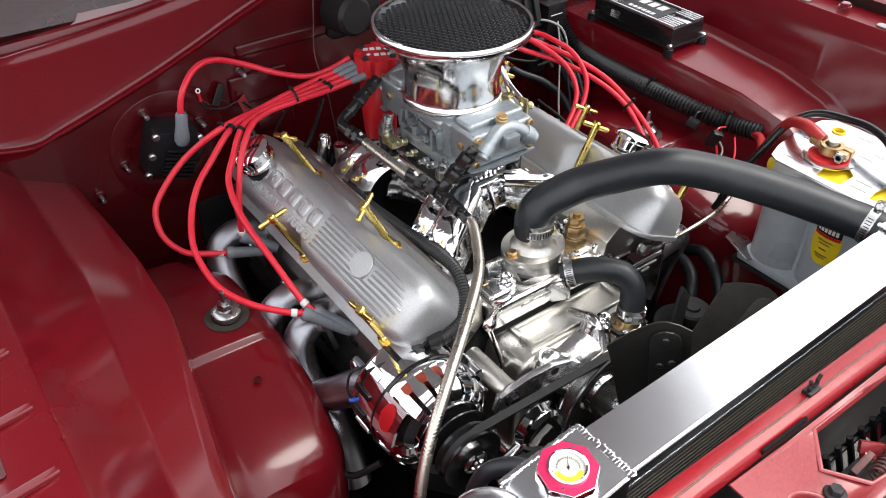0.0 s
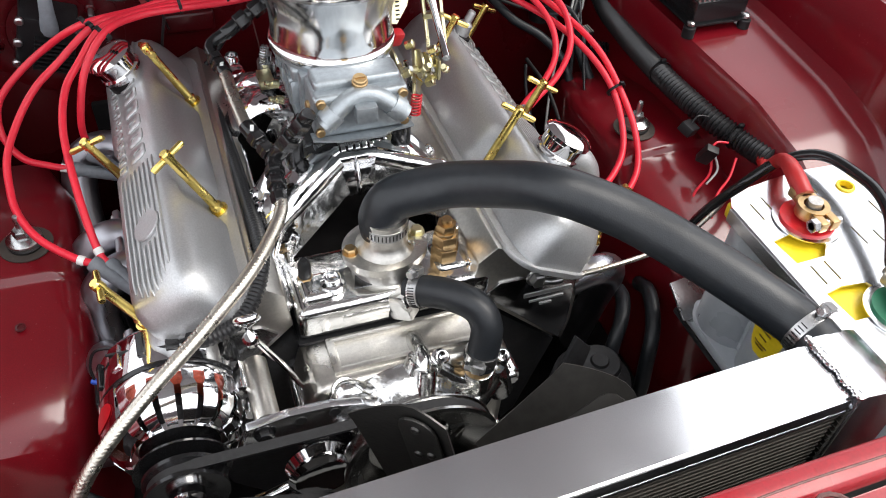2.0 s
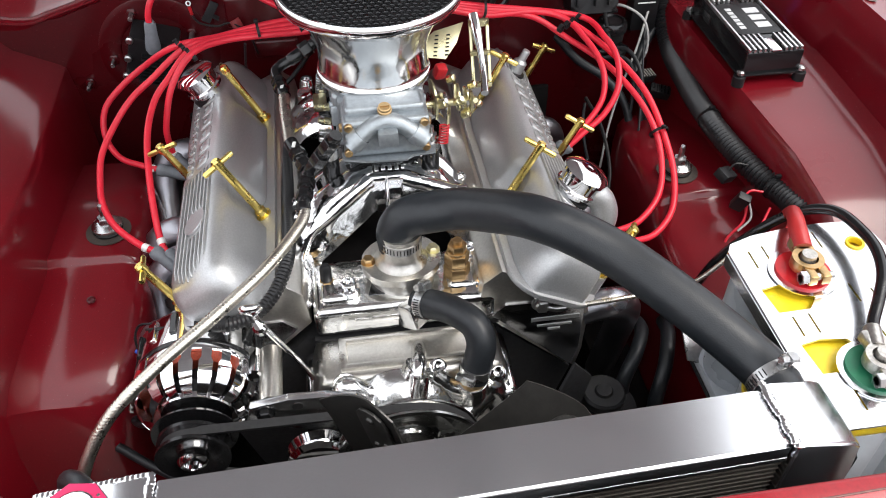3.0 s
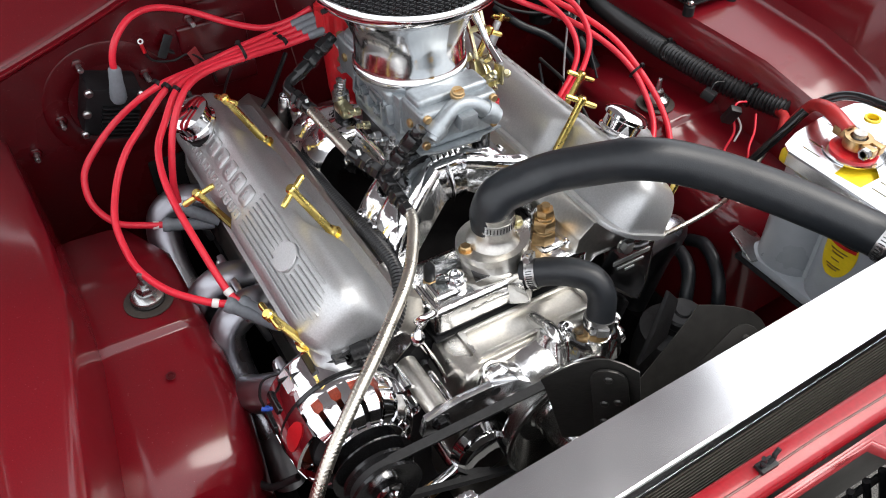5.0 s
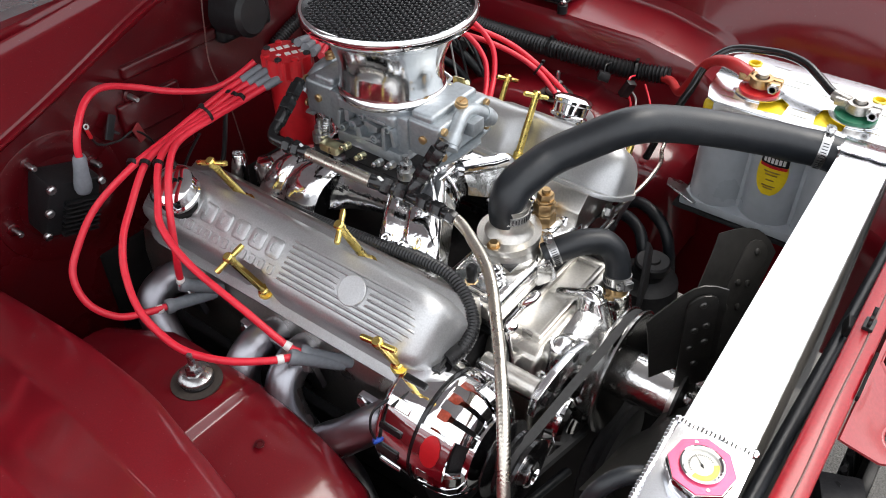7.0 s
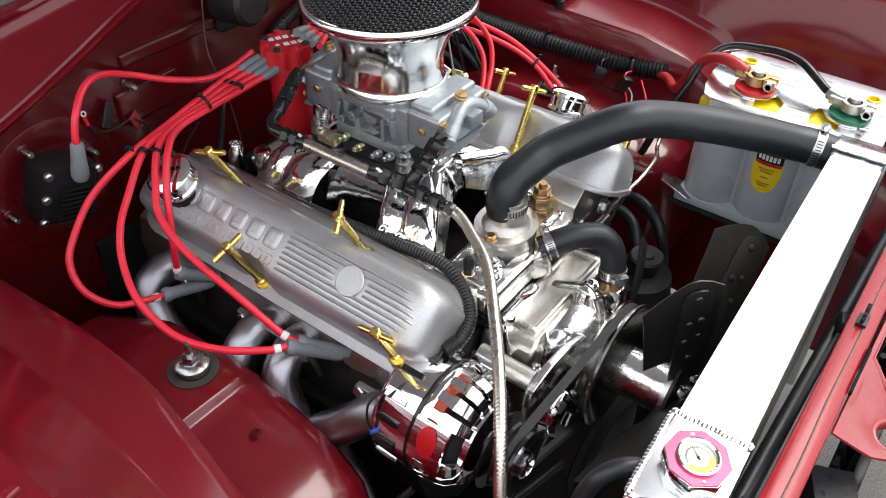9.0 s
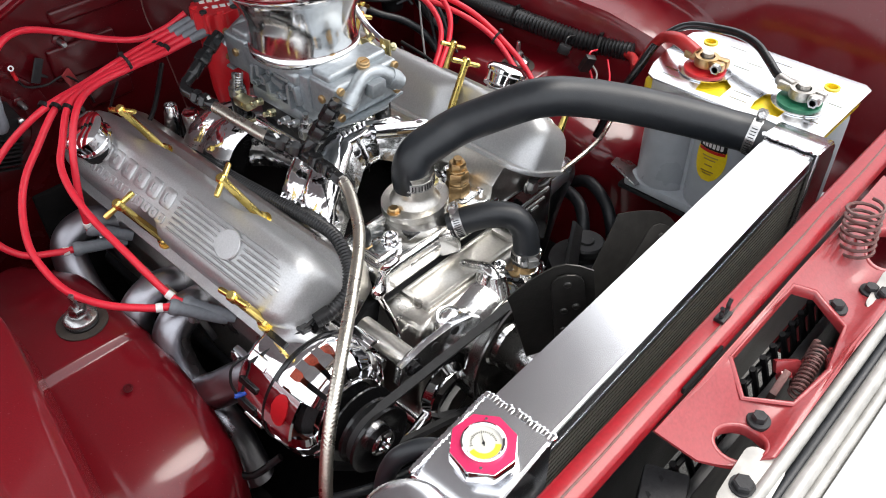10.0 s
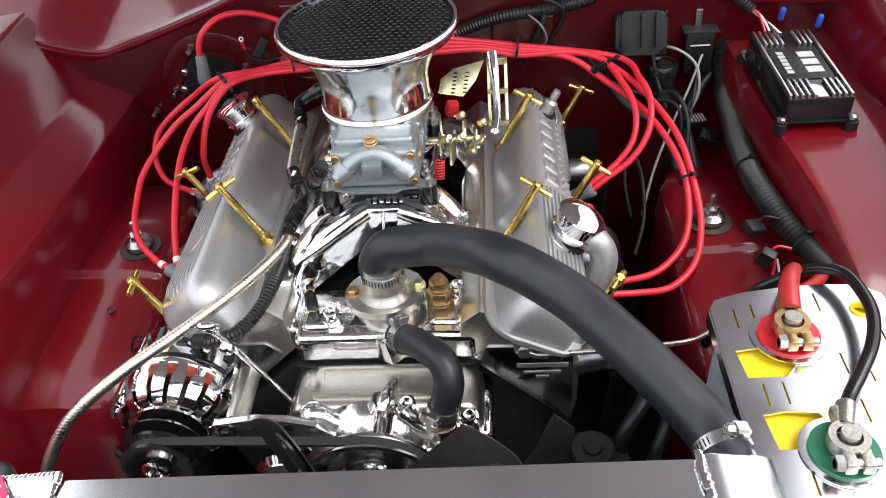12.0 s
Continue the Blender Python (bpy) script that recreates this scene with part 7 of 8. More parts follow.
rows = []
for k in range(17):
    zz = -0.037 + 0.074 * k / 16
    w = 0.022 * math.sqrt(max(0.0, 1 - (zz / 0.038) ** 2)) + 0.001
    rows.append([wrap(-w + 2 * w * i / 8, zz, R_C) for i in range(9)])
rings(bm, rows, False, False)
lab = part("oval_label", bm, YELLOW, bt, "yellow oval label")
bm = B()
strip_label(bm, -0.0205, 0.0205, 0.014, 0.030, R_C + 0.0004)
part("label_panel", bm, BLACK, lab)
bm = B()
strip_label(bm, -0.020, 0.020, 0.009, 0.0138, R_C + 0.0004)
part("label_stripe", bm, RED_PLASTIC, lab)
bm = B()
for i in range(6):
    strip_label(bm, -0.0165 + 0.0056 * i, -0.0125 + 0.0056 * i, 0.0175, 0.0265, R_C + 0.0008)
part("label_mark", bm, WHITE, lab, "white printed blocks")
bm = B()
for z, w in ((0.002, 0.012), (-0.003, 0.009), (-0.012, 0.006), (-0.022, 0.010), (-0.026, 0.007)):
    strip_label(bm, -w, w, z, z + 0.0022, R_C + 0.0006)
part("label_text", bm, BRASS, lab)

pl = thing("battery_hold_down", "polished aluminium hold-down plate with slots over the battery", "plate", (0.45, -0.325, 0.83))
outer = [(0.364, -0.199), (0.371, -0.187), (0.400, -0.177), (0.440, -0.171), (0.480, -0.168), (0.520, -0.170), (0.537, -0.184), (0.541, -0.21), (0.541, -0.424), (0.531, -0.434), (0.378, -0.434), (0.364, -0.424)]
hex1 = [(0.375, -0.258), (0.398, -0.254), (0.420, -0.257), (0.427, -0.276), (0.414, -0.291), (0.379, -0.292)]
hex2 = [(0.381, -0.335), (0.402, -0.331), (0.430, -0.334), (0.440, -0.354), (0.420, -0.372), (0.385, -0.372)]
eye1, eye2 = circle(0.0095, 16, 0.509, -0.206), circle(0.0095, 16, 0.503, -0.392)
holes = [hex1, hex2, eye1, eye2]
for x, y in ((0.386, -0.214), (0.404, -0.208), (0.390, -0.312), (0.408, -0.310), (0.470, -0.276), (0.490, -0.286), (0.470, -0.332), (0.490, -0.345), (0.405, -0.404), (0.462, -0.410), (0.518, -0.246), (0.518, -0.316), (0.452, -0.196), (0.470, -0.194)):
    holes.append([(x - 0.001, y - 0.013), (x + 0.001, y - 0.013), (x + 0.001, y + 0.013), (x - 0.001, y + 0.013)])
part("plate", plate_with_holes(outer, holes, lambda x, y: 0.817, 0.0025), BRUSHED, pl)
bm = B()
rings(bm, [[(0.364, -0.200, z), (0.362, -0.200, z), (0.362, -0.424, z), (0.364, -0.424, z)] for z in (0.815, 0.799)], True, True)
part("side_lip", bm, BRUSHED, pl)
for x, y in ((0.509, -0.206), (0.503, -0.392)):
    bm = B()
    lathe(bm, [(0.0105, 0.829), (0.0105, 0.8355), (0.0075, 0.836), (0.0070, 0.829)], pose(x, y, -0.017), 20, caps=False)
    part("grommet", bm, YELLOW, pl)


def terminal(x, y, disc, metal, name, label):
    t = thing(name, label, "battery terminal", (x, y, 0.817), "battery terminals")
    part("post_ring", lathe(B(), [(0.036, 0.8175), (0.036, 0.819), (0.030, 0.8192)], pose(x, y, 0), 36), BRUSHED, t)
    part("washer", lathe(B(), [(0.029, 0.819), (0.029, 0.822), (0.018, 0.823)], pose(x, y, 0), 32), disc, t)
    part("post", lathe(B(), [(0.010, 0.819), (0.0088, 0.827), (0.0078, 0.8455)], pose(x, y, 0), 20), LEAD, t)
    part("clamp_ring", lathe(B(), [(0.0105, 0.827), (0.0165, 0.827), (0.0165, 0.84), (0.0105, 0.84)], pose(x, y, 0), 24, caps=False), metal, t)
    for dx in (-0.006, 0.008):
        b = B()
        box(b, (x + dx, y - 0.020, 0.833), (0.010, 0.018, 0.012), bevel=0.002)
        part("clamp_jaw", b, metal, t)
    b = B()
    lathe(b, [(0.0045, 0), (0.0045, 0.036)], xf((x - 0.018, y - 0.022, 0.833), (1, 0, 0)), 10)
    lathe(b, [(0.0075, 0), (0.0075, 0.007)], xf((x - 0.018, y - 0.022, 0.833), (1, 0, 0)), 6)
    part("clamp_bolt", b, STEEL, t)
    b = B()
    box(b, (x + 0.004, y + 0.022, 0.834), (0.020, 0.022, 0.012), bevel=0.003)
    part("cable_lug", b, metal, t)
    return t


terminal(0.429, -0.241, RED_PLASTIC, BRASS, "positive_terminal", "brass clamp on a red washer on the battery post")
terminal(0.436, -0.376, GREEN, LEAD, "negative_terminal", "lead clamp on a green washer on the battery post")
bm = B()
tube(bm, [(0.433, -0.222, 0.835), (0.437, -0.198, 0.842), (0.447, -0.174, 0.838), (0.460, -0.150, 0.822), (0.468, -0.130, 0.790), (0.486, -0.105, 0.745), (0.530, -0.070, 0.735), (0.545, -0.03, 0.73)], 0.0085, 14, radii=[0.0105, 0.0095, 0.0078, 0.0075, 0.0075, 0.0075])
solo("positive_cable", bm, material("aged_red_cable", (0.35, 0.02, 0.02), 0.4), "thick red battery cable arching off the positive post", "cable")
nc = thing("negative_cable", "black battery cable looping over the hold-down plate", "cable", (0.44, -0.39, 0.85))
part("sheath", tube(B(), [(0.440, -0.356, 0.834), (0.450, -0.334, 0.837), (0.466, -0.312, 0.843), (0.484, -0.284, 0.850), (0.497, -0.250, 0.850), (0.503, -0.215, 0.844), (0.500, -0.178, 0.838), (0.486, -0.158, 0.830), (0.462, -0.144, 0.812), (0.430, -0.140, 0.785), (0.410, -0.120, 0.73), (0.40, -0.10, 0.66)], 0.0062, 12), BLACK_GLOSS, nc)
part("lug", lathe(B(), [(0.0085, 0), (0.0085, 0.024), (0.0065, 0.026)], xf((0.438, -0.362, 0.834), (0.35, 1, 0.05)), 14), LEAD, nc, "crimped grey lug")
tr = thing("battery_tray", "pressed grey metal battery tray", "tray", (0.45, -0.32, 0.62))
bm = B()
box(bm, (0.458, -0.300, 0.616), (0.180, 0.262, 0.008), bevel=0.003)
part("pan", bm, IRON, tr)
bm = B()
prism(bm, [(0, 0), (0.045, -0.004), (0.062, 0.015), (0.058, 0.045), (0.030, 0.060), (0.0, 0.05)], 0.003, pose(0.352, -0.205, 0.640, 18, 22, 0), 0.001)
part("bracket", bm, STEEL, tr, "bare metal tray bracket")

# ---- ignition control box ----
ib = thing("ignition_box", "black finned ignition control box on rubber feet", "ignition box", (0.576, 0.248, 0.81))
bm = B()
box(bm, (0.576, 0.248, 0.832), (0.086, 0.196, 0.036), bevel=0.004)
case = part("case", bm, BLACK_GLOSS, ib)
bm = B()
box(bm, (0.576, 0.248, 0.8165), (0.100, 0.204, 0.003), bevel=0.001)
part("base_plate", bm, BLACK_GLOSS, ib)
BARE_FIN = material("bare_fin_edge", (0.66, 0.66, 0.66), 0.3, 1.0)
n = 11
for i in range(n):
    x = 0.576 - 0.039 + 0.078 * i / (n - 1)
    spans = [(0.152, 0.196), (0.300, 0.344)] if 1 <= i <= n - 2 else [(0.152, 0.344)]
    if i in (5, 6):
        continue
    for y0, y1 in spans:
        bm = B()
        box(bm, (x, (y0 + y1) / 2, 0.8520), (0.0036, y1 - y0, 0.0055), bevel=0.0009)
        part("fin", bm, BARE_FIN, case)
bm = B()
prism(bm, rounded(0.068, 0.094, 0.008), 0.0015, pose(0.576, 0.248, 0.850), 0.0005)
badge = part("label_panel", bm, BLACK, case, "black label panel with pale blocks")
bm = B()
for dx, w, h, k in ((0.014, 0.022, 0.012, 3), (-0.020, 0.009, 0.008, 6)):
    for j in range(k):
        y = 0.248 + (j - (k - 1) / 2) * 0.066 / k
        bmesh.ops.create_cube(bm, size=1, matrix=Matrix.Translation((0.576 + dx, y, 0.8518)) @ Matrix.Diagonal((w, 0.066 / k * 0.72, 0.0008, 1)))
part("pale_block", bm, material("worn_silver_print", (0.60, 0.60, 0.60), 0.4, 0.6), badge)
bm = B()
box(bm, (0.5775, 0.168, 0.8512), (0.014, 0.034, 0.002), bevel=0.0005)
part("silver_sticker", bm, BRUSHED, case)
bm = B()
box(bm, (0.5325, 0.290, 0.834), (0.001, 0.022, 0.014))
part("side_sticker", bm, BRUSHED, case)
for x, y in ((0.530, 0.150), (0.622, 0.150), (0.530, 0.346), (0.622, 0.346)):
    bm = B()
    lathe(bm, [(0.0090, 0.800), (0.0090, 0.815), (0.0075, 0.8155)], pose(x, y, 0), 16)
    part("rubber_foot", bm, BLACK, ib)
    bm = B()
    lathe(bm, [(0.0058, 0.818), (0.0058, 0.822), (0.003, 0.824)], pose(x, y, 0), 12)
    part("screw", bm, STEEL, ib)

# ---- harness on the driver side ----
lm = thing("wiring_loom", "thick black corrugated wiring loom along the inner fender", "wiring loom", (0.51, 0.1, 0.74))
part("conduit", tube(B(), [(0.515, 0.425, 0.800), (0.515, 0.395, 0.772), (0.513, 0.350, 0.748), (0.509, 0.290, 0.742), (0.502, 0.215, 0.744), (0.500, 0.143, 0.745), (0.508, 0.080, 0.741), (0.522, 0.030, 0.735), (0.538, -0.010, 0.731), (0.548, -0.063, 0.735)], 0.0150, 16, 8, ripple=0.0018, pitch=0.0066), LOOM, lm)
for c, d in (((0.501, 0.150, 0.745), (0, 1, 0)), ((0.534, -0.002, 0.732), (-0.4, 1, 0.1))):
    bm = B()
    fr = xf(c, d, (0, 0, 1))
    lathe(bm, [(0.0165, -0.0022), (0.0178, -0.0022), (0.0178, 0.0022), (0.0165, 0.0022)], fr, 24, caps=False)
    box(bm, fr @ Vector((0.020, 0, 0)), (0.008, 0.005, 0.005), bevel=0.001)
    part("cable_tie", bm, BLACK, lm)
l2 = thing("wiring_loom", "black corrugated loom across the firewall", "wiring loom", (0.2, 0.4, 0.87))
part("conduit", tube(B(), [(0.080, 0.405, 0.842), (0.130, 0.405, 0.862), (0.180, 0.400, 0.876), (0.240, 0.405, 0.880), (0.300, 0.415, 0.888), (0.330, 0.425, 0.905)], 0.0095, 14, 8, ripple=0.0008, pitch=0.005), LOOM, l2)
part("branch", tube(B(), [(0.235, 0.402, 0.880), (0.228, 0.396, 0.855), (0.215, 0.400, 0.825), (0.195, 0.410, 0.79)], 0.0055, 10), BLACK, l2)
l3 = thing("wiring_loom", "black loom entering the ignition box", "wiring loom", (0.55, 0.39, 0.85))
part("conduit", tube(B(), [(0.500, 0.42, 0.900), (0.520, 0.405, 0.885), (0.545, 0.385, 0.868)], 0.0085, 12, 8, ripple=0.0008, pitch=0.005), LOOM, l3)
for k, (mat, dx) in enumerate(((RED_WIRE, 0.0), (WHITE, 0.008), (BLACK, 0.016), (WHITE, 0.024))):
    part("wire", tube(B(), [(0.540, 0.388, 0.870), (0.552 + dx * 0.5, 0.378, 0.866 - 0.004 * k), (0.560 + dx, 0.352, 0.842)], 0.0018, 6), mat, l3)
for k, (p, col) in enumerate((((0.478, 0.030, 0.735), 0), ((0.484, -0.014, 0.722), 1))):
    t = thing("fuse_holder", "small black plastic fuse holder hanging from the loom", "fuse holder", p, "fuse holders")
    bm = B()
    box(bm, p, (0.026, 0.020, 0.014) if k == 0 else (0.018, 0.012, 0.030), rot=Euler((0.3, 0.3, 0.5 - k)).to_matrix(), bevel=0.002)
    part("body", bm, BLACK, t)
    part("wire", tube(B(), [p, (p[0] + 0.012, p[1] + 0.004, p[2] + 0.014), (p[0] + 0.03, p[1] + 0.002, p[2] + 0.012)], 0.0016, 6), RED_WIRE if k else BLACK, t)
for name, pts, r, mat, lab in (
        ("ground_cable", [(0.188, -0.149, 0.702), (0.200, -0.147, 0.700), (0.249, -0.160, 0.716), (0.314, -0.156, 0.718), (0.374, -0.134, 0.704), (0.412, -0.130, 0.735), (0.426, -0.131, 0.766)], 0.0032, BRAID, "thin grey braided ground cable bolted to the cylinder head"),
        ("red_wire", [(0.500, -0.005, 0.712), (0.494, -0.020, 0.690), (0.470, -0.030, 0.665), (0.474, -0.050, 0.640)], 0.0020, RED_WIRE, "thin red wire hanging under the loom"),
        ("red_wire", [(0.520, -0.030, 0.720), (0.500, -0.050, 0.706), (0.470, -0.070, 0.700), (0.455, -0.090, 0.68)], 0.0018, RED_WIRE, "thin red wire hanging under the loom"),
        ("pale_wire", [(0.500, -0.010, 0.716), (0.500, -0.025, 0.700), (0.480, -0.035, 0.688)], 0.0016, WIRE_GREY, "thin pale wire under the loom"),
        ("pale_wire", [(0.405, 0.405, 0.800), (0.430, 0.385, 0.815), (0.462, 0.360, 0.800), (0.470, 0.345, 0.760), (0.455, 0.335, 0.72)], 0.0022, WIRE_GREY, "thin pale wire looping near the firewall"),
        ("grey_wire", [(0.480, 0.40, 0.80), (0.462, 0.34, 0.76), (0.440, 0.26, 0.70), (0.420, 0.20, 0.66)], 0.0020, RUBBER, "thin dark grey wire running down the firewall side"),
        ("grey_wire", [(0.400, 0.36, 0.75), (0.430, 0.33, 0.765), (0.445, 0.29, 0.74), (0.440, 0.25, 0.68)], 0.0035, RUBBER, "dark grey rubber line beside the tower"),
        ("black_wire", [(0.36, 0.30, 0.70), (0.372, 0.24, 0.68), (0.368, 0.17, 0.65), (0.35, 0.12, 0.62)], 0.0030, BLACK, "black line beside the driver-side head"),
        ("brown_wire", [(-0.037, 0.370, 0.706), (-0.043, 0.370, 0.756), (-0.050, 0.372, 0.812), (-0.058, 0.386, 0.870), (-0.055, 0.386, 0.925), (-0.053, 0.380, 0.985)], 0.0010, RUST, "thin brown wire hanging before the firewall"),
        ("black_wire", [(-0.165, 0.290, 0.846), (-0.172, 0.320, 0.800), (-0.180, 0.350, 0.740), (-0.20, 0.36, 0.66)], 0.0020, BLACK, "thin black wire below the plug leads"),
        ("black_wire", [(-0.060, 0.370, 0.800), (-0.110, 0.330, 0.760), (-0.150, 0.320, 0.730), (-0.160, 0.310, 0.70)], 0.0036, BLACK, "black line behind the intake manifold"),
        ("black_wire", [(-0.249, 0.408, 0.836), (-0.240, 0.406, 0.824), (-0.215, 0.404, 0.818), (-0.190, 0.402, 0.822), (-0.168, 0.404, 0.796), (-0.160, 0.406, 0.765)], 0.0016, BLACK, "thin black wire on the firewall"),
        ("power_steering_hose", [(0.345, -0.060, 0.560), (0.340, -0.100, 0.580), (0.318, -0.140, 0.582), (0.296, -0.165, 0.555), (0.290, -0.180, 0.50), (0.27, -0.16, 0.40)], 0.0100, RUBBER, "thick black rubber hose below the head"),
        ("power_steering_hose", [(0.380, -0.080, 0.570), (0.368, -0.120, 0.594), (0.350, -0.165, 0.584), (0.334, -0.192, 0.550), (0.330, -0.20, 0.48), (0.31, -0.18, 0.40)], 0.0100, RUBBER, "thick black rubber hose below the head"),
        ("alternator_cable", [(-0.300, -0.170, 0.600), (-0.330, -0.150, 0.575), (-0.345, -0.120, 0.570), (-0.36, -0.10, 0.56)], 0.0045, LOOM, "black corrugated cable behind the alternator"),
        ("lower_cable", [(-0.36, -0.16, 0.545), (-0.30, -0.20, 0.535), (-0.22, -0.24, 0.525), (-0.10, -0.26, 0.50)], 0.0060, RUBBER, "black line low in the bay")):
    solo(name, tube(B(), pts, r, 10), mat, lab, "hose" if "hose" in name else "cable" if "cable" in name else "wire")
bm = B()
hexbolt(bm, xf((0.178, -0.139, 0.704), (0, -1, 0)), 0.0095, 0.010)
lathe(bm, [(0.0125, -0.001), (0.0125, 0.001)], xf((0.178, -0.141, 0.704), (0, -1, 0)), 20)
tube(bm, [(0.184, -0.147, 0.703), (0.194, -0.149, 0.701), (0.206, -0.150, 0.702)], 0.0046, 10)
solo("ground_bolt", bm, STEEL, "steel bolt fixing the ground cable to the head", "bolt")
rc = thing("ring_terminal", "bare ring terminal with a red sleeve on the firewall", "terminal", (-0.262, 0.42, 0.84))
part("ring", lathe(B(), [(0.0022, 0), (0.0040, 0), (0.0040, 0.0015), (0.0022, 0.0015)], xf((-0.251, 0.409, 0.856), (0, -1, 0.3)), 14, caps=False), STEEL, rc)
part("sleeve", tube(B(), [(-0.251, 0.409, 0.851), (-0.249, 0.408, 0.838)], 0.0026, 10), RED_PLASTIC, rc)

# power steering reservoir cap
psr = thing("steering_pump", "black power steering pump with a knurled cap", "pump", (0.255, -0.20, 0.50))
part("reservoir", lathe(B(), [(0.050, 0.44), (0.055, 0.50), (0.050, 0.545), (0.026, 0.555), (0.024, 0.570)], pose(0.257, -0.190, 0), 32), IRON, psr)
part("cap", lathe(B(), [(0.026, 0.568), (0.028, 0.572), (0.028, 0.582), (0.025, 0.585), (0.012, 0.584), (0.010, 0.587), (0.0005, 0.587)], pose(0.257, -0.195, 0), 28), BLACK, psr, "knurled black filler cap")
bm = B()
prism(bm, [(0, 0), (0.06, 0.01), (0.075, 0.07), (0.05, 0.10), (0.03, 0.05)], 0.006, xf((0.160, -0.215, 0.555), (0.2, -1, 0.1), (1, 0, 0)), 0.001)
part("bracket", bm, IRON, psr)

# heater box, relay, wiper motor at the firewall
hb = thing("heater_box", "black plastic heater blower cover on the firewall", "heater box", (0.380, 0.42, 0.80))
bm = B()
prism(bm, rounded(0.078, 0.066, 0.012, 5), 0.050, xf((0.380, 0.426, 0.828), (0, -1, 0.35), (1, 0, 0)), 0.006, 3)
part("housing", bm, BLACK, hb)
for dx in (-0.030, 0.0, 0.022):
    bm = B()
    box(bm, (0.380 + dx, 0.376, 0.850), (0.003, 0.008, 0.052), rot=Euler((radians(-20), 0, 0)).to_matrix(), bevel=0.001)
    part("rib", bm, BLACK, hb)
bm = B()
box(bm, (0.382, 0.376, 0.812), (0.078, 0.010, 0.006), bevel=0.002)
part("lower_flange", bm, BLACK_GLOSS, hb)
jr = thing("fluid_reservoir", "round black fluid reservoir with a glossy cap", "reservoir", (0.417, 0.38, 0.72))
part("body", lathe(B(), [(0.020, 0.74), (0.022, 0.79), (0.024, 0.798)], pose(0.417, 0.380, -0.020), 24), BLACK, jr)
part("cap", lathe(B(), [(0.0255, 0.797), (0.026, 0.808), (0.0225, 0.813), (0.018, 0.8135), (0.016, 0.811), (0.0005, 0.811)], pose(0.417, 0.380, -0.020), 30), BLACK_GLOSS, jr)
rl = thing("relay", "black starter relay with a bracket and blade", "relay", (0.476, 0.42, 0.80))
bm = B()
box(bm, (0.474, 0.405, 0.800), (0.044, 0.035, 0.070), bevel=0.004)
part("body", bm, BLACK, rl)
bm = B()
box(bm, (0.474, 0.402, 0.836), (0.054, 0.030, 0.003), bevel=0.001)
part("bracket", bm, IRON, rl)
bm = B()
box(bm, (0.472, 0.410, 0.850), (0.010, 0.003, 0.030), bevel=0.001)
part("blade", bm, STEEL, rl)
bm = B()
box(bm, (0.474, 0.3872, 0.815), (0.030, 0.001, 0.002))
part("pale_line", bm, WHITE, rl)
wm = thing("wiper_motor", "black wiper motor on the firewall behind the air horn", "wiper motor", (0.03, 0.43, 0.93))
bm = B()
box(bm, (0.030, 0.425, 0.915), (0.10, 0.055, 0.070), bevel=0.012, seg=3)
lathe(bm, [(0.032, 0), (0.032, 0.05), (0.026, 0.056)], xf((-0.005, 0.40, 0.93), (0.1, -1, 0.1)), 28)
part("case", bm, BLACK, wm)
bm = B()
hexbolt(bm, xf((0.010, 0.395, 0.900), (0, -1, 0)), 0.008, 0.008)
part("bolt", bm, STEEL, wm)
for x, y, z in ((0.640, 0.372, 0.845), (0.590, 0.392, 0.85)):
    bm = B()
    lathe(bm, [(0.0045, 0), (0.0045, 0.018), (0.003, 0.020)], xf((x, y, z), (0, -0.3, 1)), 10)
    solo("crimp_connector", bm, bpy.data.materials["blue_plastic"], "blue crimp connector behind the ignition box", "connector", "crimp connectors")
pcv = thing("oil_cap_post", "grey breather post on the rear of a valve cover", "fitting", mR @ Vector((0.01, 0.40, 0.07)))
pm = mR @ Matrix.Translation((0.008, 0.425, 0.066))
part("seat", lathe(B(), [(0.016, 0), (0.016, 0.005), (0.012, 0.006)], pm, 20), BLACK, pcv)
part("post", lathe(B(), [(0.011, 0.005), (0.0105, 0.022), (0.006, 0.026), (0.006, 0.040), (0.005, 0.042)], pm, 18), CAST, pcv)

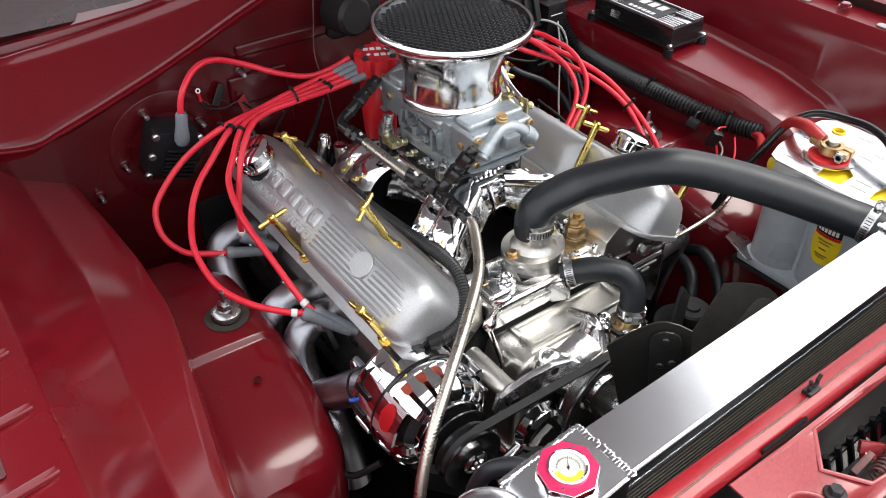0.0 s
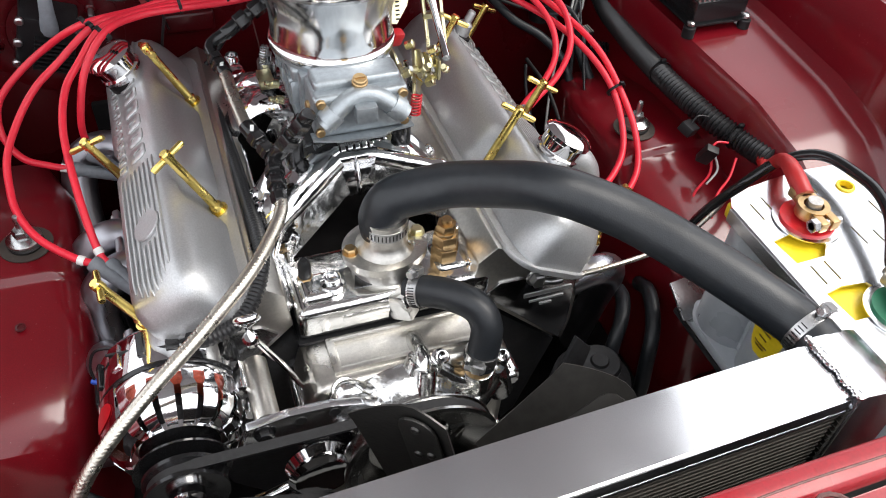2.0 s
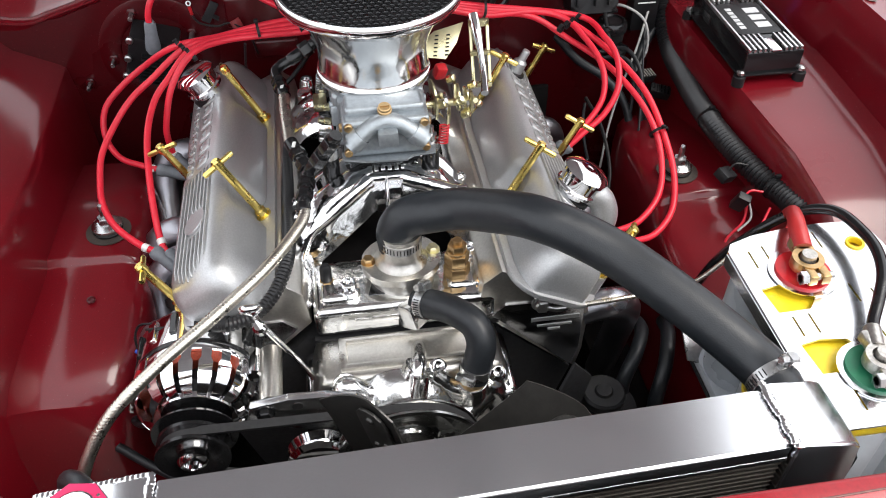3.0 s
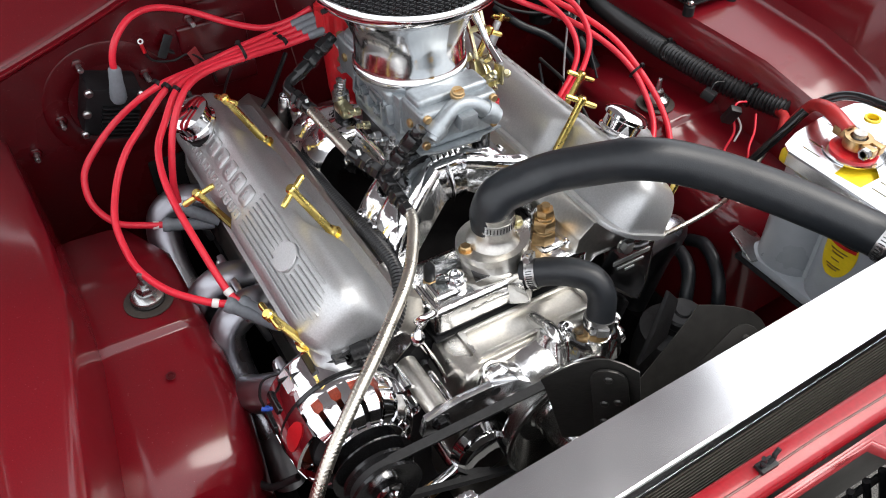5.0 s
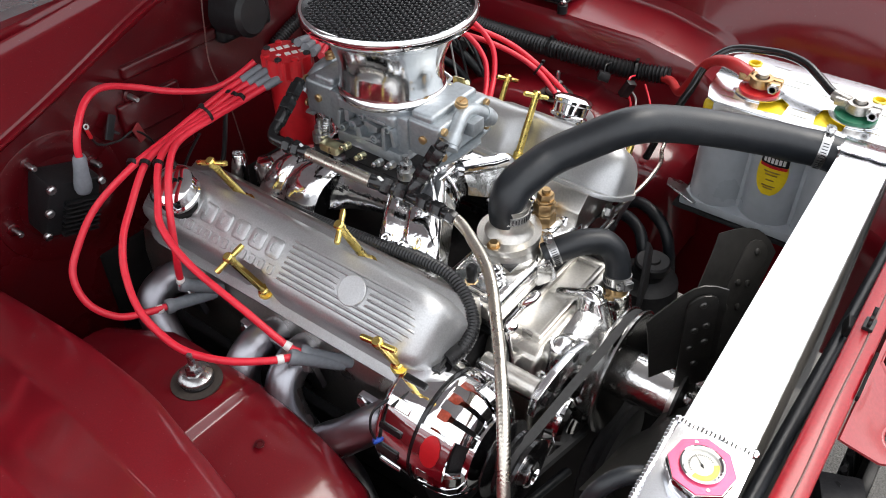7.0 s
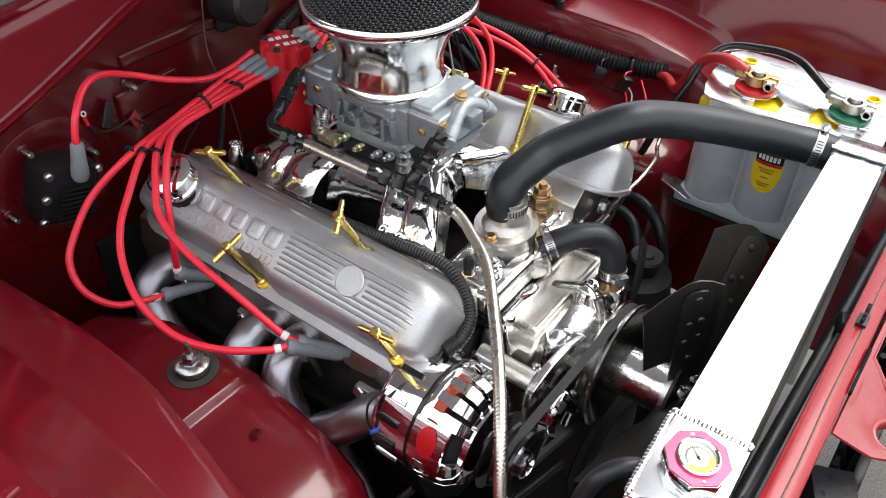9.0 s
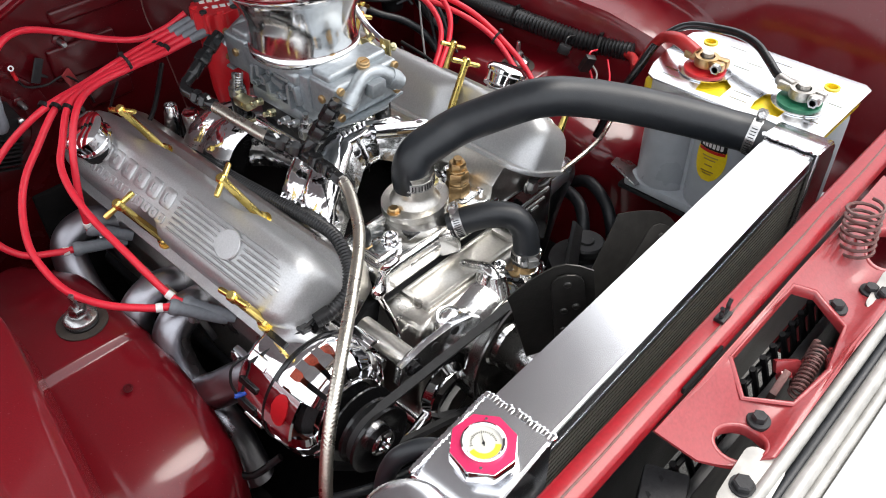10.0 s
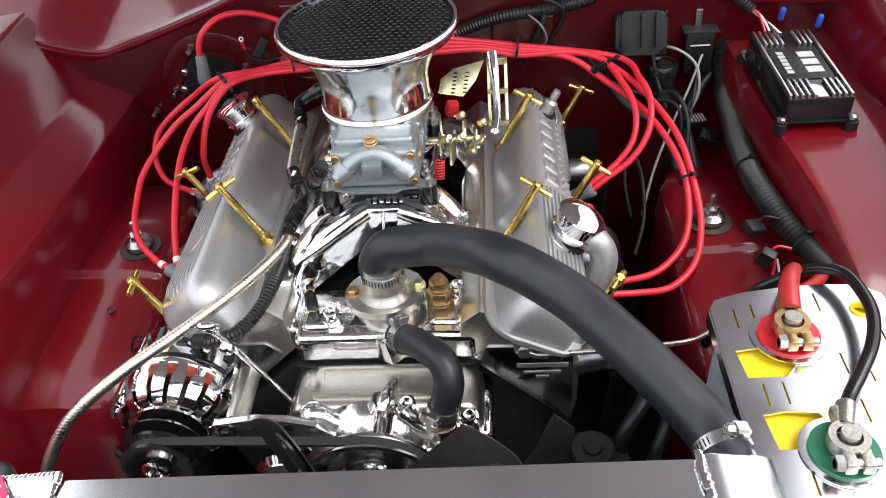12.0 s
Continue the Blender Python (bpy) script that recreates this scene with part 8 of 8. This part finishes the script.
# ---- clutter in the dark rear corner ----
for name, pts, r, mat, lab in (
        ("pale_wire", [(0.480, 0.390, 0.800), (0.455, 0.350, 0.760), (0.430, 0.320, 0.720), (0.400, 0.280, 0.660), (0.380, 0.24, 0.60)], 0.0020, WIRE_GREY, "thin pale wire running down the dark corner"),
        ("grey_wire", [(0.395, 0.345, 0.745), (0.425, 0.330, 0.752), (0.440, 0.315, 0.735), (0.440, 0.300, 0.700), (0.436, 0.285, 0.660)], 0.0030, RUBBER, "dark grey rubber line bending down in the corner"),
        ("grey_wire", [(0.360, 0.300, 0.690), (0.354, 0.280, 0.670), (0.354, 0.260, 0.640), (0.362, 0.235, 0.600)], 0.0026, RUBBER, "thin dark grey line beside the cylinder head"),
        ("black_hose", [(0.500, 0.400, 0.760), (0.470, 0.370, 0.735), (0.450, 0.330, 0.720), (0.455, 0.290, 0.690), (0.470, 0.25, 0.640)], 0.0085, RUBBER, "black rubber hose in the rear corner"),
        ("black_hose", [(0.330, 0.400, 0.760), (0.360, 0.360, 0.735), (0.400, 0.330, 0.715), (0.430, 0.300, 0.680), (0.44, 0.26, 0.62)], 0.0070, RUBBER, "black rubber hose in the rear corner"),
        ("black_wire", [(0.300, 0.405, 0.800), (0.330, 0.380, 0.770), (0.380, 0.360, 0.752), (0.430, 0.355, 0.745)], 0.0030, BLACK, "black cable behind the valve cover"),
        ("black_wire", [(0.420, 0.400, 0.870), (0.400, 0.380, 0.830), (0.405, 0.360, 0.780), (0.420, 0.330, 0.740)], 0.0032, BLACK, "black cable behind the valve cover"),
        ("black_wire", [(0.180, 0.410, 0.900), (0.220, 0.395, 0.905), (0.262, 0.398, 0.880), (0.250, 0.405, 0.840), (0.225, 0.410, 0.80)], 0.0036, BLACK, "black cable looping over the firewall"),
        ("grey_wire", [(0.205, 0.395, 0.880), (0.228, 0.385, 0.862), (0.236, 0.390, 0.835), (0.222, 0.400, 0.815)], 0.0018, BOOT, "thin grey wire looping on the firewall")):
    solo(name, tube(B(), pts, r, 10), mat, lab, "hose" if "hose" in name else "wire")
for k, (p, rz) in enumerate((((0.462, 0.315, 0.722), 0.4), ((0.486, 0.300, 0.700), -0.3), ((0.425, 0.350, 0.752), 0.9))):
    cn = thing("wire_connector", "small black wire connector plug in the rear corner", "connector", p, "wire connectors")
    bm = B()
    box(bm, p, (0.034, 0.018, 0.016), rot=Euler((0.3, 0.2, rz)).to_matrix(), bevel=0.002)
    part("body", bm, BLACK, cn)
    for i in range(5):
        bm = B()
        box(bm, Vector(p) + Euler((0.3, 0.2, rz)).to_matrix() @ Vector((-0.012 + 0.006 * i, 0, 0.0085)), (0.0022, 0.016, 0.002), rot=Euler((0.3, 0.2, rz)).to_matrix())
        part("rib", bm, GREYSEAL if k == 0 else BLACK_GLOSS, cn)
